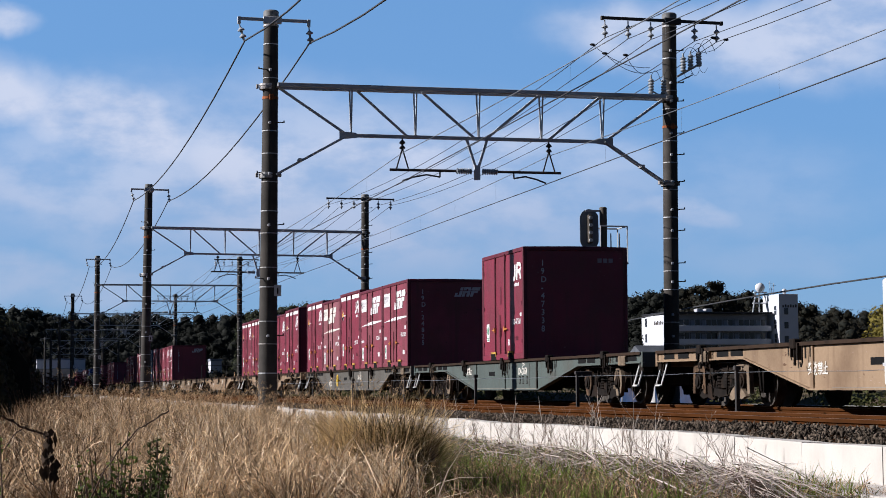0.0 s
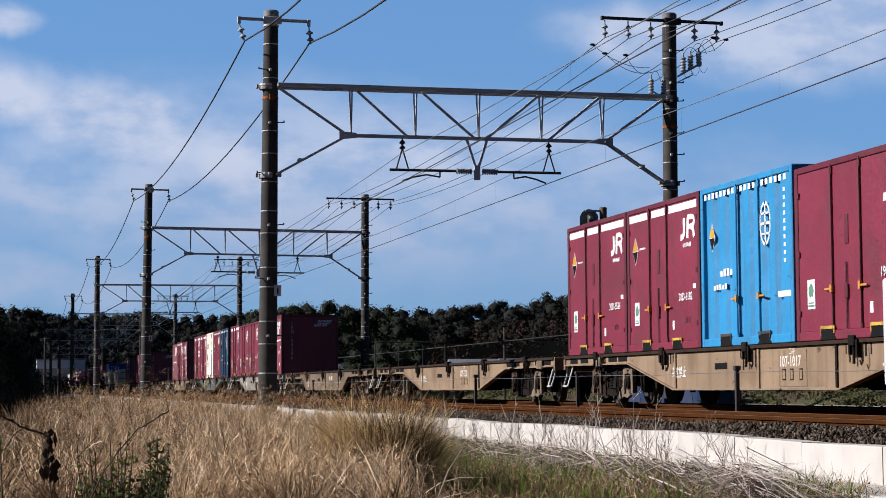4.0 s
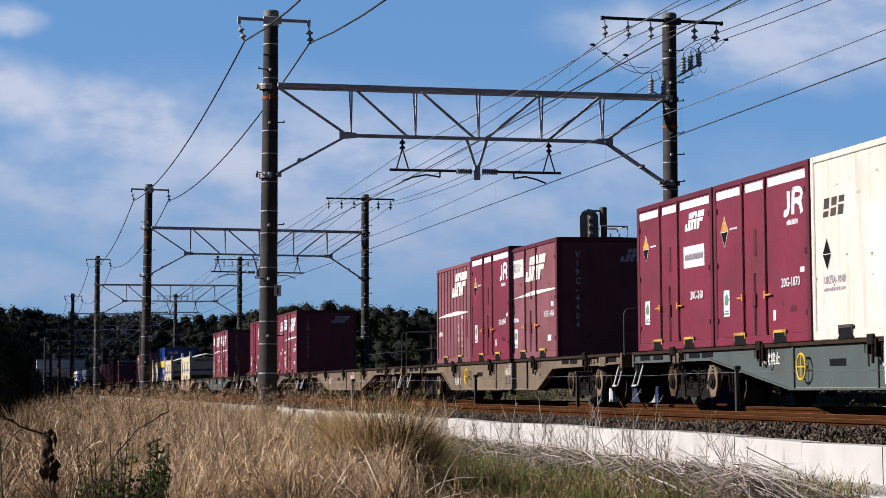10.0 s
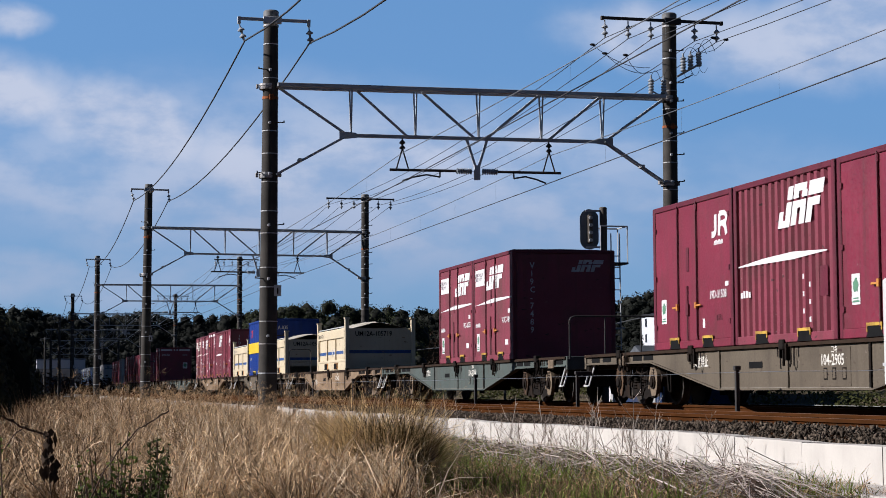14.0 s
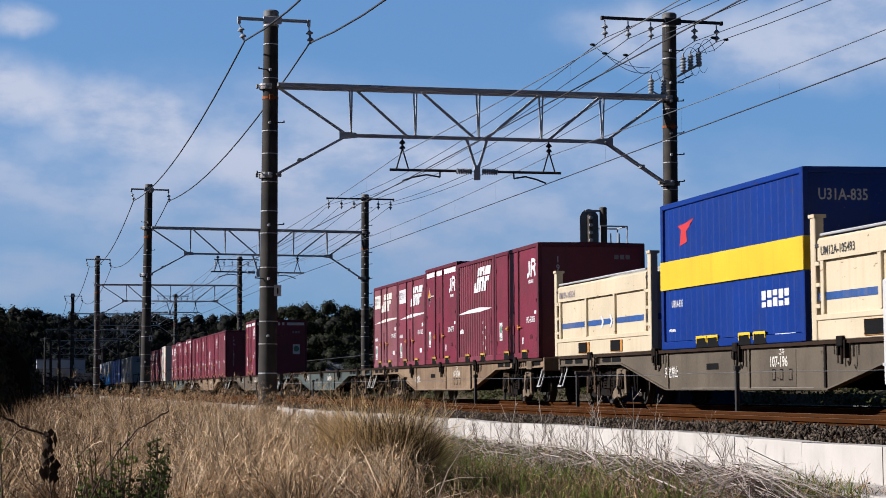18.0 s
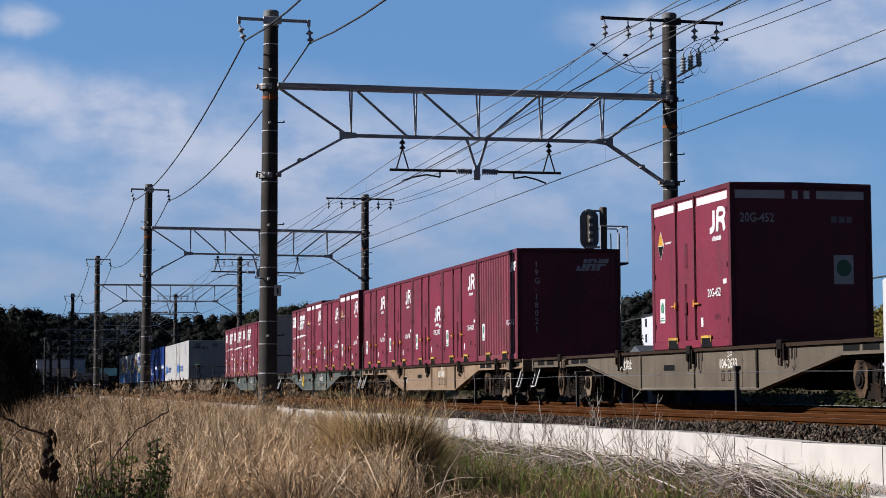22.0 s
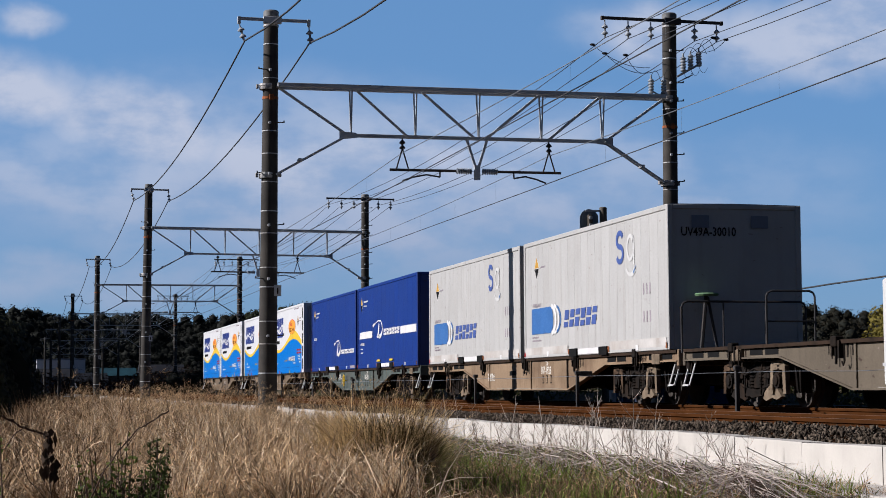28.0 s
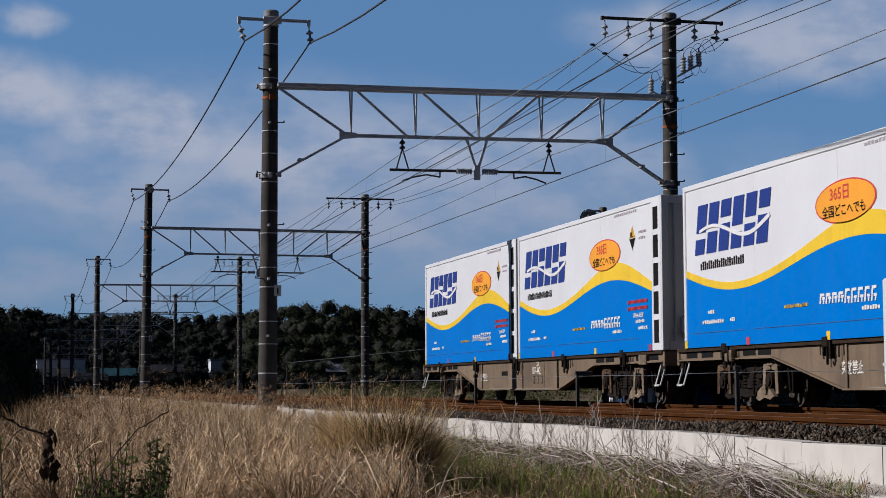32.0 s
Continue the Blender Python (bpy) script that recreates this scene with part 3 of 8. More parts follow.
    for px, sgn in ((POLE_L, 1), (POLE_R, -1)):
        for zz in (Z_BEAM, Z_KNEE):
            rc = (0.222 - 0.057 * (zz + 0.63) / 9.49 if sgn > 0 else 0.186 - 0.018 * (zz + 0.63) / 9.8) + 0.014
            part("clamp", Shape().lathe((px, 0, zz - 0.075), 2, [(0, rc), (0.05, rc + 0.006), (0.055, rc - 0.004), (0.075, rc - 0.004), (0.08, rc + 0.006), (0.13, rc)], 16).box(min(px + sgn * rc, px + sgn * 0.30), max(px + sgn * rc, px + sgn * 0.30), -0.17, -0.07, zz - 0.05, zz + 0.03, 0.01)
                 .box(px - sgn * (rc + 0.05) - 0.03, px - sgn * (rc + 0.05) + 0.03, -0.06, 0.0, zz - 0.06, zz + 0.04, 0.01), BAND, beam)
    # hanger in the middle and the insulated bar that steadies both wires
    mid = 0.507
    for du in (-0.026, 0.026):
        part("hanger", Shape().rod((X(mid + du), -0.12, Z_LOW), (X(mid), -0.12, Z_BAR - 0.02), 0.04, 4), STEEL, beam)
    part("hanger_plate", Shape().box(X(mid) - 0.07, X(mid) + 0.07, -0.16, -0.08, Z_BAR - 0.2, Z_BAR + 0.14), STEEL, beam)
    sh = Shape()
    side_insulator(sh, X(mid) - 0.5, X(mid) - 0.12, -0.12, Z_BAR)
    side_insulator(sh, X(mid) + 0.12, X(mid) + 0.5, -0.12, Z_BAR)
    part("bar_insulators", sh, PORCELAIN, beam, "pale ribbed porcelain insulators", smooth=True)
    for a, b, reg, end in ((0.292, mid - 0.05, 0.415, 0.323), (mid + 0.05, 0.718, 0.599, 0.68)):
        part("steady_bar", Shape().rod((X(a), -0.12, Z_BAR), (X(b), -0.12, Z_BAR), 0.032, 6), DARKSTEEL, beam)
        d = end - reg
        pts = [(X(reg), -0.12, Z_BAR), (X(reg), -0.12, Z_BAR - 0.15), (X(reg + 0.35 * d), -0.12, Z_BAR - 0.10), (X(reg + 0.7 * d), -0.12, Z_BAR - 0.16), (X(end), -0.12, Z_WIRE + 0.02)]
        part("registration_arm", Shape().path(pts, 0.02, 5), DARKSTEEL, beam)
    for u in (0.323, 0.688):
        sh = Shape()
        z = insulator(sh, X(u), -0.12, Z_LOW - 0.02, 2, 0.12, 0.07, 0.06)
        sh.rod((X(u), -0.12, z + 0.05), (X(u) - 0.14, -0.12, Z_BAR + 0.03), 0.018, 5).rod((X(u), -0.12, z + 0.05), (X(u) + 0.14, -0.12, Z_BAR + 0.03), 0.018, 5)
        part("suspension", sh, DARKSTEEL, beam, smooth=True)
    return left, right


RISE = {81.8: (0.30, -0.10, 0.10), 129.3: (0.50, 0.23, 0.27), 182.4: (0.60, 0.30, 0.40), 233: (0.60, 0.30, 0.45), 284: (0.60, 0.30, 0.45), 335: (0.60, 0.30, 0.45)}   # left pole, right pole, beam
LEANS = {42.0: (0.48, 0.43), 81.8: (0.7, 0.2)}


for y in PORTALS:
    portal(y, y < 190)
def tube(pts, r, n=5):
    """One connected tube along points that run down the line."""
    vs = [(x + r * math.cos(2 * math.pi * i / n), y, z + r * math.sin(2 * math.pi * i / n)) for x, y, z in pts for i in range(n)]
    fs = [(k * n + i, k * n + (i + 1) % n, (k + 1) * n + (i + 1) % n, (k + 1) * n + i) for k in range(len(pts) - 1) for i in range(n)]
    return Shape().add(vs, fs)


def wire(name, x, z, sag, r, material, ys, label, off=0.0, stagger={}, row=2):
    pts = []
    sx = lambda y: stagger.get(y, 0.0) - (0.0012 * max(0.0, y - 42) if row == 0 else 0.0)
    sz = lambda y: RISE.get(y, (0.0, 0.0, 0.0))[row]
    for y0, y1 in zip(ys[:-1], ys[1:]):
        for i in range(12):
            t = i / 12
            pts.append((x + sx(y0) + (sx(y1) - sx(y0)) * t, y0 + (y1 - y0) * t + off, z + sz(y0) + (sz(y1) - sz(y0)) * t - 4 * sag * t * (1 - t) * ((y1 - y0) / 45) ** 2 * (1.9 if y0 == 1.5 and sag > 0.75 else 1)))
    pts.append((x + sx(ys[-1]), ys[-1] + off, z + sz(ys[-1])))
    return tagged(part(name, tube(pts, r), material), label, "wire", "overhead wires")


WY = [-40] + PORTALS
for ox in (-0.55, 0.94):
    wire("feeder_cable", POLE_L + ox, Z_TOP_L - 0.63, 0.80, 0.020, WIRE, WY, "thick dark feeder cable hung in sagging spans", -0.225, {}, 0)
for ox in (-1.63, -1.05, -0.48, 0.63, 1.19):
    wire("power_line", POLE_R + ox, Z_TOP_R - 0.57, 0.7, 0.010, WIRE, WY, "thin dark power line on hanging insulators", -0.225, {}, 1)
span = POLE_R - POLE_L
for u, cu in ((0.323, 0.323), (0.688, 0.68)):
    xw = POLE_L + span * cu
    side_to = {1.5: 0.45, 81.8: -0.35, 182.4: -0.2} if u > 0.5 else {}
    contact = wire("contact_wire", xw, Z_WIRE, 0.0, 0.011, WIRE, WY, "taut dark contact wire above the track", -0.12, side_to)
    messenger = wire("messenger_wire", POLE_L + span * u, Z_BAR + 0.40, 0.28, 0.009, PALEWIRE, WY, "thin steel messenger wire above the contact wire", -0.12, side_to)
    for y0, y1 in zip(WY[1:5], WY[2:6]):
        for i in range(1, 9):
            t = i / 9
            zo = RISE.get(y0, (0, 0, 0))[2] * (1 - t) + RISE.get(y1, (0, 0, 0))[2] * t
            zt = Z_BAR + 0.40 + zo - 4 * 0.28 * t * (1 - t) * ((y1 - y0) / 45) ** 2
            xd = xw + side_to.get(y0, 0.0) * (1 - t) + side_to.get(y1, 0.0) * t
            part("dropper", Shape().rod((xd, y0 + (y1 - y0) * t, Z_WIRE + zo), (xd, y0 + (y1 - y0) * t, zt), 0.0016, 4), PALEWIRE, messenger)
# service cable that sags beside the line from post to post
pts = [(17.5, y, 2.58 - 0.0009 * (y - 33) ** 2 if y < 58 else 2.02) for y in range(6, 126, 4)]
tagged(part("service_cable", tube(pts, 0.02), WIRE), "dark cable sagging beside the line", "wire", "overhead wires")

for y, z in ((6, 1.92), (66, 2.02), (94, 2.02), (122, 2.02)):
    sp = thing("service_post", "slender dark post carrying a cable", "post", "service posts", pose(17.5, y, GROUND))
    part("shaft", Shape().rod((0, 0, 0), (0, 0, z - GROUND + 0.5), 0.05, 8, 0.04), DARKSTEEL, sp, smooth=True)
    part("arm", Shape().box(-0.25, 0.25, -0.03, 0.03, z - GROUND - 0.02, z - GROUND + 0.05), DARKSTEEL, sp)
# switchgear on the second pole of the right-hand row
gear = thing("pole_switchgear", "small grey porcelain switches with looped leads on a pole", "switchgear", "", pose(POLE_R + 0.06, 42.0, 0))
RIBBED = [q for i in range(5) for q in ((0.07 * i, 0.045), (0.07 * i + 0.02, 0.072), (0.07 * i + 0.045, 0.072), (0.07 * i + 0.065, 0.045))]


def bow(p, q, rise, n=12):
    """A slack lead between two points that arches up (or hangs, with a negative rise)."""
    p, q = Vector(p), Vector(q)
    return [p.lerp(q, t) + Vector((0, 0, 4 * rise * t * (1 - t))) for t in np.linspace(0, 1, n)]


for s, zz, tilt, xs in ((-1, 7.30, 0.04, (-0.56, -0.24)), (1, 7.74, 0.34, (0.26, 0.45, 0.66))):
    part("bracket", Shape().rod((s * 0.12, -0.2, zz), (s * 0.72 if s > 0 else -0.60, -0.25, zz + s * tilt), 0.035, 4).rod((s * 0.12, -0.2, zz - 0.14), (s * 0.5, -0.24, zz + 0.05), 0.02, 4), STEEL, gear)
    for i, x in enumerate(xs):
        z0 = zz + tilt * max(0.0, x) + (0.03 if s > 0 else 0.0)
        tip = z0 + 0.40
        part("switch", Shape().lathe((x, -0.25, z0), 2, RIBBED + [(0.36, 0.025), (0.44, 0.02)], 10), PORCELAIN, gear, smooth=True)
        part("lead", Shape().path(bow((x, -0.25, tip), (x + (0.40 if s > 0 else 0.24), -0.28, tip - (0.02 if s > 0 else 0.10)), 0.20 + 0.04 * i), 0.007, 4), WIRE, gear)
        part("lower_lead", Shape().path(bow((x, -0.25, z0), (x + s * 0.22, -0.25, z0 - 0.02), -0.14), 0.006, 4), WIRE, gear)
for p, q, hang in (((-2.02, -0.3, 8.42), (-0.60, -0.28, 7.92), -0.16), ((-1.72, -0.3, 8.22), (-0.30, -0.28, 7.90), -0.26), ((-1.20, -0.3, 8.20), (-0.62, -0.28, 7.84), -0.20), ((0.66, -0.25, 8.36), (1.34, -0.3, 8.66), -0.12), ((0.45, -0.25, 8.30), (1.02, -0.3, 8.70), 0.0)):
    part("jumper", Shape().path(bow(p, q, hang), 0.008, 4), WIRE, gear)
    part("connector", Shape().lathe((p[0] if p[0] < 0 else q[0], -0.3, p[2] if p[0] < 0 else q[2]), 0, [(-0.07, 0.012), (-0.03, 0.032), (0.03, 0.032), (0.07, 0.012)], 8), DARKSTEEL, gear)


# ---------------------------------------------------------------- signal, posts, cabinet
MASTPAINT = mat("grey_brown_mast_paint", (0.085, 0.075, 0.06), 0.7, 0, 0.2, 3, 40, 0.1, dirt=0.4)
sig = thing("railway_signal", "back of a grey oval railway signal on a laddered pole", "railway signal", "", pose(15.3, 47.3, 0))
part("mast", Shape().lathe((0, 0, -0.5), 2, [(0, 0.10), (5.6, 0.10), (5.62, 0.08)], 14), MASTPAINT, sig, "grey-brown steel tube", smooth=True)
head = Shape().prism([(-0.40 + 0.26 * math.cos(a), 4.52 + (0.28 if math.sin(a) > 0 else -0.28) + 0.26 * math.sin(a)) for a in np.linspace(0, 2 * math.pi, 28, endpoint=False)], 1, -0.03, 0.0)
part("backboard", head, mat("signal_grey", (0.13, 0.15, 0.165), 0.5, 0, 0.15, 3, 40, 0.05), sig)
part("lamp_housing", Shape().box(-0.46, -0.34, -0.16, -0.03, 4.14, 4.90, 0.02), MASTPAINT, sig)
for zz in (4.22, 4.42, 4.62, 4.82):
    part("lamp_unit", Shape().rod((-0.40, -0.03, zz), (-0.40, -0.20, zz), 0.05, 10), STEEL, sig)
part("bracket_arm", Shape().box(-0.5, 0.0, -0.05, 0.02, 4.99, 5.04).box(-0.5, 0.0, -0.05, 0.02, 4.02, 4.07), STEEL, sig)
part("platform", Shape().box(-0.45, 0.56, -0.40, 0.45, 3.57, 3.62), DARKSTEEL, sig)
for x in (-0.20, 0.54):
    for yy in (-0.38, 0.43):
        part("rail_post", Shape().rod((x, yy, 3.62), (x, yy, 4.58), 0.018, 5), STEEL, sig)
for yy in (-0.38, 0.43):
    part("guard_rail", Shape().rod((-0.20, yy, 4.58), (0.54, yy, 4.58), 0.02, 5), STEEL, sig)
part("guard_rail", Shape().rod((0.54, -0.38, 4.58), (0.54, 0.43, 4.58), 0.02, 5), STEEL, sig)
for x in (0.16, 0.40):
    part("ladder_rail", Shape().rod((x, -0.2, -0.4), (x - 0.02, -0.2, 4.4), 0.018, 5), STEEL, sig)
for i in range(14):
    part("rung", Shape().rod((0.15, -0.2, -0.1 + 0.3 * i), (0.40, -0.2, -0.1 + 0.3 * i), 0.014, 5), STEEL, sig)
part("tie", Shape().box(-0.12, 0.5, -0.23, -0.17, 1.85, 1.90), STEEL, sig)

for i in range(9):
    y = 17.85 + 8.0 * i
    p = thing("fence_post", "short dark steel post between the two tracks", "post", "posts between the tracks", pose(10.4, y, -0.3))
    part("stake", Shape().box(-0.03, 0.03, -0.03, 0.03, 0, 0.88, 0.005), DARKSTEEL, p)
    part("clip", Shape().box(-0.05, 0.05, -0.04, 0.04, 0.86, 0.93, 0.01), DARKSTEEL, p)
    if i == 2:
        part("junction_box", Shape().box(0.05, 0.29, -0.04, 0.04, 0.83, 0.93, 0.012), DARKSTEEL, p)
tagged(part("cable_line", tube([(10.4, 9.85 + 2 * i, 0.53 - 0.02 * (i % 4 == 2)) for i in range(38)], 0.004, 4), PALEWIRE), "thin wire stretched along the short posts", "wire")

cab = thing("trackside_cabinet", "white enamelled trackside equipment box on a post", "equipment box", "", pose(6.9, 13.75, 0))
part("box", Shape().box(-0.02, 0.62, -0.2, 0.2, 0.32, 1.20, 0.02), SIGNWHITE, cab)
part("stand", Shape().box(0.25, 0.37, -0.06, 0.06, -0.2, 0.33), DARKSTEEL, cab)
part("bracket", Shape().box(-0.10, 0.0, -0.05, 0.05, 0.485, 0.51), STEEL, cab)


# ---------------------------------------------------------------- buildings
def block(root, x0, x1, y0, y1, z0, z1, name, material):
    part(name, Shape().box(x0, x1, y0, y1, z0, z1, 0.05), material, root)


hosp = thing("white_office_building", "white four-storey building with balconies and a stair tower", "building", "", pose(135.5, 376.4, GROUND))
# local x along the front that faces the line, y goes back
FLOOR = 2.85
block(hosp, 0.0, 23.0, 0.0, 14, 0, 16.2, "main_block", SLAB)
block(hosp, -0.5, -0.02, -0.4, 14.4, 0, 16.0, "gable_wall", FACADE)
block(hosp, 24.0, 28.4, -4.4, 4.4, 0, 20.4, "stair_tower", FACADE)
for fl in range(5):
    z = 1.3 + FLOOR * fl
    part("balcony", Shape().box(0.0, 23.4, -1.5, -0.02, z - 0.2, z).box(0.0, 23.4, -1.5, -1.38, z, z + 1.0, 0.02), FACADE, hosp)
    for i in range(9):
        w = part("window", Shape().box(0.4 + 2.5 * i, 2.6 + 2.5 * i, -0.08, 0.0, z + 0.12, z + 2.3), PANE, hosp)
        if i % 3 != 1:
            part("blind", Shape().box(0.5 + 2.5 * i, 1.45 + 2.5 * i, -0.11, -0.08, z + 0.9, z + 2.2), SLAB, w, "pale lowered blind")
        part("frame", Shape().box(1.46 + 2.5 * i, 1.56 + 2.5 * i, -0.13, -0.08, z + 0.12, z + 2.3), FACADE, w)
    if fl < 4:
        part("party_wall", Shape().box(11.6, 11.75, -1.36, -0.14, z + 0.01, z + 2.6), FACADE, hosp)
for i in range(4):
    w = part("window", Shape().box(23.94, 24.0, -3.0, -1.9, 7 + 3.0 * i, 8.9 + 3.0 * i), PANE, hosp)
    part("frame", Shape().box(23.90, 23.94, -3.1, -1.8, 7.9 + 3.0 * i, 8.0 + 3.0 * i), FACADE, w)
    part("window", Shape().box(25.2, 26.1, -4.46, -4.4, 7 + 3.0 * i, 8.4 + 3.0 * i), PANE, hosp)
    part("window", Shape().box(-0.56, -0.5, 10.8, 12.0, 3.6 + 3.4 * i, 5.4 + 3.4 * i), PANE, hosp)
for i in range(6):
    part("sign_mark", Shape().box(24.8 + 0.58 * i, 25.15 + 0.58 * i, -4.45, -4.4, 17.5, 18.0 + 0.15 * (i % 2)), DARKSTEEL, hosp)
    part("sign_mark", Shape().box(-0.55, -0.5, 0.6 + 0.95 * i, 1.2 + 0.95 * i, 14.0, 14.6 + 0.2 * (i % 2)), DARKSTEEL, hosp)
part("roof_slab", Shape().box(-0.6, 23.6, -1.9, 14.2, 16.2, 16.6, 0.05), ROOF, hosp, "dark overhanging roof edge")
for x0 in (8.2, 10.3):
    part("roof_plant", Shape().box(x0, x0 + 1.4, 3, 5, 16.6, 17.5, 0.05), STEEL, hosp)
mast = Shape().box(20.7, 24.1, 1.6, 2.4, 18.6, 18.8).box(20.9, 23.9, 1.6, 2.4, 20.9, 21.15)
for x0, x1 in ((20.6, 21.4), (24.2, 23.4), (22.2, 22.2)):
    mast.rod((x0, 2, 16.2), (x1, 2, 21.0), 0.16, 4)
part("mast_frame", mast, FACADE, hosp)
part("dome", Shape().lathe((22.4, 2, 21.2), 2, [(0, 0.55), (0.35, 0.92), (0.9, 1.06), (1.45, 0.92), (1.8, 0.5), (1.95, 0.12)], 14), FACADE, hosp, "white round radar dome", smooth=True)
for x, h in ((24.3, 23.4), (25.2, 23.0), (24.7, 22.2)):
    part("antenna", Shape().rod((x, 1, 20.4), (x, 1, h), 0.06, 4).rod((x - 0.5, 1, h - 0.5), (x + 0.5, 1, h - 0.5), 0.04, 4), STEEL, hosp)
part("small_dish", Shape().lathe((27.2, 0, 20.9), 2, [(-0.5, 0.08), (0, 0.4), (0.35, 0.55), (0.7, 0.45), (0.9, 0.1)], 12), FACADE, hosp, "small white dome on the tower", smooth=True)


PALEROOF = mat("dull_pale_sheet_roof", (0.10, 0.108, 0.12), 0.7, 0, 0.3, 0.6, 6, 0.1, rnd=0.5, streak=0.3)


def house(x, y, w, d, h, turn, flat=False, name="house", wallmat=None, roofmat=None):
    r = thing(name, "low grey house with a dull sheet roof" if not flat else "flat-roofed pale block with small dark windows", "house", "houses beyond the line", pose(x, y, GROUND, 0, 0, turn))
    part("wall", Shape().box(-w / 2, w / 2, -d / 2, d / 2, 0, h), wallmat or HOUSE, r)
    if flat:
        part("roof", Shape().box(-w / 2 - 0.1, w / 2 + 0.1, -d / 2 - 0.1, d / 2 + 0.1, h, h + 0.35), SLAB, r)
    else:
        part("roof", Shape().prism([(-d / 2 - 0.5, h - 0.1), (d / 2 + 0.5, h - 0.1), (0, h + d * 0.28)], 0, -w / 2 - 0.5, w / 2 + 0.5), roofmat or PALEROOF, r)
    for fl in range(max(1, int(h / 2.8))):
        n = max(2, int(w / 3))
        for i in range(n):
            xx = -w / 2 + w * (i + 0.5) / n
            part("window", Shape().box(xx - 0.8, xx + 0.8, -d / 2 - 0.06, -d / 2, 0.9 + 2.8 * fl, 2.1 + 2.8 * fl), PANE, r)
    return r


def on_view(px, dist):
    a = radians(12.977) + math.atan((px - 784) / 3291.6)
    return dist * math.sin(a), dist * math.cos(a)


# column of the view, distance, width, depth, height
for px_, dd, w, d, h, turn in [(610, 290, 7, 6, 3.4, 8), (650, 300, 8, 6, 2.9, -10), (930, 210, 6, 5, 2.6, 12), (1000, 215, 6, 5, 2.7, -8), (855, 230, 8, 6, 2.6, 0), (700, 310, 7, 6, 3.0, 5), (1150, 330, 5, 6, 6.3, 4)]:
    house(*on_view(px_, dd), w, d, h, turn)
for i, (px_, dd, w, d, h) in enumerate([(85, 470, 5.5, 8, 8.0), (125, 480, 7.0, 8, 8.3), (66, 430, 3.0, 8, 5.2), (112, 440, 5, 8, 5.4), (150, 450, 4, 8, 4.4)]):
    house(*on_view(px_, dd), w, d, h, 0, True, "flat_roofed_house", SLAB if i not in (0, 1) else FACADE)
house(*on_view(380, 300), 1.7, 4, 5.2, 0, True, "small_house", FACADE)
house(*on_view(437, 300), 3.2, 4, 5.0, 0, True, "small_house", SLAB)
house(*on_view(502, 300), 4.2, 5, 6.9, 0, True, "small_house", SLAB)
house(*on_view(285, 420), 9, 6, 4.6, 0, roofmat=ROOF)
house(*on_view(205, 430), 8, 6, 4.0, 0, roofmat=mat("dull_teal_sheet_roof", (0.014, 0.045, 0.060), 0.6, 0, 0.3, 0.6, 6, 0.1, streak=0.3))
house(*on_view(160, 400), 6, 6, 2.6, 6, roofmat=ROOF)
house(*on_view(96, 405), 9, 6, 3.6, -4, roofmat=ROOF)


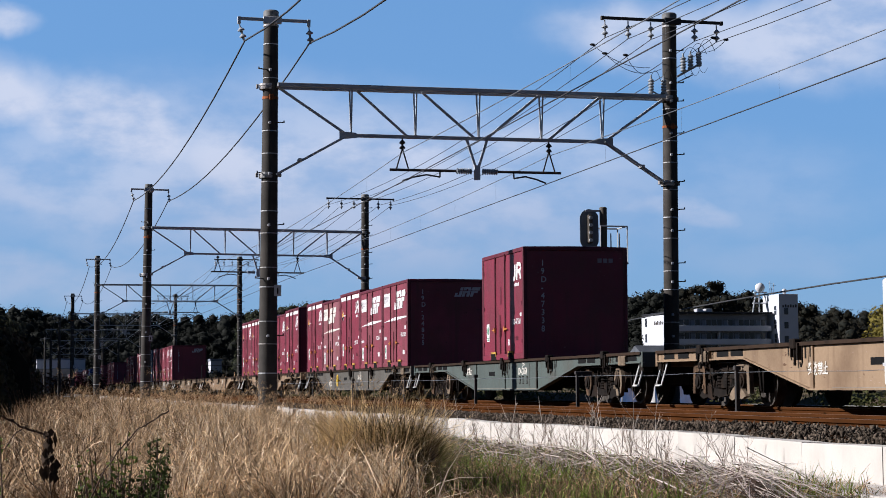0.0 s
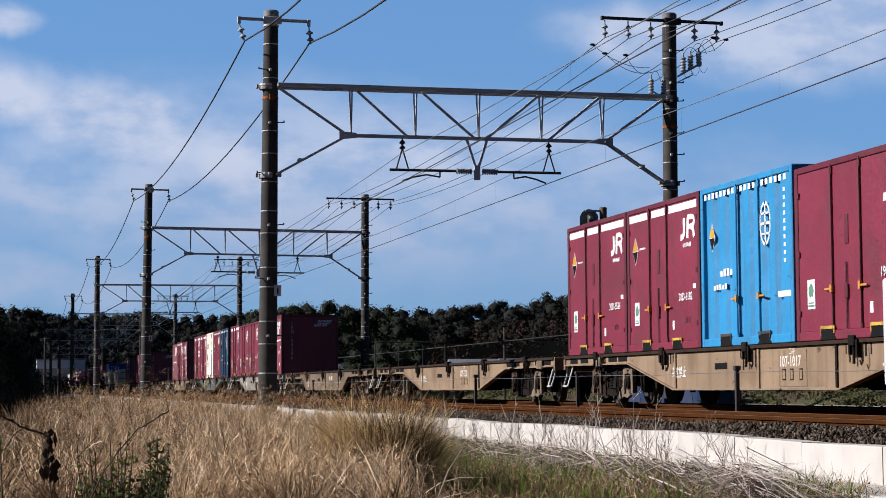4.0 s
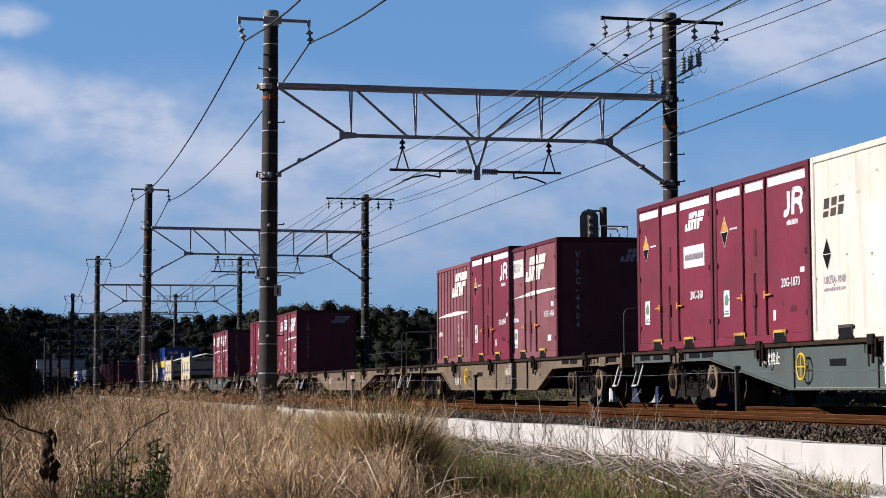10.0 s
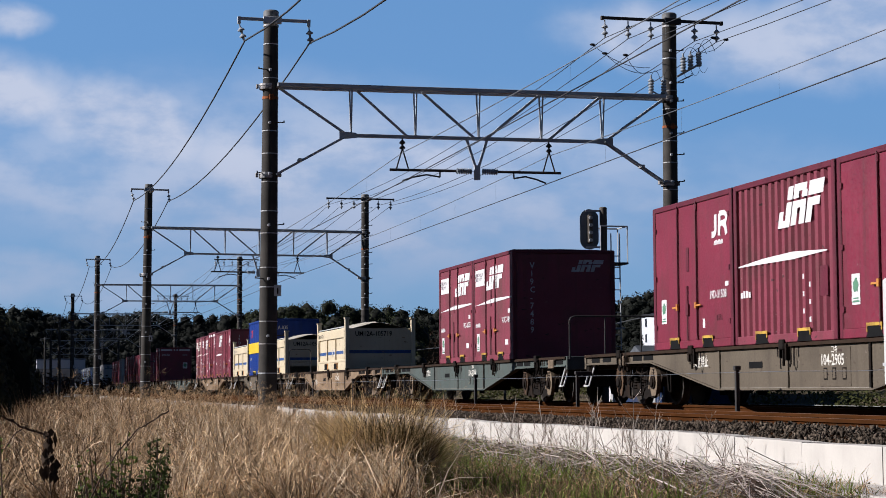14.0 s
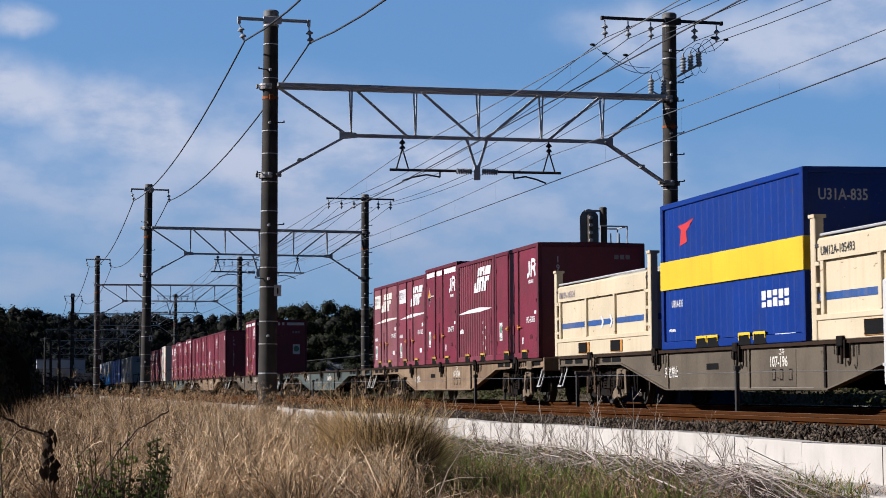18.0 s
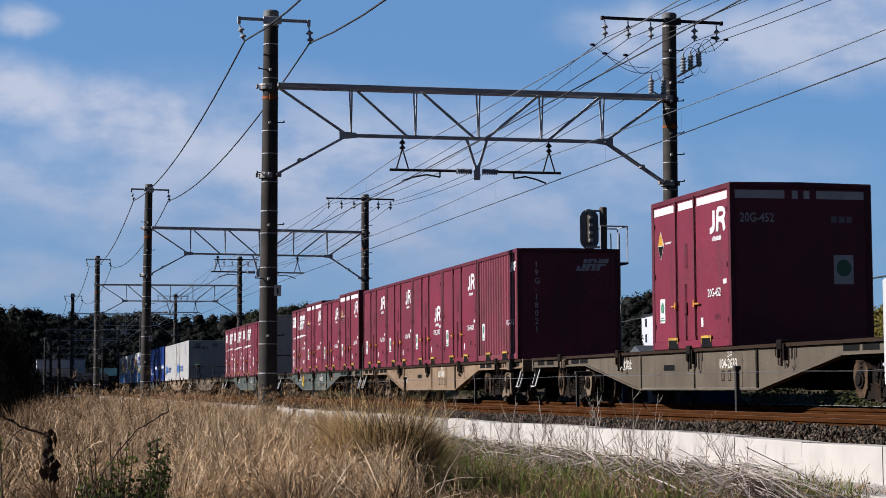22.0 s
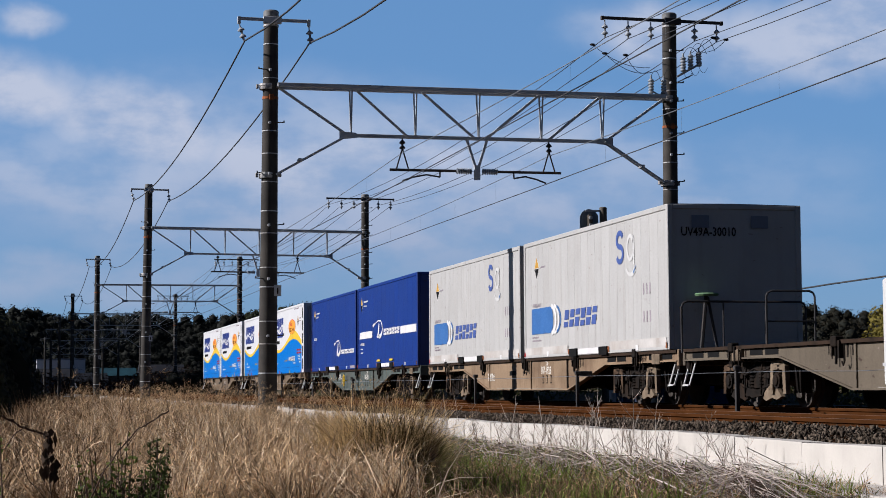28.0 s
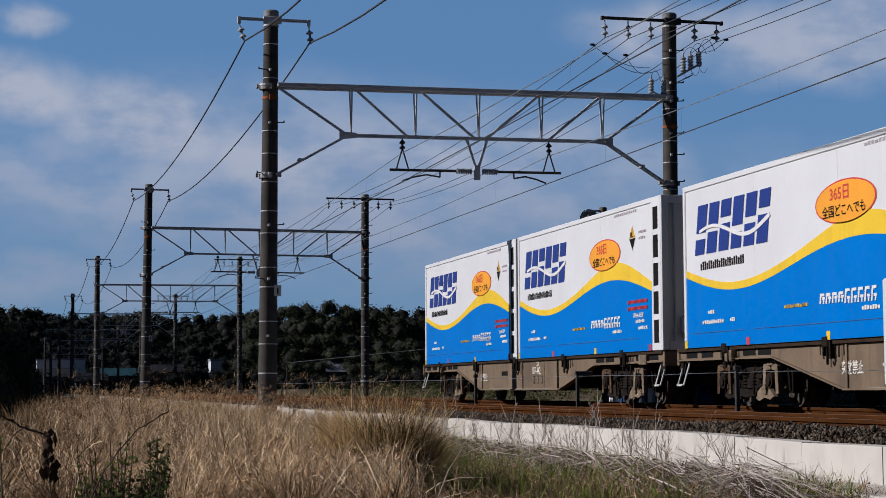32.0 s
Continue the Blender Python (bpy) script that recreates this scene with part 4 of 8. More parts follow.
# ---------------------------------------------------------------- clouds: a far sheet that drifts
def cloud_sheet():
    m = bpy.data.materials.new("cloud_vapour")
    m.use_nodes = True
    nt = m.node_tree
    nd, lk = nt.nodes, nt.links
    nd.remove(nd["Principled BSDF"])
    co = nd.new("ShaderNodeTexCoord").outputs["Object"]

    def vmath(op, a, b):
        n = nd.new("ShaderNodeVectorMath")
        n.operation = op
        for i, v in enumerate((a, b)):
            if isinstance(v, tuple):
                n.inputs[i].default_value = v
            elif v is not None:
                lk.new(v, n.inputs[i])
        return n

    def smath(op, a, b):
        n = nd.new("ShaderNodeMath")
        n.operation = op
        for i, v in enumerate((a, b)):
            if isinstance(v, (int, float)):
                n.inputs[i].default_value = v
            else:
                lk.new(v, n.inputs[i])
        return n.outputs[0]

    def span_(v, lo, hi, a, z):
        n = nd.new("ShaderNodeMapRange")
        n.interpolation_type = "SMOOTHSTEP"
        n.inputs[1].default_value, n.inputs[2].default_value, n.inputs[3].default_value, n.inputs[4].default_value = lo, hi, a, z
        lk.new(v, n.inputs[0])
        return n.outputs[0]
    wob = nd.new("ShaderNodeTexNoise")
    wob.inputs["Scale"].default_value, wob.inputs["Detail"].default_value = 0.004, 5
    lk.new(co, wob.inputs["Vector"])
    w = vmath("MULTIPLY", vmath("SUBTRACT", wob.outputs["Color"], (0.5, 0.5, 0.5)).outputs[0], (260, 150, 0)).outputs[0]
    p = vmath("ADD", co, w).outputs[0]
    total = None
    # centre x, centre y, half width, half height, slope, strength (metres on the sheet)
    for cx, cy, rx, ry, sl, amp in ((-870, 335, 210, 90, -0.15, 0.95), (-640, 250, 270, 100, -0.30, 0.95), (-350, 175, 310, 115, -0.15, 0.88), (-95, 175, 310, 105, 0.05, 0.82), (140, 185, 270, 95, 0.1, 0.72), (330, 170, 190, 70, 0.1, 0.5),
                                    (-880, 478, 95, 40, 0, 0.8), (-790, 130, 400, 85, 0, 0.6), (-200, 60, 520, 110, 0, 0.7), (515, 80, 160, 42, 0, 0.55), (250, 70, 300, 62, 0, 0.45), (440, 440, 260, 95, -0.05, 0.85), (735, 410, 300, 110, -0.1, 0.82), (880, 475, 220, 85, 0, 0.85), (-250, 130, 1000, 240, -0.05, 0.66), (600, 120, 420, 130, 0, 0.22),
                                    (-780, -60, 460, 80, 0, 0.5), (700, -10, 360, 60, 0, 0.2)):
        d = vmath("SUBTRACT", p, (cx, cy, 0)).outputs[0]
        mp = nd.new("ShaderNodeMapping")
        mp.inputs["Rotation"].default_value = (0, 0, -math.atan(sl))
        lk.new(d, mp.inputs["Vector"])
        ln = vmath("LENGTH", vmath("MULTIPLY", mp.outputs[0], (1 / rx, 1 / ry, 0)).outputs[0], None).outputs["Value"]
        g = span_(ln, 0.3, 1.12, amp, 0.0)
        total = g if total is None else smath("MAXIMUM", total, g)
    fine = nd.new("ShaderNodeTexNoise")
    fine.inputs["Scale"].default_value, fine.inputs["Detail"].default_value, fine.inputs["Roughness"].default_value = 0.0075, 9, 0.55
    st = nd.new("ShaderNodeMapping")
    st.inputs["Scale"].default_value = (0.7, 1.3, 1)
    lk.new(co, st.inputs["Vector"])
    lk.new(st.outputs[0], fine.inputs["Vector"])
    fac = smath("MULTIPLY", total, span_(fine.outputs["Fac"], 0.32, 0.62, 0.45, 1.12))
    em = nd.new("ShaderNodeEmission")
    em.inputs[1].default_value = 0.42
    high = nd.new("ShaderNodeSeparateXYZ")
    lk.new(p, high.inputs[0])
    tone = nd.new("ShaderNodeMix")
    tone.data_type = "RGBA"
    tone.inputs[6].default_value, tone.inputs[7].default_value = (0.66, 0.66, 0.68, 1), (0.82, 0.81, 0.79, 1)
    lk.new(smath("MULTIPLY", span_(high.outputs[1], -40, 240, 0.0, 1.0), span_(fine.outputs["Fac"], 0.30, 0.62, 0.55, 1.0)), tone.inputs[0])
    lk.new(tone.outputs[2], em.inputs[0])
    tr = nd.new("ShaderNodeBsdfTransparent")
    mx = nd.new("ShaderNodeMixShader")
    lk.new(fac, mx.inputs[0])
    # blue glow added to the sheet to brighten the sky behind it
    sky_glow = nd.new("ShaderNodeEmission")
    sky_glow.inputs[0].default_value, sky_glow.inputs[1].default_value = (0.225, 0.40, 0.575, 1), 0.0
    lk.new(span_(high.outputs[1], -60, 480, 0.302, 0.322), sky_glow.inputs[1])
    both = nd.new("ShaderNodeAddShader")
    lk.new(tr.outputs[0], both.inputs[0])
    lk.new(sky_glow.outputs[0], both.inputs[1])
    lk.new(both.outputs[0], mx.inputs[1])
    lk.new(em.outputs[0], mx.inputs[2])
    lk.new(mx.outputs[0], nd["Material Output"].inputs[0])
    sh = Shape().add([(-1700, -260, 0), (1700, -260, 0), (1700, 900, 0), (-1700, 900, 0)], [(0, 1, 2, 3)])
    ob = part("backdrop_clouds", sh, m)
    tagged(ob, "soft white and grey clouds drifting across blue sky", "clouds", kind="structure")
    return ob


clouds = cloud_sheet()


# ---------------------------------------------------------------- woods and hills
def azimuth(px):
    """Direction on the plan of a column counted over 1568 across the view."""
    return radians(12.977) + math.atan((px - 784) / 3291.6)


def place(px, dist):
    a = azimuth(px)
    return dist * math.sin(a), dist * math.cos(a)


def clumps(centres, radii, count, size, g, flat=0.75):
    """Leaf clumps (small bent quads) thrown on and in crowns."""
    n = len(centres)
    d = g.normal(size=(n, count, 3))
    d /= np.linalg.norm(d, axis=2, keepdims=True)
    r = np.cbrt(g.uniform(0.45, 1.0, (n, count, 1)))
    lump = 1 + 0.14 * np.sin(d[..., :1] * 5 + g.uniform(0, 6, (n, 1, 1))) * np.cos(d[..., 2:3] * 4 + g.uniform(0, 6, (n, 1, 1)))
    c = centres[:, None, :] + d * r * lump * radii[:, None, :]
    c = c.reshape(-1, 3)
    m = len(c)
    face = d.reshape(-1, 3) + g.normal(0, 0.30, (m, 3)) + np.array([0, 0, 0.15])
    u = np.cross(face, g.normal(size=(m, 3)))
    u /= np.linalg.norm(u, axis=1, keepdims=True)
    w = np.cross(face, u)
    w /= np.linalg.norm(w, axis=1, keepdims=True)
    s = (size * g.uniform(0.5, 1.3, (m, 1)))
    q = np.stack([c - u * s, c + w * s * 0.7, c + u * s, c - w * s * 0.7], 1)
    return q.reshape(-1, 3), np.arange(4 * m).reshape(-1, 4)


def skyline(knots):
    xs, hs = [k[0] for k in knots], [k[1] for k in knots]
    return lambda px: float(np.interp(px, xs, hs))


def wood(name, px0, px1, step, dist, sky_of, mat_, label, seed, rad=5.0, count=110, size=0.75, rows=4):
    """A belt of trees whose tops follow a height; crowns in rows from the foot to the top, on a hidden bank."""
    g = np.random.default_rng(seed)
    cs, rs = [], []
    px = px0
    trunks = Shape()
    while px < px1:
        top = sky_of(px) * dist / 3291.6
        for k in range(rows):
            f = (k + 1) / rows
            dd = dist + (k - rows) * rad * 1.2 + g.uniform(-rad, rad)
            r = rad * g.uniform(0.65, 1.2)
            x, y = place(px + g.uniform(-step, step) * 0.6, dd)
            z = EYE[2] + top * f * g.uniform(0.90, 1.03) - r * 1.0
            cs.append((x, y, max(z, GROUND + r * 0.4)))
            rs.append((r, r, r * g.uniform(0.7, 1.15)))
            if k == 0:
                trunks.rod((x, y, GROUND), (x, y, max(z, GROUND + 1)), 0.22, 5, 0.12)
        px += step * g.uniform(0.7, 1.3)
    v, f = clumps(np.array(cs), np.array(rs), count, size, g)
    numpy_mesh(name, v, f, mat_, label, "trees")
    # dark shell in every crown: the shade inside is put into its colour
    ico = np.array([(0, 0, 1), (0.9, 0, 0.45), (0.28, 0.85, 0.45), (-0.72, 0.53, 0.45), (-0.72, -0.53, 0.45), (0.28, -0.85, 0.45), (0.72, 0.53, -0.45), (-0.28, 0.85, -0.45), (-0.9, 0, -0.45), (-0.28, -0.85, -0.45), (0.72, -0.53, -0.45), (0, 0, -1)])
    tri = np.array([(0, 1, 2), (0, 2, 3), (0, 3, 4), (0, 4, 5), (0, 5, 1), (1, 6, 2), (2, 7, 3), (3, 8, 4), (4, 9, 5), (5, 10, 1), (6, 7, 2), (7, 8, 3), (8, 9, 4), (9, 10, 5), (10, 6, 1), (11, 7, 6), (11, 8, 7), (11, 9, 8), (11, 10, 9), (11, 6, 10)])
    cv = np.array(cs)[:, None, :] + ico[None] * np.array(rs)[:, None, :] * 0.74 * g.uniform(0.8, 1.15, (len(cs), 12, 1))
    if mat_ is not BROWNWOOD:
        numpy_mesh(name + "_inside", cv.reshape(-1, 3), (tri[None] + 12 * np.arange(len(cs))[:, None, None]).reshape(-1, 3), SOIL_AND_SHADE, "dark shells in the crowns, shade put into their colour", "trees")
    # the bank behind the crowns
    pts = np.arange(px0 - 20, px1 + 21, 20)
    sh = Shape()
    vs = []
    for p in pts:
        top = sky_of(p) * dist / 3291.6
        x, y = place(p, dist + rad)
        vs += [(x, y, GROUND - 1), (x, y, GROUND + 0.70 * top), (*place(p, dist + 60 + rad), GROUND + 0.78 * top)]
    sh.add(vs, [(3 * i + a, 3 * i + 3 + a, 3 * i + 4 + a, 3 * i + 1 + a) for i in range(len(pts) - 1) for a in (0, 1)])
    tagged(part(name + "_bank", sh, SOIL_AND_SHADE), "dark wooded hillside", "hillside", kind="structure")
    tagged(part(name + "_trunks", trunks, BARK), "grey-brown trunks under the crowns", "trees", kind="stuff")


RUSSET = leaf("russet_brown_leaf", (0.0175, 0.0158, 0.0095), 0.2, 0.8, 0.05)
HILL_A = skyline([(-60, 145), (0, 145), (60, 146), (110, 135), (160, 138), (230, 140), (300, 128), (360, 133), (430, 138), (480, 140)])
HILL_B = skyline([(400, 120), (470, 145), (530, 152), (600, 150), (640, 146), (700, 138), (750, 126)])
HILL_C = skyline([(600, 135), (660, 143), (720, 143), (760, 140), (800, 150), (850, 146), (900, 158), (930, 145), (960, 162), (1000, 172), (1030, 168), (1060, 152), (1110, 158), (1150, 168), (1180, 170)])
HILL_D = skyline([(1080, 150), (1150, 168), (1200, 177), (1260, 182), (1300, 174), (1340, 164), (1400, 146), (1440, 141), (1480, 138), (1540, 134), (1640, 136)])
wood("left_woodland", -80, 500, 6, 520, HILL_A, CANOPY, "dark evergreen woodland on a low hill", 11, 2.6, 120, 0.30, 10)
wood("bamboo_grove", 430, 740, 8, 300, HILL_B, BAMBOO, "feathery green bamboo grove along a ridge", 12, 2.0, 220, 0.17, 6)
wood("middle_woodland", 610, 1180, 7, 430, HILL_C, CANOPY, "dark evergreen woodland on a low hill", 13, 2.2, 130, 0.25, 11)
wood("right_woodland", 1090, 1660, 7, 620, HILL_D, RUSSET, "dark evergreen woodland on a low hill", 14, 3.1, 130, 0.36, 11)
wood("bare_trees", 640, 1010, 22, 400, skyline([(640, 110), (700, 105), (850, 118), (1010, 128)]), BROWNWOOD, "bare brown and reddish trees on a slope", 15, 3.4, 170, 0.30, 2)


def tree(x, y, h, r, seed, leafmat, label, squash=0.8, count=1100, size=0.16):
    g = np.random.default_rng(seed)
    root = thing("tree", label, "tree", "", pose(x, y, GROUND))
    sh = Shape().rod((0, 0, 0), (0.1, 0, h * 0.45), 0.16, 8, 0.10)
    tips = []
    for i in range(7):
        a = i * 2.4 + g.uniform(0, 1)
        z0 = h * g.uniform(0.3, 0.5)
        tip = (r * 0.6 * math.cos(a), r * 0.6 * math.sin(a), h * g.uniform(0.55, 0.85))
        sh.rod((0.05, 0, z0), tip, 0.06, 6, 0.02)
        tips.append(tip)
    part("trunk", sh, BARK, root, smooth=True)
    cs = np.array([(t[0], t[1], t[2]) for t in tips] + [(0, 0, h * 0.8)])
    rs = np.array([(r * 0.5, r * 0.5, r * 0.5 * squash)] * len(cs))
    v, f = clumps(cs, rs, count // len(cs), size, g)
    me = bpy.data.meshes.new("crown")
    me.from_pydata(v.tolist(), [], f.tolist())
    me.materials.append(leafmat)
    part("crown", me, leafmat, root)
    return root


tx, ty = place(1568, 92)
tree(tx + 0.9, ty, 4.7, 2.0, 31, OCHRE, "small tree with yellowing leaves beyond the line", 1.0, 2600, 0.10)
tx, ty = place(1590, 96)
tree(tx + 1, ty, 4.6, 2.2, 32, OCHRE, "small tree with yellowing leaves beyond the line", 1.0, 2200, 0.11)
tx, ty = place(805, 380)
tree(tx, ty, 19, 3.5, 33, CANOPY, "dark pine that stands out over the wood", 0.6, 2600, 0.3)

wood("scrub_belt", 300, 1080, 16, 175, skyline([(300, 34), (420, 40), (520, 30), (640, 26), (760, 36), (900, 30), (1080, 34)]), CANOPY, "dark scrub along the far side of the line", 16, 0.9, 170, 0.12, 2)
wood("right_scrub", 1060, 1640, 14, 90, skyline([(1060, 12), (1200, 14), (1400, 17), (1500, 30), (1640, 40)]), leaf("rank_weed", (0.040, 0.045, 0.014), 0.5), "rank green weeds along the far side of the line", 17, 0.5, 200, 0.07, 2)
wood("bare_thicket", 84, 345, 10, 240, skyline([(84, 8), (140, 12), (220, 16), (300, 40), (340, 44)]), BROWNWOOD, "thicket of bare reddish-brown twigs", 18, 2.2, 110, 0.16, 2)


def fill_blocking_hills():
    """Unseen banks added behind the camera to cut sky fill on the train's ends."""
    sh = Shape()
    pts = [(-170 + 11 * i, -30 - 5 * math.sin(i * 0.7), 15 + 4 * math.sin(i * 1.3) + 3 * math.sin(i * 2.9)) for i in range(40)]
    vs = []
    for x, y, h in pts:
        vs += [(x, y, GROUND - 1), (x, y - 6, h * 0.6), (x, y - 16, h), (x, y - 60, h * 0.9)]
    sh.add(vs, [(4 * i + a, 4 * i + 4 + a, 4 * i + 5 + a, 4 * i + 1 + a) for i in range(len(pts) - 1) for a in range(3)])
    tagged(part("hillside", sh, SOIL_AND_SHADE), "unseen dark bank added behind the camera to cut sky fill", "hillside", kind="structure")


fill_blocking_hills()

# tall evergreens beyond the hedge, whose shadow falls across the far part of the line
g = np.random.default_rng(24)
yy = np.arange(154, 335, 3.6)
tc = np.concatenate([np.stack([-11.5 - 8 * g.random(len(yy)), yy + g.uniform(-2, 2, len(yy)), np.full(len(yy), zc) * g.uniform(0.85, 1.1, len(yy))], 1) for zc in (2.5, 7.0, 12.0, 16.5, 20.0)])
tr = np.tile((3.1, 3.1, 3.4), (len(tc), 1)) * g.uniform(0.8, 1.1, (len(tc), 1))
v, f = clumps(tc, tr, 150, 0.62, g)
numpy_mesh("evergreen_belt", v, f, CANOPY, "tall belt of dark evergreen trees beside the line", "trees")

# hedge at the edge of the field, its shade put into dark colours
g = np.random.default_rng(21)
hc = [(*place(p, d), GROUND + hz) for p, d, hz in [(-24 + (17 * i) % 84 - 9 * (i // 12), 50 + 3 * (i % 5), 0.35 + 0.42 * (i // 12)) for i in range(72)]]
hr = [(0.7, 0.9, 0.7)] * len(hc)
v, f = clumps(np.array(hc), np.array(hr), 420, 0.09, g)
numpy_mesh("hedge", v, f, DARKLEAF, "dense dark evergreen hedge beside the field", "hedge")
tagged(part("hedge_core", Shape().prism([(-9, GROUND - 0.1), (0.55, GROUND - 0.1), (0.40, 1.0), (-0.3, 2.0), (-9, 2.2)], 1, 53, 70), SOIL_AND_SHADE), "dark block filling the hedge, shade put into its colour", "hedge", kind="stuff")

# scrub and weeds beyond the far track
g = np.random.default_rng(22)
n = 170
yy = g.uniform(24, 120, n)
xx = g.uniform(16.6, 20.2, n)
sc = np.stack([xx, yy, np.interp(xx, (17.9, 18.9, 19.7), (GROUND, 0.02, 0.22)) + g.uniform(0.0, 0.14, n)], 1)
v, f = clumps(sc, np.tile((0.5, 0.7, 0.4), (n, 1)), 160, 0.05, g)
numpy_mesh("trackside_scrub", v, f, leaf("scrub_leaf", (0.055, 0.058, 0.018), 0.5), "low green and brown weeds beyond the tracks", "weeds")
TARP = mat("blue_tarpaulin", (0.014, 0.03, 0.075), 0.6, 0, 0.3, 3, 30, 0.3, dirt=0.4)
# low stacks under blue sheets, a white box and a red post stand before the far bank
for y, l, c, nm, lab, cat_ in ((44.9, 3.3, TARP, "covered_stack", "low stack under a blue tarpaulin behind the tracks", "stack"), (49.0, 2.6, TARP, "covered_stack", "low stack under a blue tarpaulin behind the tracks", "stack"),
                           (48.35, 0.5, SIGNWHITE, "white_box", "small white box behind the tracks", "box"), (52.0, 0.9, SIGNWHITE, "white_box", "small white box behind the tracks", "box")):
    s = thing(nm, lab, cat_, "", pose(17.0, y, GROUND))
    part("cover" if c is TARP else "body", Shape().box(0, 1.2, 0, l, 0, 0.80 if c is TARP else 0.86, 0.06), c, s)
    if c is TARP:
        part("rope", Shape().path([(-0.008, 0.3, 0.0), (-0.008, 0.5, 0.79), (0.6, 0.55, 0.815)], 0.012, 5).path([(-0.008, l - 0.3, 0.0), (-0.008, l - 0.5, 0.79), (0.6, l - 0.55, 0.815)], 0.012, 5), DARKSTEEL, s)


# ---------------------------------------------------------------- grass and undergrowth
def blades(x, y, z, h, lean, direction, width, g, curl=0.5):
    """Curved strips of four quads; each bends further over towards its tip."""
    n = len(x)
    d = np.stack([np.cos(direction), np.sin(direction), np.zeros(n)], 1)
    t = g.uniform(0, math.pi, n)
    wv = np.stack([np.cos(t), np.sin(t), g.normal(0, 0.3, n)], 1) * (width / 2)[:, None]
    a0 = np.arctan2(lean * 0.45, h)
    bend = np.arctan2(lean, h) * (0.6 + curl * g.random(n) ** 1.5 * 3.0)
    side = np.stack([-np.sin(direction), np.cos(direction), np.zeros(n)], 1) * g.normal(0, 0.12, n)[:, None]
    p = np.stack([x, y, z], 1)
    ln = np.hypot(h, lean * 0.5)
    rows = []
    for k in range(5):
        w = (1.0, 0.95, 0.8, 0.55, 0.12)[k]
        rows += [p - wv * w, p + wv * w]
        a = np.minimum(a0 + bend * (k + 0.5) / 4, 2.6)
        kink = g.normal(0, 1.0, (n, 3)) * np.array([0.30, 0.30, 0.18])
        p = p + (d * np.sin(a)[:, None] + side + kink + np.cos(a)[:, None] * np.array([0, 0, 1.0])) * (ln / 4)[:, None]
    v = np.stack(rows, 1).reshape(-1, 3)
    k = 10 * np.arange(n)[:, None]
    f = np.concatenate([k + np.array([[2 * q, 2 * q + 1, 2 * q + 3, 2 * q + 2]]) for q in range(4)]).reshape(-1, 4)
    return v, f


def border(y):
    """Right-hand edge of the tall grass."""
    return np.minimum(0.200 * y + 0.05, 4.3 + 0.012 * y)


def verge(y):
    """Left-hand edge, where the hedge begins."""
    return np.clip(-0.45 + 0.03 * (y - 16), -0.6, 0.014 * y)


def grass_field(name, n, y0, y1, power, hmin, hmax, material, label, seed, width=0.006, lean=0.35, share=(0.0, 1.0)):
    g = np.random.default_rng(seed)
    y = y0 + (y1 - y0) * g.random(n) ** power
    x0 = verge(y)
    x = x0 + (border(y) + 0.12 * g.normal(size=n) - x0) * (share[0] + (share[1] - share[0]) * g.random(n))
    # tussocks: pull towards uneven centres
    cell = 0.52
    cx, cy = np.floor(x / cell), np.floor(y / cell)
    hx = np.sin(cx * 12.9898 + cy * 78.233) * 43758.5453
    hy = np.sin(cx * 39.346 + cy * 11.135) * 24634.6345
    fx, fy = hx - np.floor(hx), hy - np.floor(hy)
    pull = g.uniform(0.0, 0.8, n)
    mx, my = (cx + 0.2 + 0.6 * fx) * cell, (cy + 0.2 + 0.6 * fy) * cell
    x, y = x + (mx - x) * pull, y + (my - y) * pull
    tall = 0.58 + 0.56 * fx
    off = np.hypot(x - mx, y - my) / cell
    near = np.clip((y - 10) / 16, 0, 1)
    h = g.uniform(hmin, hmax, n) * tall * (0.60 + 0.23 * near)
    ease = np.clip(((x - x0) / (border(y) - x0) - 0.55) / 0.2, 0, 1)
    h = h * (1 - 0.19 * ease * ease * (3 - 2 * ease) * np.clip((y - 11) / 8, 0, 1))
    ln = np.abs(g.normal(size=n)) * lean * h * (0.45 + 1.7 * off)
    dr = np.arctan2(y - my, x - mx) + g.normal(0.0, 0.8, n)
    v, f = blades(x, y, np.full(n, GROUND - 0.02), h, ln, dr, width * g.uniform(0.5, 1.5, n) * (1 + y / 40), g, 0.9)
    return numpy_mesh(name, v, f, material, label, "grass")


grass_field("dry_grass", 26000, 8.8, 75, 1.7, 0.42, 0.88, STRAW, "tall dry straw-coloured grass covering the field", 41, 0.0050, 1.2)
grass_field("old_grass", 50000, 8.8, 75, 1.5, 0.20, 0.60, DULLSTRAW, "matted brown dead grass between the taller blades", 42, 0.007, 0.9)

grass_field("bent_straw", 26000, 8.8, 50, 1.4, 0.35, 0.80, leaf("bleached_straw", (0.68, 0.54, 0.37), 0.35, 0.6, 0.15), "bleached bent straw lying over the grass", 46, 0.0045, 2.0, (0.25, 1.0))

g = np.random.default_rng(47)
n = 11000
y = g.uniform(20, 80, n)
x = 16.4 + 3.4 * g.random(n)
v, f = blades(x, y, np.interp(x, (17.9, 18.9, 19.7), (GROUND, 0.02, 0.22)) - 0.02, g.uniform(0.08, 0.26, n), g.uniform(0.05, 0.3, n), g.uniform(0, 6.28, n), g.uniform(0.006, 0.016, n), g, 0.9)
numpy_mesh("far_grass", v, f, leaf("weedy_blade", (0.10, 0.088, 0.030), 0.6, 0.7, 0.2), "dry grass on and before the far bank", "grass")

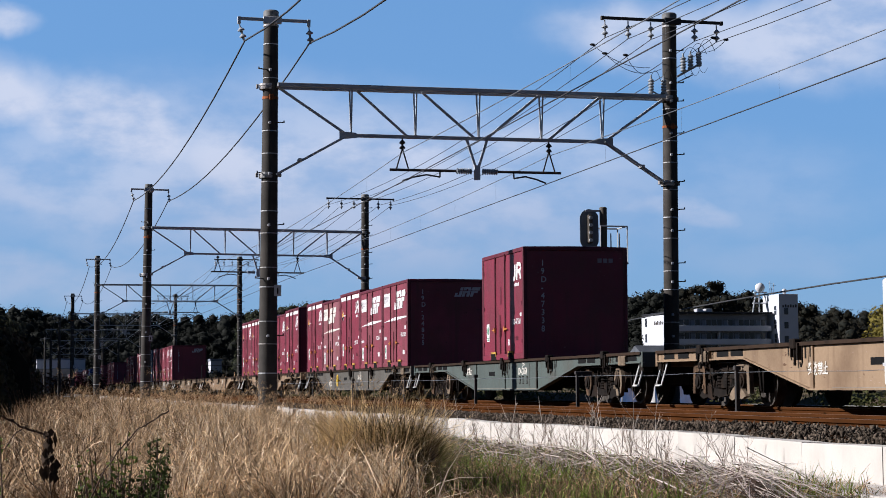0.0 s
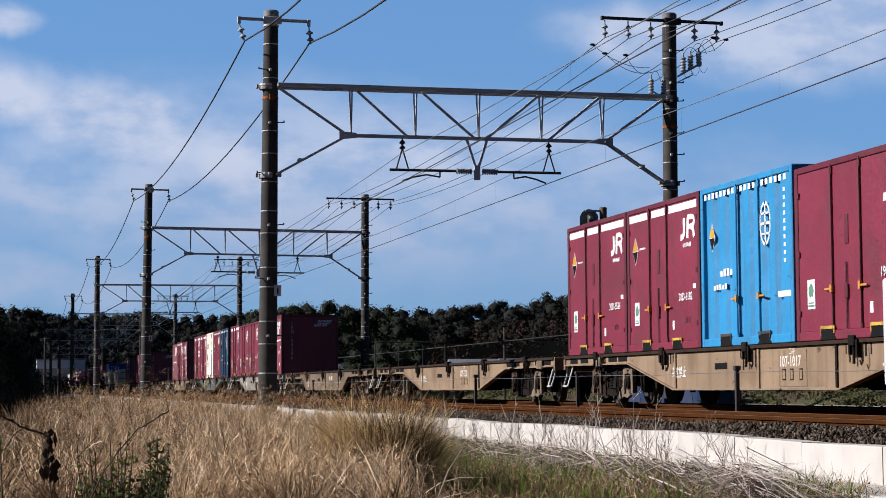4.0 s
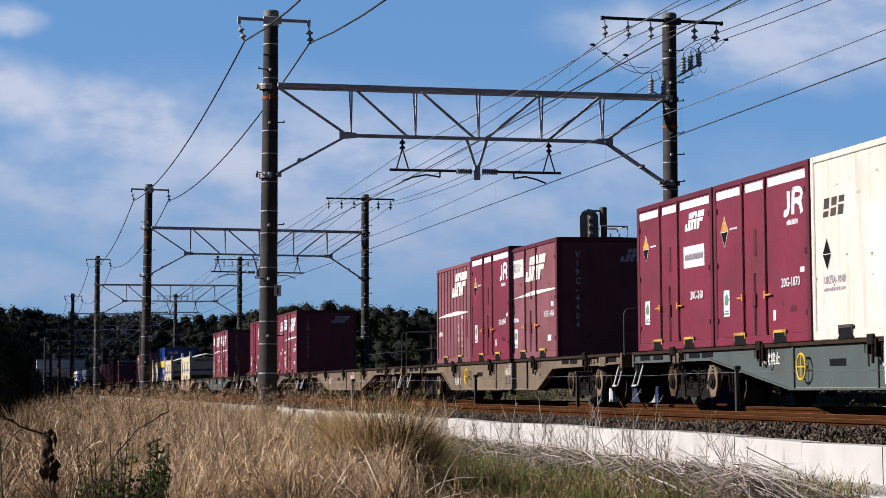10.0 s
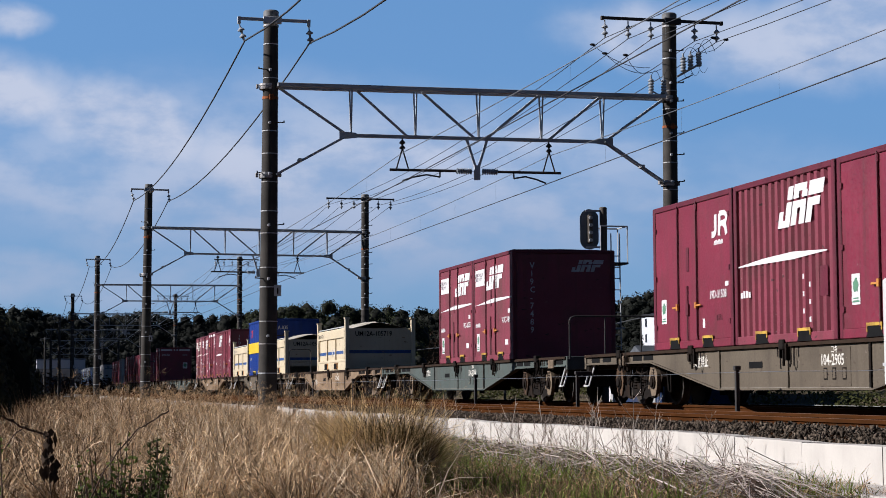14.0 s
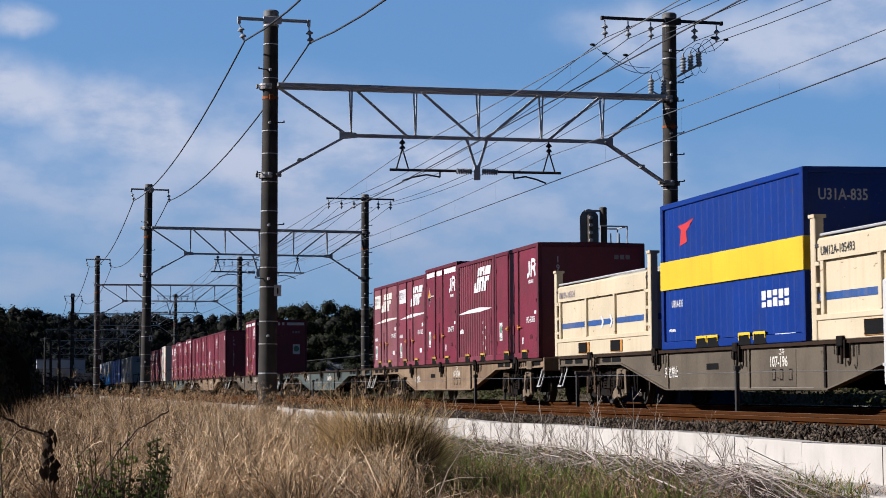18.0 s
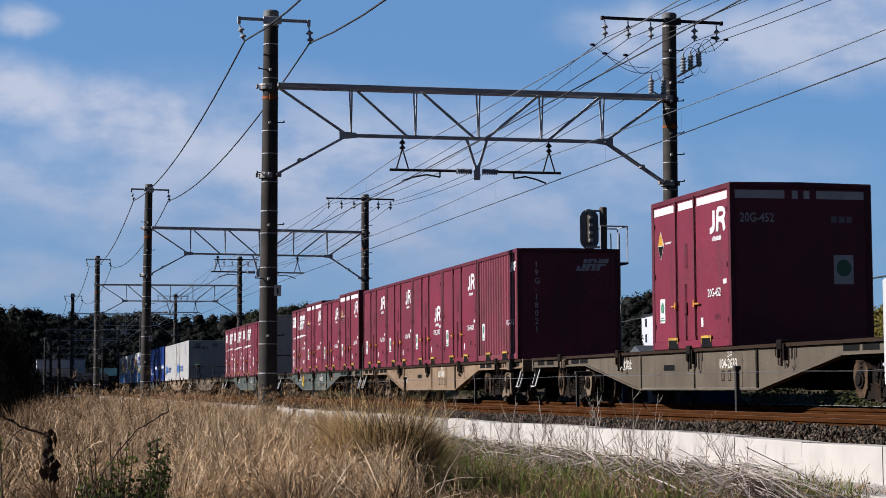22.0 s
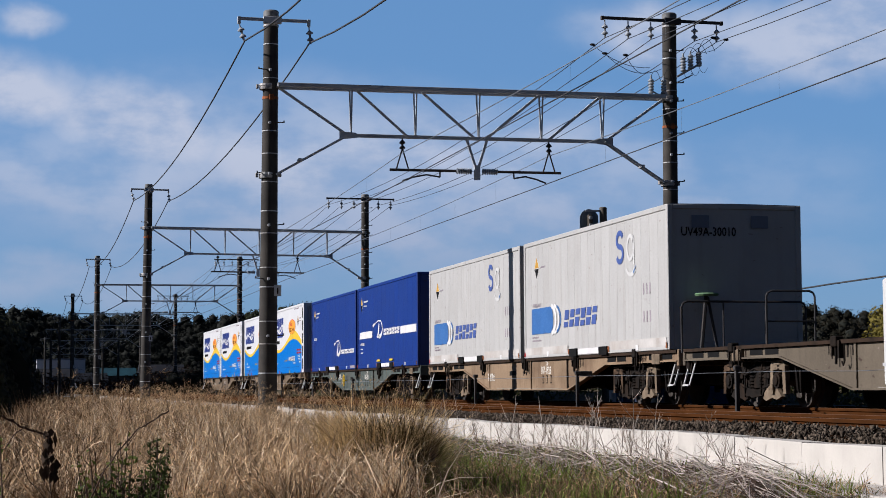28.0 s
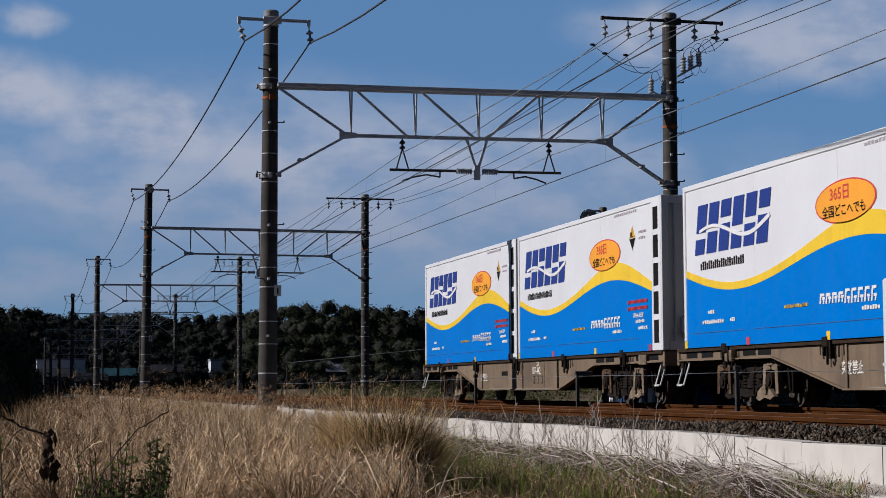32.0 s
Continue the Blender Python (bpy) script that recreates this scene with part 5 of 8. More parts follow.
grass_field("brown_grass", 22000, 8.8, 60, 1.6, 0.36, 0.80, DULLSTRAW, "tall reddish-brown dead grass near the hedge", 49, 0.006, 1.15, (0.0, 0.5))

# strands caught at every height of the field, lying every way
g = np.random.default_rng(48)
n = 60000
y = 8.9 + 45 * g.random(n) ** 1.5
x = verge(y) + (border(y) - verge(y)) * g.random(n) ** 0.6
top = (0.36 + 0.20 * np.sin(x * 6.1 + 1.3 * np.sin(y * 3.7)) * np.sin(y * 2.9)) * (0.75 + 0.22 * np.clip((y - 10) / 16, 0, 1))
top = top * (1 - 0.20 * np.clip(((x - verge(y)) / (border(y) - verge(y)) - 0.55) / 0.2, 0, 1) * np.clip((y - 11) / 8, 0, 1))
v, f = blades(x, y, GROUND + top * g.random(n) ** 0.6, g.uniform(0.05, 0.22, n), g.uniform(0.05, 0.34, n), g.uniform(0, 6.28, n), g.uniform(0.0025, 0.0048, n) * (1 + y / 40), g, 1.1)
numpy_mesh("tangled_straw", v, f, leaf("tangled_straw_blade", (0.47, 0.335, 0.19), 0.7, 0.6, 0.12), "tangled straw caught among the dry grass", "grass")

# dry leaves curling over near the tops
g = np.random.default_rng(50)
n = 9000
y = 9.2 + 30 * g.random(n) ** 1.4
x = verge(y) + (border(y) - verge(y)) * g.random(n) ** 0.7
top = (0.34 + 0.16 * np.sin(x * 5.3 + 1.1 * np.sin(y * 3.1)) * np.sin(y * 2.3)) * (0.75 + 0.22 * np.clip((y - 10) / 16, 0, 1))
top = top * (1 - 0.20 * np.clip(((x - verge(y)) / (border(y) - verge(y)) - 0.55) / 0.2, 0, 1) * np.clip((y - 11) / 8, 0, 1))
v, f = blades(x, y, GROUND + top * g.random(n) ** 0.4, g.uniform(0.06, 0.16, n), g.uniform(0.10, 0.30, n), g.uniform(0, 6.28, n), g.uniform(0.005, 0.009, n) * (1 + y / 60), g, 1.6)
numpy_mesh("curled_leaves", v, f, leaf("pale_dry_leaf", (0.62, 0.50, 0.34), 0.5, 0.6, 0.15), "pale dry leaves curling over the grass", "grass")

# feathery seed heads that stand above the field
g = np.random.default_rng(43)
n = 1700
y = 13 + 40 * g.random(n) ** 1.1
x = verge(y) + (border(y) - verge(y)) * (0.22 + 0.78 * g.random(n))
hh, ln, dr = g.uniform(0.48, 0.82, n), g.uniform(0.05, 0.3, n), g.normal(0, 1.2, n)
v, f = blades(x, y, np.full(n, GROUND), hh, ln, dr, np.full(n, 0.004) * (1 + y / 60), g, 0.6)
tip = v.reshape(n, 10, 3)[:, 8:].mean(1)
k = 7
at = np.repeat(tip, k, 0) + g.normal(0, 0.012, (n * k, 3)) - np.array([0, 0, 0.03])
v2, f2 = blades(at[:, 0], at[:, 1], at[:, 2], g.uniform(0.02, 0.07, n * k), g.uniform(0.02, 0.09, n * k), np.repeat(dr, k) + g.normal(0, 0.7, n * k), g.uniform(0.002, 0.0045, n * k) * (1 + at[:, 1] / 60), g, 1.2)
numpy_mesh("seed_heads", np.concatenate([v, v2]), np.concatenate([f, f2 + len(v)]), STRAW, "pale feathery seed heads over the dry grass", "grass")

# the big tussock at the corner of the field: straw arching over a dark brown heart
g = np.random.default_rng(44)
tx, ty = 2.67, 13.4
for nm, n, r0, h0, h1, reach, tone, wide, lab in (("tussock", 4600, 0.30, 0.38, 0.84, 0.46, (0.48, 0.34, 0.155), 0.0040, "large tussock of arching golden dry grass"), ("tussock_heart", 2400, 0.14, 0.28, 0.70, 0.20, (0.058, 0.040, 0.016), 0.006, "dark brown blades in the heart of the tussock")):
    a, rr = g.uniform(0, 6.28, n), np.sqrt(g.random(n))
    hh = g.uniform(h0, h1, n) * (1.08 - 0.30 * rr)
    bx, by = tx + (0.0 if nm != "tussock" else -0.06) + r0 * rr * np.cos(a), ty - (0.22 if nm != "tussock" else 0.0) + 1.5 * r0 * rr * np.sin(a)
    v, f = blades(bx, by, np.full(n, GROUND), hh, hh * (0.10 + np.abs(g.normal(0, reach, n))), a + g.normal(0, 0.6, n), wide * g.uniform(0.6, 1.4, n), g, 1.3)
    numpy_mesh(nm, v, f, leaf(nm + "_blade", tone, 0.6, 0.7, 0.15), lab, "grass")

# short green grass and litter on the open strip by the wall
g = np.random.default_rng(45)
n = 17000
y = 11.5 + 17 * g.random(n) ** 1.3
x = border(y) + (5.6 - border(y)) * g.random(n) ** 1.3
keep = np.sin(x * 3.1 + y * 1.3) + np.sin(y * 2.2 - x) + g.normal(0, 0.6, n) > 0.25
x, y = x[keep], y[keep]
n = len(x)
v, f = blades(x, y, np.full(n, GROUND - 0.01), g.uniform(0.05, 0.24, n), g.uniform(0.0, 0.16, n), g.uniform(0, 6.28, n), g.uniform(0.004, 0.009, n), g)
numpy_mesh("green_grass", v, f, GREENBLADE, "short green grass with dry litter near the wall", "grass")
n = 12000
y = 11.5 + 18 * g.random(n) ** 1.3
x = border(y) - 0.1 + (5.9 - border(y)) * g.random(n)
v, f = blades(x, y, np.full(n, GROUND), g.uniform(0.04, 0.24, n), g.uniform(0.05, 0.45, n), g.uniform(0, 6.28, n), g.uniform(0.003, 0.006, n), g, 0.9)
numpy_mesh("dead_litter", v, f, STRAW, "flattened straw litter on the ground", "litter")
n = 16000
y = 11.5 + 18 * g.random(n) ** 1.3
x = border(y) - 0.1 + (5.9 - border(y)) * g.random(n)
v, f = blades(x, y, np.full(n, GROUND), g.uniform(0.03, 0.16, n), g.uniform(0.05, 0.35, n), g.uniform(0, 6.28, n), g.uniform(0.003, 0.006, n), g, 0.9)
numpy_mesh("brown_litter", v, f, DULLSTRAW, "flattened brown litter on the ground", "litter")


def brush(name, n, x_mid, x_dev, y0, y1, power, l0, l1, heap, r, material, label, seed):
    """Fallen weed stalks combed one way, each a long bow with a few side twigs, heaped on one another."""
    g = random.Random(seed)
    sh = Shape()
    for _ in range(n):
        y = y0 + (y1 - y0) * g.random() ** power
        x = min(5.5, max(float(border(y)) + 0.25, x_mid + g.gauss(0, x_dev)))
        ln = g.uniform(l0, l1)
        a = g.gauss(-1.25, 0.42) + (3.1416 if g.random() < 0.12 else 0)
        d = Vector((math.cos(a), math.sin(a), g.uniform(-0.55, 0.05))).normalized()
        side = Vector((-d.y, d.x, 0)) * g.gauss(0, 0.16)
        if y < 14.2:
            x = min(x, 5.15 + 0.3 * (y - 13))
        p = Vector((x, y, GROUND + 0.02 + heap * g.random() * max(0.25, 1 - abs(x - x_mid) / (3 * x_dev))))
        rad = r * g.uniform(0.6, 1.4)
        pts = [p]
        for i in range(5):
            d = (d + side + Vector((g.gauss(0, 0.06), g.gauss(0, 0.06), -0.07))).normalized()
            q = pts[-1] + d * (ln / 5)
            q.z = max(q.z, GROUND + 0.012)
            pts.append(q)
        for i in range(5):
            sh.rod(pts[i], pts[i + 1], rad * (1 - 0.16 * i), 4, rad * (0.84 - 0.16 * i))
        for _ in range(3):
            i = g.randint(1, 4)
            e = (d + Vector((g.gauss(0, 0.55), g.gauss(0, 0.55), g.uniform(-0.1, 0.6)))).normalized()
            m = pts[i] + e * ln * g.uniform(0.08, 0.16)
            sh.rod(pts[i], m, rad * 0.5, 3, rad * 0.35)
            sh.rod(m, m + (e + Vector((g.gauss(0, 0.3), g.gauss(0, 0.3), 0.15))).normalized() * ln * 0.1, rad * 0.35, 3, rad * 0.15)
    tagged(part(name, sh, material), label, "dead stems", kind="stuff")


def saplings(name, n, x_of, y0, y1, h0, h1, r, material, label, seed, boughs):
    """Bare upright weeds: a leader with alternate branches that fork once and rise."""
    g = random.Random(seed)
    sh = Shape()
    for _ in range(n):
        y = g.uniform(y0, y1)
        x = x_of(g, y)
        h = g.uniform(h0, h1)
        rad = r * (0.6 + 0.6 * h / h1)
        lean = Vector((g.gauss(0, 0.16), g.gauss(0, 0.16), 1))
        pts = [Vector((x, y, GROUND - 0.02))]
        for i in range(5):
            lean = lean + Vector((g.gauss(0, 0.09), g.gauss(0, 0.09), 0))
            pts.append(pts[-1] + lean.normalized() * h / 5)
        for i in range(5):
            sh.rod(pts[i], pts[i + 1], rad * (1 - 0.16 * i), 5, rad * (0.84 - 0.16 * i))
        a = g.uniform(0, 6.28)
        for k in range(boughs):
            t = 0.18 + 0.75 * (k + g.random() * 0.6) / boughs
            i = min(4, int(t * 5))
            p = pts[i].lerp(pts[i + 1], t * 5 - i)
            a += 2.4 + g.gauss(0, 0.4)
            e = Vector((math.cos(a), math.sin(a), g.uniform(0.9, 1.7))).normalized()
            ln = h * (1.1 - t) * g.uniform(0.40, 0.70)
            m = p + e * ln * 0.55
            q = m + (e + Vector((0, 0, 0.35))).normalized() * ln * 0.45
            sh.rod(p, m, rad * 0.45, 4, rad * 0.32)
            sh.rod(m, q, rad * 0.32, 3, rad * 0.14)
            for _ in range(2):
                c = p.lerp(m, g.uniform(0.4, 1.0))
                sh.rod(c, c + (e + Vector((g.gauss(0, 0.6), g.gauss(0, 0.6), 0.3))).normalized() * ln * 0.35, rad * 0.24, 3, rad * 0.1)
    tagged(part(name, sh, material), label, "dead stems", kind="stuff")


STANDING = mat("standing_stem", (0.17, 0.13, 0.10), 0.9, 0, 0.3, 4, 40, 0.1, isl=0.6)
MAUVESTEM = mat("greyish_dead_stem", (0.30, 0.25, 0.235), 0.9, 0, 0.3, 4, 40, 0.1, isl=0.6)
brush("fallen_stems", 400, 4.86, 0.26, 11.3, 21, 1.15, 0.40, 1.0, 0.25, 0.0027, DEADSTEM, "bleached fallen weed stalks heaped by the wall", 51)
brush("greyish_stems", 420, 4.92, 0.30, 11.3, 25, 1.1, 0.35, 0.9, 0.24, 0.0026, MAUVESTEM, "grey-mauve fallen stalks among the bleached ones", 56)
brush("arching_stems", 90, 4.80, 0.26, 11.3, 19, 1.1, 0.9, 1.5, 0.40, 0.0042, DEADSTEM, "long pale stalks bowed over the heap", 57)
brush("dark_twigs", 1300, 4.95, 0.34, 11.3, 24, 1.1, 0.25, 0.7, 0.20, 0.003, TWIG, "dark fallen twigs under the bleached stems", 55)
saplings("standing_stems", 64, lambda g, y: min(6.05, 5.72 + g.gauss(0.0, 0.2)), 13.6, 27, 0.34, 0.62, 0.0042, STANDING, "thin bare weed stems standing before the wall", 52, 8)
saplings("pale_stalks", 13, lambda g, y: 5.25 + g.gauss(0, 0.25), 15, 27, 0.55, 0.80, 0.0052, DEADSTEM, "tall pale dry stalks by the wall", 53, 5)
saplings("russet_twigs", 26, lambda g, y: 5.05 + g.gauss(0, 0.10), 11.9, 12.8, 0.10, 0.24, 0.0026, mat("russet_stem", (0.075, 0.034, 0.024), 0.9, 0, 0.3, 4, 40, 0.1, isl=0.5), "low clump of russet twigs by the wall", 57, 7)
saplings("dry_twigs", 60, lambda g, y: float(border(y)) + g.gauss(-0.05, 0.3), 10.5, 17, 0.18, 0.42, 0.003, TWIG, "dark dry twigs among the grass", 54, 6)


def bush(px, dist, n, h, spread, seed, label, leaves):
    g = random.Random(seed)
    x, y = place(px, dist)
    root = thing("shrub", label, "shrub", "", pose(x, y, GROUND))
    lv, lf = [], []
    for i in range(n):
        bx, by = g.uniform(-spread, spread), g.uniform(-0.15, 0.15)
        hh = h * g.uniform(0.65, 1.0)
        tip = Vector((bx + g.uniform(-0.05, 0.05), by, hh))
        sh = Shape().rod((bx * 0.7, by, 0), tip, 0.0045, 5, 0.002)
        for k in range(3):
            t = g.uniform(0.4, 0.95)
            p = Vector((bx * 0.7, by, 0)).lerp(tip, t)
            sh.rod(p, p + Vector((g.uniform(-0.05, 0.05), 0, g.uniform(0.02, 0.08))), 0.002, 4, 0.001)
        part("stem", sh, TWIG, root)
        for k in range(leaves):
            t = g.random() ** (0.45 if leaves < 20 else 1.5)
            c = Vector((bx * 0.7, by, 0)).lerp(tip, t) + Vector((g.gauss(0, 0.014), g.gauss(0, 0.014), g.gauss(0, 0.012)))
            u = Vector((g.uniform(-1, 1), g.uniform(-1, 1), g.uniform(-0.4, 1))).normalized() * g.uniform(0.006, 0.016)
            w = u.orthogonal() * 0.45
            m = len(lv)
            lv += [c - u, c + w, c + u, c - w]
            lf.append((m, m + 1, m + 2, m + 3))
    tone = BUD if leaves < 20 else DARKBUD
    me = bpy.data.meshes.new("foliage")
    me.from_pydata([tuple(p) for p in lv], [], lf)
    me.materials.append(tone)
    part("foliage", me, tone, root)


bush(205, 7.6, 12, 0.60, 0.17, 61, "young shrub with reddish stems and yellow-green leaves", 19)
bush(268, 7.7, 10, 0.57, 0.05, 62, "small dark green leafy shrub in dry grass", 150)
bush(215, 7.4, 34, 0.44, 0.17, 64, "dense young shrub with small dark leaves at its foot", 70)
bush(3, 6.6, 5, 0.62, 0.05, 63, "young shrub with reddish stems and yellow-green leaves", 16)

br = thing("bramble", "bare arching bramble canes with withered leaves", "bramble", "", pose(*place(110, 7.0), GROUND))
ax = Vector((math.cos(azimuth(110)), -math.sin(azimuth(110)), 0))
gb = random.Random(5)


def cane(pts, r, thorns=True):
    """A knotty cane that zigzags from joint to joint, with thorns and small buds."""
    line = []
    for (a, b), (c, d) in zip(pts[:-1], pts[1:]):
        for k in range(4):
            t = k / 4
            j = gb.uniform(-0.004, 0.004)
            line.append(ax * (a + (c - a) * t) + Vector((0, gb.uniform(-0.01, 0.01), b + (d - b) * t + j)))
    line.append(ax * pts[-1][0] + Vector((0, 0, pts[-1][1])))
    sh = Shape()
    for i, (p, q) in enumerate(zip(line[:-1], line[1:])):
        sh.rod(p, q, r * (1.1 if i % 2 else 0.9), 5, r)
        if thorns and gb.random() < 0.7:
            e = Vector((gb.uniform(-1, 1), gb.uniform(-1, 1), gb.uniform(-0.4, 1.2))).normalized()
            sh.rod(q, q + e * gb.uniform(0.008, 0.026), r * 0.7, 4, r * 0.2)
    part("cane", sh, TWIG, br)


cane([(0.02, 0.0), (0.05, 0.18), (0.10, 0.35), (0.16, 0.47), (0.22, 0.55), (0.28, 0.615), (0.335, 0.65), (0.39, 0.68)], 0.0028)
cane([(-0.27, 0.68), (-0.22, 0.67), (-0.17, 0.64), (-0.12, 0.615), (-0.07, 0.60), (-0.04, 0.59)], 0.0040)
cane([(-0.045, 0.60), (-0.05, 0.52), (-0.04, 0.42), (-0.02, 0.26), (0.0, 0.0)], 0.0022)
cane([(-0.26, 0.50), (-0.20, 0.55), (-0.16, 0.61), (-0.12, 0.63)], 0.0022)
cane([(-0.24, 0.50), (-0.22, 0.40), (-0.24, 0.28), (-0.20, 0.15)], 0.0018)
cane([(-0.16, 0.55), (-0.12, 0.44), (-0.05, 0.36)], 0.0016)
cane([(0.0, 0.22), (0.06, 0.34), (0.10, 0.36), (0.16, 0.33)], 0.0020)
cane([(-0.08, 0.05), (0.0, 0.18), (0.10, 0.24), (0.22, 0.24), (0.32, 0.30)], 0.0022)
for i in range(9):
    a0 = gb.uniform(-0.28, 0.36)
    cane([(a0, 0.0), (a0 + gb.uniform(-0.06, 0.06), 0.12), (a0 + gb.uniform(-0.14, 0.14), gb.uniform(0.20, 0.34))], 0.0016)
# a clump of withered leaves hangs from the thick cane
for i in range(26):
    a0, b0 = -0.042 + gb.gauss(0, 0.009) * (1 + i / 20), 0.62 - 0.0065 * i
    w, h, tw = gb.uniform(0.006, 0.016), gb.uniform(0.03, 0.065), gb.uniform(-0.02, 0.02)
    part("withered_leaf", Shape().add([ax * a0 + Vector((0, 0, b0)), ax * (a0 + w) + Vector((0, tw, b0 - h * 0.45)), ax * (a0 + tw * 0.4) + Vector((0, 0, b0 - h)), ax * (a0 - w) + Vector((0, -tw, b0 - h * 0.4))], [(0, 1, 2), (0, 2, 3)]), WITHERED, br)


# ---------------------------------------------------------------- marks and lettering on the train
LETTERS = {}
WORNYELLOW = mat("worn_yellow_edge", (0.42, 0.27, 0.04), 0.6, 0, 0.2, 6, 40, 0.1, dirt=0.7, dirt_col=(0.06, 0.02, 0.02), dirt_scale=5)


def letters(text, spacing=1.0):
    """Built-in font, one unit high, as a flat mesh; each text is made once."""
    if (text, spacing) not in LETTERS:
        cu = bpy.data.curves.new("lettering", "FONT")
        cu.body, cu.size, cu.extrude, cu.resolution_u, cu.space_line = text, 1.38, 0.0, 2, spacing
        cu.fill_mode = "FRONT"
        cu.offset = 0.022
        ob = bpy.data.objects.new("lettering", cu)
        LETTERS[(text, spacing)] = bpy.data.meshes.new_from_object(ob)
        bpy.data.objects.remove(ob)
    return LETTERS[(text, spacing)]


def write(text, size, material, parent, side, where, wide=1.0, spacing=1.0):
    """Lettering on the long side (side=True; where = along from the rear, height) or on the front end."""
    me = letters(text, spacing).copy()
    me.materials.clear()
    me.materials.append(material)
    ob = part("lettering", me, material, parent)
    a, z, depth = where
    if side:
        r = Matrix(((0, 0, -1, depth), (-1, 0, 0, a), (0, 1, 0, z), (0, 0, 0, 1)))
    else:
        r = Matrix(((1, 0, 0, a), (0, 0, -1, depth), (0, 1, 0, z), (0, 0, 0, 1)))
    ob.matrix_basis = r @ Matrix.Diagonal((size * wide, size, 1, 1))
    return ob


def quad(a, b, c, d):
    return [(a, c), (b, c), (b, d), (a, d)]


def squares(list_, a, z, w, h, slant=0.0):
    """Unit rectangles scaled into a box and slanted."""
    return [[(a + w * (p + slant * q), z + h * q) for p, q in quad(*r)] for r in list_]


def plain_bars(n, gap=0.25):
    """Upright bars in place of a name: each is parted once, at a changing height."""
    out = []
    for i in range(n):
        a, b, m = (i + gap / 2) / n, (i + 1 - gap / 2) / n, 0.36 + 0.22 * (i % 3) / 2
        out += [(a, b, 0.0, m - 0.05), (a, b, m + 0.08, 1.0)]
    return out


def stroke(pts, w, w2=None):
    """A ribbon of changing width along a line of points."""
    n = len(pts) - 1
    w2 = w if w2 is None else w2
    left, right = [], []
    for i, (a, b) in enumerate(pts):
        (c, d), (e, f) = pts[max(0, i - 1)], pts[min(n, i + 1)]
        l = math.hypot(e - c, f - d) or 1
        nx, nz = -(f - d) / l, (e - c) / l
        h = (w + (w2 - w) * i / n) / 2
        left.append((a - nx * h, b - nz * h))
        right.append((a + nx * h, b + nz * h))
    return [left + right[::-1]]


def arc(cx, cz, rx, rz, a0, a1, n=22):
    return [(cx + rx * math.cos(radians(a)), cz + rz * math.sin(radians(a))) for a in np.linspace(a0, a1, n)]


def two_stroke(p, a, z, w, h):
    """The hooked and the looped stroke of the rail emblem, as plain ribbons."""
    def at(pts):
        return [(a + w * u, z + h * v) for u, v in pts]
    e = p.side("emblem_mark", stroke(at([(0.335, 0.93), (0.335, 0.34)] + arc(0.17, 0.30, 0.165, 0.22, 0, -110, 6)), 0.105), MARK, "white two-stroke emblem", 0.004)
    p.side("loop_stroke", stroke(at([(0.52, 0.0), (0.56, 0.92)]), 0.105) + stroke(at([(0.54, 0.93)] + arc(0.76, 0.72, 0.17, 0.21, 90, -90, 7) + [(0.56, 0.50)]), 0.085) + stroke(at([(0.74, 0.50), (0.86, 0.36), (0.92, 0.0)]), 0.105), MARK, "", 0.004, parent=e)


# three slanted, nearly touching strokes parted by one level gap
THREE_STROKE = [(0.0, 0.11, 0.0, 0.40), (0.11, 0.30, 0.0, 0.17), (0.17, 0.30, 0.17, 0.60), (0.17, 0.30, 0.655, 0.98), (0.325, 0.46, 0.02, 0.60), (0.325, 0.46, 0.655, 1.0), (0.46, 0.64, 0.82, 1.0), (0.54, 0.675, 0.655, 0.82), (0.46, 0.66, 0.42, 0.60),
                (0.53, 0.665, 0.02, 0.42), (0.70, 0.835, 0.02, 0.60), (0.70, 0.835, 0.655, 1.0), (0.835, 1.06, 0.655, 1.0), (0.835, 1.0, 0.40, 0.60)]


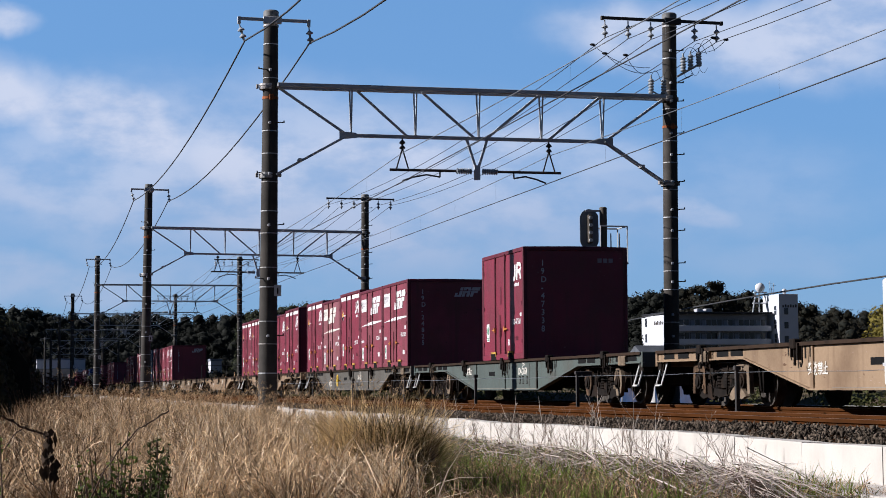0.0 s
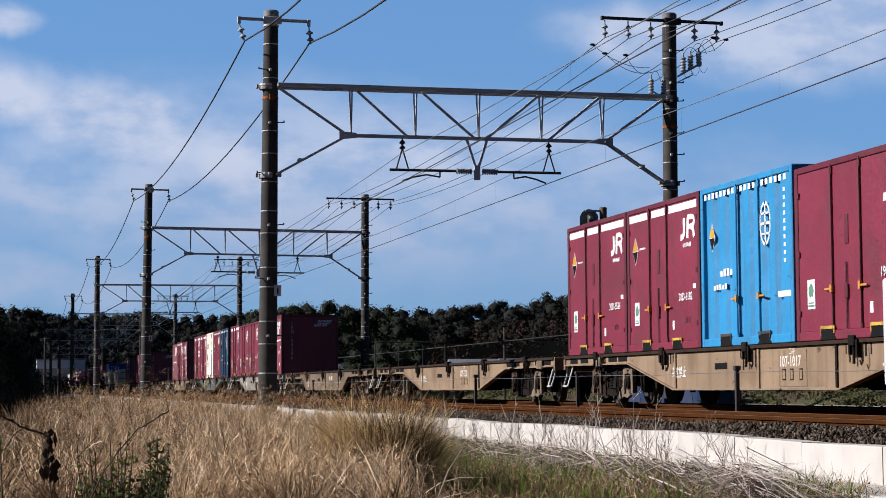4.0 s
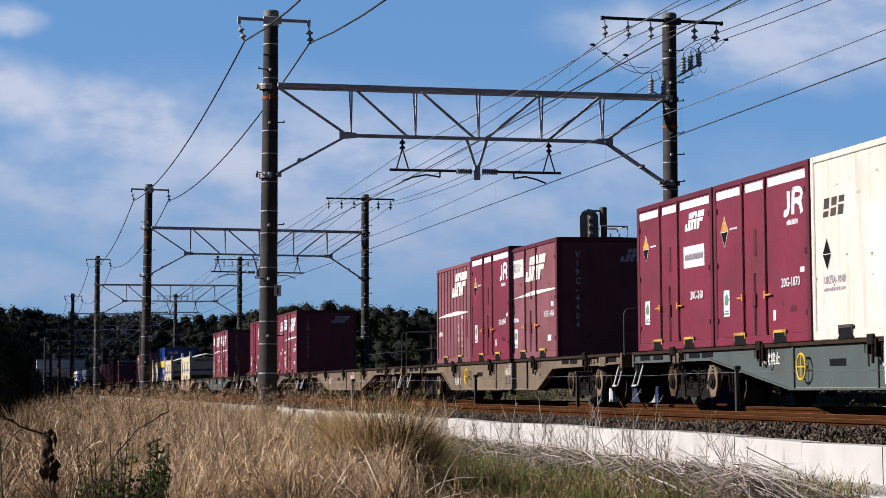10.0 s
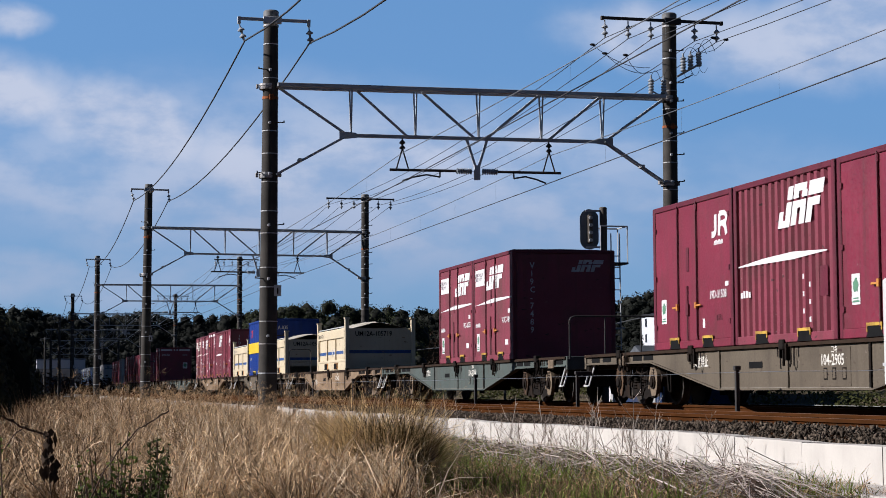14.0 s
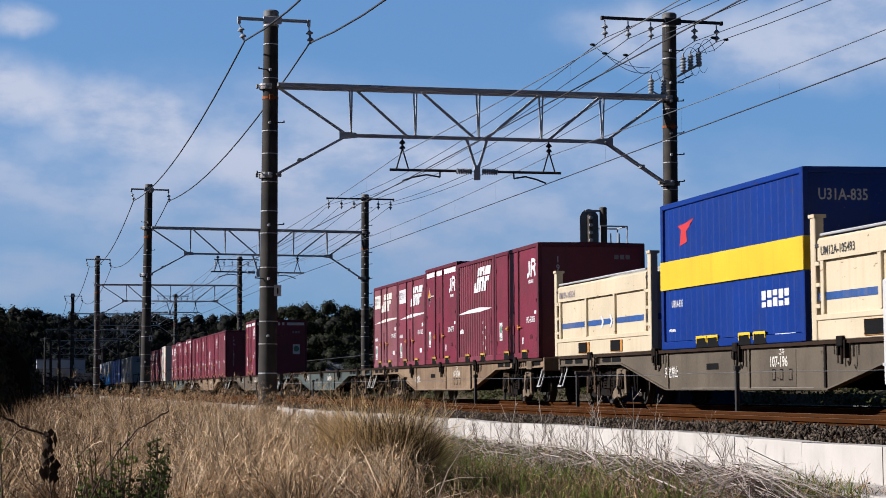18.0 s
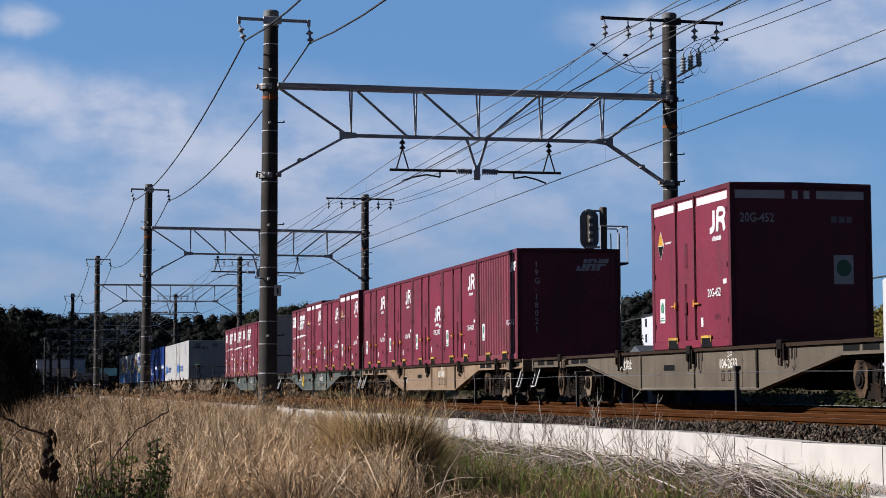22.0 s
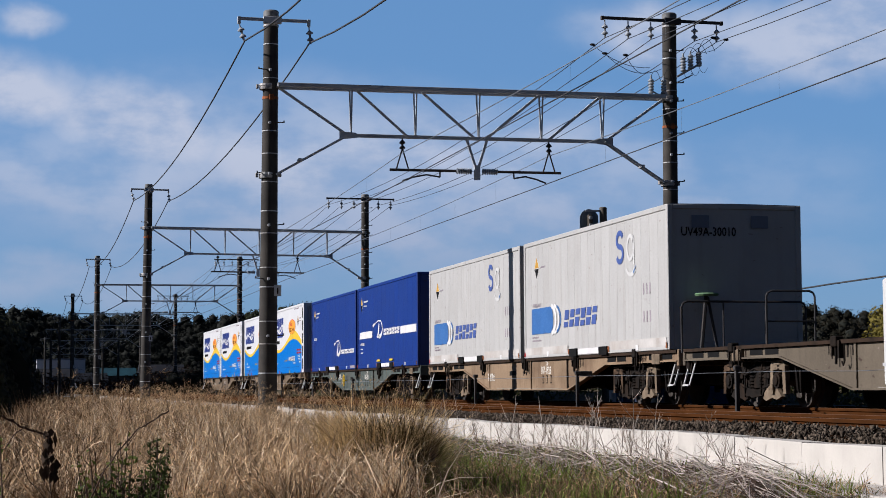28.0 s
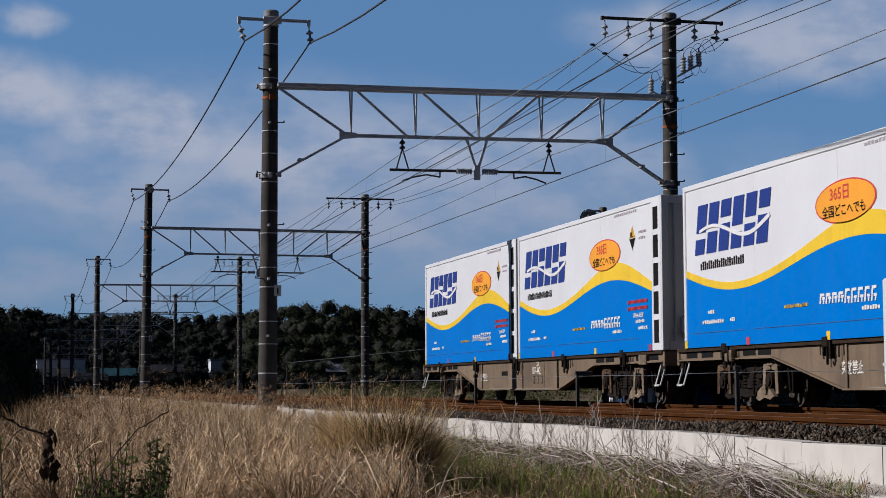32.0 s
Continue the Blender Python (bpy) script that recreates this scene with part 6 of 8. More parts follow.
class Panel:
    """Marks on one container: s runs from the rear along the near side, z up; e runs over the front end from the near corner."""

    def __init__(self, root, L, W, H, inset=0.02, einset=0.02):
        self.root, self.L, self.W, self.H, self.i, self.e = root, L, W, H, inset, einset

    def side(self, name, polys, material, label="", lift=0.0, thick=0.004, parent=None):
        sh = Shape()
        x = -self.W / 2 + self.i - lift
        for p in polys:
            sh.prism([(self.L - a, z) for a, z in p], 0, x - thick, x - 0.0005)
        return part(name, sh, material, parent or self.root, label)

    def end(self, name, polys, material, label="", lift=0.0, parent=None):
        sh = Shape()
        y = self.e - lift
        for p in polys:
            sh.prism([(a - self.W / 2, z) for a, z in p], 1, y - 0.004, y - 0.0005)
        return part(name, sh, material, parent or self.root, label)

    def say(self, text, size, s, z, material=None, wide=0.8, lift=0.006, spacing=1.0):
        return write(text, size, material or MARK, self.root, True, (self.L - s, z, -self.W / 2 + self.i - lift), wide, spacing)

    def say_end(self, text, size, a, z, material=None, wide=0.8, lift=0.006, spacing=1.0):
        return write(text, size, material or ENDMARK, self.root, False, (a - self.W / 2, z, self.e - lift), wide, spacing)

    def small_text(self, s, z, w, h, n, material=None, name="text_line"):
        step = w / n
        return self.side(name, [quad(s + i * step, s + (i + 0.72) * step, z, z + h * (1 if (i * 7) % 3 else 0.8)) for i in range(n)], material or MARK)

    def diamond(self, s, z, w, h, upper=None):
        d = self.side("warning_diamond", [[(s - w, z), (s, z - h), (s + w, z), (s, z + h)]], MARK, "black and yellow warning diamond")
        self.side("upper_half", [[(s - w * 0.88, z + 0.006), (s + w * 0.88, z + 0.006), (s, z + h * 0.9)]], upper or GOLD, "", 0.004, parent=d)
        self.side("lower_half", [[(s - w * 0.88, z - 0.006), (s, z - h * 0.9), (s + w * 0.88, z - 0.006)]], BLACKMARK, "", 0.004, parent=d)

    def emblem(self, s, z, w, h):
        """A faded label with a round leafy badge."""
        d = self.side("emblem_label", [quad(s, s + w, z, z + h)], MARK, "white label with a green round emblem")
        self.side("emblem", [[(s + w / 2 + w * 0.36 * math.cos(a) * (1 - 0.2 * (k % 2)), z + h * 0.62 + w * 0.44 * math.sin(a) * (1 - 0.15 * (k % 3))) for k, a in enumerate(np.linspace(0, 6.28, 14, endpoint=False))], quad(s + w * 0.1, s + w * 0.9, z + h * 0.08, z + h * 0.14), quad(s + w * 0.2, s + w * 0.8, z + h * 0.19, z + h * 0.23)], GREENMARK, "", 0.004, parent=d)


def shell(L, W, H, paint, trim, ribs=0, root=None, doors=True, roof=None, groove=(0.14, 0.58, 0.72)):
    """The steel box itself: core, corner posts, rails, end walls, roof, and its near side as door leaves or ribbed sheet."""
    x = W / 2
    part("core", Shape().box(-x + 0.085, x - 0.085, 0.04, L - 0.04, 0.06, H - 0.03), paint, root)
    for sx in (-1, 1):
        for y0 in (0.0, L - 0.1):
            part("corner_post", Shape().box(min(sx * x, sx * (x - 0.1)), max(sx * x, sx * (x - 0.1)), y0, y0 + 0.1, 0, H, 0.012), trim if doors else paint, root)
        part("top_rail", Shape().box(min(sx * x, sx * (x - 0.06)), max(sx * x, sx * (x - 0.06)), 0.1, L - 0.1, H - 0.09, H - 0.002, 0.01), trim if doors else paint, root)
        part("bottom_rail", Shape().box(min(sx * x, sx * (x - 0.06)), max(sx * x, sx * (x - 0.06)), 0.1, L - 0.1, 0.0, 0.13, 0.01), paint, root)
    for y0, y1 in ((0.02, 0.05), (L - 0.05, L - 0.02)):
        part("end_panel", Shape().box(-x + 0.1, x - 0.1, y0, y1, 0.0, H - 0.08, 0.006), paint, root)
    for y0 in (0.0, L - 0.08):
        part("end_rail", Shape().box(-x + 0.1, x - 0.1, y0, y0 + 0.08, H - 0.08, H - 0.002, 0.01), trim if doors else paint, root)
    part("roof", Shape().prism([(-x + 0.01, H - 0.02), (x - 0.01, H - 0.02), (x - 0.02, H + 0.005), (0, H + 0.02), (-x + 0.02, H + 0.005)], 1, 0.01, L - 0.01), roof or trim, root)
    if ribs:
        step = (L - 0.2) / ribs
        for sx in (-1, 1):
            prof = []
            for i in range(ribs):
                y = 0.1 + step * i
                prof += [(sx * (x - 0.072), y), (sx * (x - 0.02), y + step * groove[0]), (sx * (x - 0.02), y + step * groove[1]), (sx * (x - 0.072), y + step * groove[2])]
            prof += [(sx * (x - 0.072), L - 0.1), (sx * (x - 0.10), L - 0.1), (sx * (x - 0.10), 0.1)]
            part("ribbed_sheet", Shape().prism(prof, 2, 0.13, H - 0.09), paint, root)


def fork_pockets(p, centres, root, w=0.42, rim=None):
    for c in centres:
        k = p.side("fork_pocket", [[(c - w * 0.66, 0.004), (c + w * 0.66, 0.004), (c + w * 0.54, 0.05), (c + w * 0.5, 0.155), (c - w * 0.5, 0.155), (c - w * 0.54, 0.05)]], BLACKMARK, "dark fork pocket under a yellow lip", 0.021, 0.006)
        p.side("lip", [quad(c - w * 0.57, c + w * 0.57, 0.152, 0.195), quad(c - w * 0.56, c - w * 0.5, 0.07, 0.152), quad(c + w * 0.5, c + w * 0.56, 0.09, 0.152)], rim or WORNYELLOW, "", 0.022, 0.014, parent=k)


def hinges(p, ss, root):
    for s in ss:
        for f in (0.16, 0.5, 0.84):
            p.side("hinge", [quad(s - 0.03, s + 0.03, p.H * f - 0.04, p.H * f + 0.04)], TRIMRED, "", 0.012, 0.014)


def lock_rods(p, ss, paint, orange=True):
    x = -p.W / 2 + p.i
    for s, d in zip(ss, (-1, 1)):
        y = p.L - s
        r = part("lock_rod", Shape().rod((x - 0.022, y, 0.14), (x - 0.022, y, p.H - 0.06), 0.017, 6).box(x - 0.03, x, y - 0.035, y + 0.035, 0.14, 0.2).box(x - 0.03, x, y - 0.035, y + 0.035, p.H - 0.2, p.H - 0.1), paint, p.root)
        part("handle", Shape().box(x - 0.05, x - 0.03, y - 0.02 - (0.20 if d > 0 else 0.0), y + 0.02 + (0.20 if d < 0 else 0), p.H * 0.275, p.H * 0.275 + 0.032, 0.006).box(x - 0.055, x - 0.02, y - 0.03, y + 0.03, p.H * 0.262, p.H * 0.305), ORANGE if orange else STEEL, r, "orange handle")


def box12(kind, paint):
    """A 12 ft railway container; its four looks differ in height, sheet and marks."""
    tall = kind in ("tallplain", "tallsmall", "ribplain", "sky", "navy", "cream", "cream2")
    L, W, H = 3.715, 2.45, 2.60 if tall else 2.50
    root = thing("freight_container", LABELS[kind], "container", "freight containers")
    ribbed = kind in ("rib", "ribsmall", "ribplain", "sky", "navy")
    pale = kind in ("cream", "cream2")
    old = paint is OLDMAROON
    white = OLDMARK if old else MARK
    trim = {"sky": SKYBLUE, "navy": NAVY, "cream": CREAMWHITE, "cream2": CREAMWHITE}.get(kind, TRIMRED)
    if kind == "rib" and old:
        shell(L, W, H, paint, paint, 10, root, groove=(0.06, 0.80, 0.88))
    else:
        shell(L, W, H, paint, trim, 0 if not ribbed else (15 if kind in ("rib", "ribsmall", "ribplain") else 7), root)
    p = Panel(root, L, W, H)
    if kind in ("plain", "lowmark", "striped", "tallplain", "tallsmall", "cream2"):
        a, b = 0.335 * L, 0.575 * L
        for n_, s0, s1 in (("side_panel", 0.1, a - 0.02), ("door", a + 0.02, b - 0.02), ("door", b + 0.02, L - 0.1)):
            x = -W / 2 + 0.02
            part(n_, Shape().box(x, x + 0.03, L - s1, L - s0, 0.13, H - 0.09, 0.006), paint, root)
        part("far_panel", Shape().box(W / 2 - 0.05, W / 2 - 0.02, 0.1, L - 0.1, 0.13, H - 0.09, 0.006), paint, root)
        lock_rods(p, (a, b), TRIMRED if not pale else STEEL)
        mid = 0.5 * (a + b)
        part("door_gear", Shape().rod((-W / 2 - 0.004, L - mid, 0.14), (-W / 2 - 0.004, L - mid, H * 0.42), 0.014, 5).box(-W / 2 - 0.02, -W / 2 + 0.02, L - mid - 0.05, L - mid + 0.05, H * 0.22, H * 0.30, 0.01), TRIMRED if not pale else STEEL, root)
        hinges(p, (0.13, L - 0.13), root)
        p.side("vent", [quad(0.44 * L, 0.47 * L, H * 0.52, H * 0.68)], TRIMRED if not pale else DARKSTEEL, "", 0.006)
    elif kind == "cream":
        part("side_panel", Shape().box(-W / 2 + 0.02, -W / 2 + 0.05, 0.1, L - 0.1, 0.13, H - 0.09, 0.006), paint, root)
    if kind in ("sky", "navy"):
        lock_rods(p, (0.42 * L, 0.66 * L), trim)
    fork_pockets(p, (0.29 * L, 0.71 * L), root, 0.40, DARKSTEEL if pale or kind in ("sky", "navy") else WORNYELLOW)
    # marks
    if kind in ("plain", "lowmark", "tallplain"):
        two_stroke(p, 0.735 * L, H * (0.715 if kind != "lowmark" else 0.46), 0.80, 0.38)
        p.small_text(0.785 * L, H * (0.66 if kind != "lowmark" else 0.405), 0.40, 0.075, 9)
        p.emblem(0.10 * L, H * 0.18, 0.25, 0.42)
        p.side("square_label", [quad(0.905 * L, 0.945 * L, H * 0.385, H * 0.415)], MARK)
        p.side("square_label", [quad(0.635 * L, 0.66 * L, H * 0.13, H * 0.19)], MARK)
        p.small_text(0.80 * L, H * 0.17, 0.26, 0.10, 4, TRIMRED)
    if kind == "tallsmall":
        p.side("emblem_mark", squares(THREE_STROKE, 0.66 * L, H * 0.76, 0.80, 0.30, 0.10), MARK, "small slanted white emblem")
        p.side("white_label", [quad(0.64 * L, 0.90 * L, H * 0.52, H * 0.66)], MARK, "white label with grey slogan")
        p.small_text(0.66 * L, H * 0.57, 0.85, 0.10, 18, FAINT).location.x -= 0.006
        p.emblem(0.10 * L, H * 0.18, 0.25, 0.42)
    if kind in ("tallplain", "tallsmall"):
        p.side("white_strip", [quad(0.035 * L, 0.30 * L, H * 0.905, H * 0.955), quad(0.36 * L, 0.55 * L, H * 0.905, H * 0.955), quad(0.60 * L, 0.965 * L, H * 0.905, H * 0.955)], MARK, "broken white strip under the roof")
        p.diamond(0.12 * L, H * 0.70, 0.16, 0.25)
        p.small_text(0.18 * L, H * 0.705, 0.32, 0.035, 8)
    if kind == "striped":
        p.side("white_label", [quad(0.05 * L, 0.29 * L, H * 0.73, H * 0.89)], white, "white label with grey slogan")
        p.side("white_stripe", [[(0.03 * L, H * 0.543), (0.52 * L, H * 0.548), (0.96 * L, H * 0.568), (0.96 * L, H * 0.582), (0.50 * L, H * 0.588)]], white, "long tapering white stripe", 0.006)
        p.say("環境にやさしい\n鉄道コンテナ", 0.078, 0.06 * L, H * 0.825, FAINT, 0.92, 0.008, 1.0)
        p.small_text(0.05 * L, H * 0.33, 0.46, 0.10, 10)
        p.emblem(0.08 * L, H * 0.10, 0.25, 0.42)
        p.side("square_label", [quad(0.87 * L, 0.92 * L, H * 0.43, H * 0.47)], MARK)
        p.side("square_label", [quad(0.80 * L, 0.87 * L, H * 0.14, H * 0.19)], MARK)
    if kind == "ribsmall":
        p.side("emblem_mark", squares(THREE_STROKE, 0.82 * L, H * 0.80, 0.50, 0.22, 0.10), MARK, "small slanted white emblem")
        p.emblem(0.12 * L, H * 0.20, 0.24, 0.40)
    if kind == "rib":
        p.side("emblem_mark", squares(THREE_STROKE, 0.46 * L, H * 0.675, 1.40, 0.60, 0.14), white, "slanted white emblem of three strokes")
        p.side("white_stripe", [[(0.04 * L, H * 0.483), (0.30 * L, H * 0.483), (0.60 * L, H * 0.482), (0.92 * L, H * 0.500), (0.92 * L, H * 0.507), (0.60 * L, H * 0.527), (0.30 * L, H * 0.515), (0.04 * L, H * 0.49)]], white, "long tapering white stripe")
        p.small_text(0.06 * L, H * 0.29, 0.42, 0.11, 4, white)
        if old:
            p.say("1\n9\nG", 0.13, 0.645 * L, H * 0.35, white, 0.9, 0.006, 0.95)
            p.say("1\n6\n0\n4\n2", 0.13, 0.745 * L, H * 0.35, white, 0.9, 0.006, 0.95)
            p.side("square_label", [quad(0.74 * L, 0.775 * L, H * 0.44, H * 0.475)], MARK)
        else:
            for j in range(6):
                p.small_text(0.69 * L + 0.22 * (j % 2), H * (0.36 - 0.05 * j), 0.07, 0.09, 1)
        p.side("square_frame", [quad(0.85 * L, 0.92 * L, H * 0.25, H * 0.42)], TRIMRED)
    if kind == "ribplain":
        two_stroke(p, 0.67 * L, H * 0.715, 0.70, 0.38)
        p.diamond(0.15 * L, H * 0.66, 0.16, 0.25)
        for j in range(6):
            p.small_text(0.70 * L, H * (0.35 - 0.045 * j), 0.14, 0.08, 1)
    if ribbed and tall:
        p.side("hatched_strip", [quad(0.04 * L + 0.17 * i, 0.04 * L + 0.17 * i + 0.10, H * 0.925, H * 0.96) for i in range(20)], MARK, "broken white hatching under the roof")
    if kind in ("sky", "navy"):
        cx, cz, rr = 0.72 * L, H * 0.70, 0.34
        ring = [[(cx + r * 0.62 * math.cos(a), cz + r * math.sin(a)) for a, r in ((a0, rr), (a0 + 0.27, rr), (a0 + 0.27, rr - 0.05), (a0, rr - 0.05))] for a0 in np.linspace(0, 6.02, 24)]
        ring += [quad(cx - 0.02, cx + 0.02, cz - rr, cz + rr), quad(cx - 0.2, cx + 0.2, cz - 0.02, cz + 0.02), quad(cx - 0.17, cx + 0.17, cz + 0.14, cz + 0.17), quad(cx - 0.17, cx + 0.17, cz - 0.17, cz - 0.14)]
        p.side("globe_emblem", ring, MARK, "white ringed globe emblem")
        p.diamond(0.13 * L, H * 0.68, 0.13, 0.24)
        p.small_text(0.22 * L, H * 0.43, 0.55, 0.12, 4)
        p.small_text(0.14 * L, H * 0.35, 0.6, 0.09, 5)
        p.side("white_label", [quad(0.84 * L, 0.97 * L, H * 0.26, H * 0.295)], MARK)
        for j in range(10):
            p.small_text(0.905 * L, H * (0.86 - 0.045 * j), 0.10, 0.075, 1)
    if kind == "cream":
        p.side("blue_band", [quad(0.665 * L, 0.765 * L, H * 0.07, H * 0.62), quad(0.665 * L, 0.765 * L, H * 0.88, H * 0.985)], DUSTBLUE, "vertical blue band")
        p.emblem(0.67 * L, H * 0.66, 0.34, 0.44)
        p.diamond(0.13 * L, H * 0.46, 0.15, 0.24, BLACKMARK)
        p.side("wordmark", squares(plain_bars(3, 0.3), 0.09 * L, H * 0.66, 0.72, 0.26, 0.08), DARKSTEEL, "dark wordmark in plain shapes")
        p.small_text(0.10 * L, H * 0.26, 0.7, 0.05, 12, FAINT)
        p.small_text(0.68 * L, H * 0.53, 0.3, 0.14, 3, MARK).location.x -= 0.006
    if kind == "cream2":
        p.side("faded_strip", [quad(0.70 * L, 0.83 * L, H * 0.1, H * 0.72)], mat("faded_pink_strip", (0.62, 0.30, 0.26), 0.6, 0, 0.1, 2, 30, 0.02), "faded pink strip")
        p.diamond(0.12 * L, H * 0.55, 0.15, 0.24, BLACKMARK)
        p.side("round_mark", [[(0.76 * L + 0.13 * math.cos(a), H * 0.85 + 0.13 * math.sin(a)) for a in np.linspace(0, 6.28, 12, endpoint=False)]], YELLOW)
        p.small_text(0.08 * L, H * 0.78, 0.7, 0.2, 3, FAINT)
    return root, p


def end_emblem(p):
    p.end("emblem_mark", squares(THREE_STROKE, 1.40, p.H * 0.80, 0.66, 0.28, 0.14), ENDMARK, "slanted grey emblem of three strokes")


def skip20():
    """A 20 ft open-top box with tall corner posts and a sheeted load."""
    L, W, H = 6.058, 2.45, 1.42
    root = thing("open_top_container", LABELS["um"], "container", "freight containers")
    x = W / 2
    part("floor_frame", Shape().box(-x + 0.02, x - 0.02, 0.05, L - 0.05, 0.0, 0.32, 0.01), CREAM, root)
    for s in (-1, 1):
        part("side_wall", Shape().box(min(s * (x - 0.10), s * (x - 0.05)), max(s * (x - 0.10), s * (x - 0.05)), 0.24, L - 0.24, 0.3, H), CREAM, root)
        part("top_rail", Shape().prism([(s * (x - 0.13), H - 0.30), (s * x, H - 0.30), (s * x, H - 0.02), (s * (x - 0.03), H + 0.02), (s * (x - 0.13), H + 0.02)], 1, 0.24, L - 0.24), CREAM, root)
        part("ledge", Shape().box(min(s * (x - 0.08), s * x), max(s * (x - 0.08), s * x), 0.1, L - 0.1, 0.28, 0.36, 0.008), CREAM, root)
        for i in range(4):
            y = 0.35 + (L - 0.7) * i / 3
            part("stanchion", Shape().box(min(s * (x - 0.06), s * (x - 0.004)), max(s * (x - 0.06), s * (x - 0.004)), y - 0.05, y + 0.05, 0.36, H - 0.30, 0.006), CREAM, root)
        for y in (0.0, L - 0.16):
            part("corner_post", Shape().box(min(s * (x - 0.14), s * (x + 0.003)), max(s * (x - 0.14), s * (x + 0.003)), y, y + 0.16, 0, 1.75, 0.012).box(min(s * (x - 0.17), s * (x + 0.02)), max(s * (x - 0.17), s * (x + 0.02)), y - 0.02, y + 0.18, 1.74, 1.79), CREAM, root)
    for y in (0.05, L - 0.10):
        part("end_wall", Shape().box(-x + 0.12, x - 0.12, y, y + 0.05, 0.0, H), CREAM, root)
    g = random.Random(3)
    n, m = 22, 8
    vs = [(-x + 0.1 + (W - 0.2) * j / m, 0.1 + (L - 0.2) * i / n, H - 0.02 + 0.30 * math.sin(math.pi * j / m) ** 1.6 * (0.75 + 0.25 * math.sin(math.pi * i / n)) + g.uniform(-0.025, 0.025)) for i in range(n + 1) for j in range(m + 1)]
    part("cover_sheet", Shape().add(vs, [(i * (m + 1) + j, i * (m + 1) + j + 1, (i + 1) * (m + 1) + j + 1, (i + 1) * (m + 1) + j) for i in range(n) for j in range(m)]), mat("dusty_canvas", (0.40, 0.37, 0.30), 0.9, 0, 0.25, 2, 20, 0.3, dirt=0.6, dirt_col=(0.12, 0.10, 0.07)), root, "dusty canvas sheet over the load")
    part("edge_pipe", Shape().path([(-x + 0.03, 0.3, H + 0.06), (-x + 0.03, 2.0, H + 0.065), (-x + 0.03, 4.1, H + 0.06), (-x + 0.03, L - 0.3, H + 0.065)], 0.02, 6), STEEL, root, "steel pipe along the top edge")
    for y in (0.20, L - 0.22):
        for z0 in (0.45, 0.75, 1.05, 1.3):
            part("hinge", Shape().box(-x - 0.004, -x + 0.07, y - 0.07, y + 0.07, z0, z0 + 0.06, 0.008), DARKSTEEL if z0 > 1.2 else CREAM, root)
    p = Panel(root, L, W, H, 0.05, 0.05)
    p.side("blue_band", [quad(0.12, L - 0.12, 0.56, 0.67)], DUSTBLUE, "blue band along the side")
    p.end("blue_band", [quad(0.15, W - 0.15, 0.56, 0.67)], DUSTBLUE, "blue band along the side")
    p.side("chevron_mark", [[(3.0, 0.50), (3.10, 0.50), (3.2, 0.62), (3.10, 0.74), (3.0, 0.74), (3.1, 0.62)], [(3.55, 0.50), (3.65, 0.50), (3.75, 0.62), (3.65, 0.74), (3.55, 0.74), (3.65, 0.62)]], MARK, "white chevrons on the band", 0.006)
    p.side("emblem_label", [quad(5.62, 5.72, 0.74, 1.05)], DUSTBLUE)
    for c in (2.0, 4.05):
        k = p.side("fork_pocket", [quad(c - 0.35, c + 0.35, 0.03, 0.25)], ORANGE, "dark fork pocket with orange edge", 0.034, 0.012)
        p.side("opening", [quad(c - 0.33, c + 0.24, 0.04, 0.245)], BLACKMARK, "", 0.038, 0.014, parent=k)
    return root, p


def box20():
    L, W, H = 6.058, 2.45, 2.52
    root = thing("freight_container", LABELS["blueyellow"], "container", "freight containers")
    shell(L, W, H, BLUEBOX, BLUEBOX, 0, root, False)
    prof = []
    for i in range(22):
        y = 0.12 + (L - 0.24) * i / 22
        prof += [(-W / 2 + 0.028, y), (-W / 2 + 0.02, y + 0.03), (-W / 2 + 0.02, y + 0.18), (-W / 2 + 0.028, y + 0.21)]
    prof += [(-W / 2 + 0.10, L - 0.12), (-W / 2 + 0.10, 0.12)]
    part("ribbed_sheet", Shape().prism(prof, 2, 0.14, H - 0.1), BLUEBOX, root)
    p = Panel(root, L, W, H)
    p.side("yellow_band", [quad(0.0, L, 1.03, 1.52)], YELLOW, "broad yellow band", 0.024)
    p.end("yellow_band", [quad(0.0, W, 1.03, 1.52)], YELLOW, "", 0.022)
    p.side("red_emblem", [[(0.93, 1.75), (1.28, 1.80), (1.25, 1.98), (1.62, 2.18), (1.2, 2.12), (0.83, 2.10), (1.0, 2.02)]], REDMARK, "red bird-like emblem")
    p.side("wordmark", squares(plain_bars(5), 4.43, 0.55, 1.08, 0.25), MARK, "white wordmark in plain shapes")
    p.small_text(0.35, 0.30, 0.35, 0.05, 7)
    fork_pockets(p, (1.95, 2.45, 3.8, 4.4), root, 0.42, YELLOW)
    p.side("white_label", [quad(4.95, 5.7, 0.05, 0.14)], MARK)
    p.say("U31A-835", 0.12, 0.5, 0.72)
    p.say_end("U31A-835", 0.17, 0.25, 2.05)
    return root, p


GOLD = mat("old_gold_paint", (0.43, 0.235, 0.014), 0.5, 0, 0.15, 4, 30, 0.02, streak=0.3)
OVAL = mat("orange_yellow_oval", (0.62, 0.26, 0.012), 0.45, 0, 0.05, 2, 30, 0.02)
FADEDNAVY = mat("faded_navy_lettering", (0.045, 0.075, 0.23), 0.5, 0, 0.15, 3, 40, 0.02)
OFFWHITE = mat("faded_white_emblem", (0.455, 0.45, 0.43), 0.5, 0, 0.06, 3, 60, 0.03)


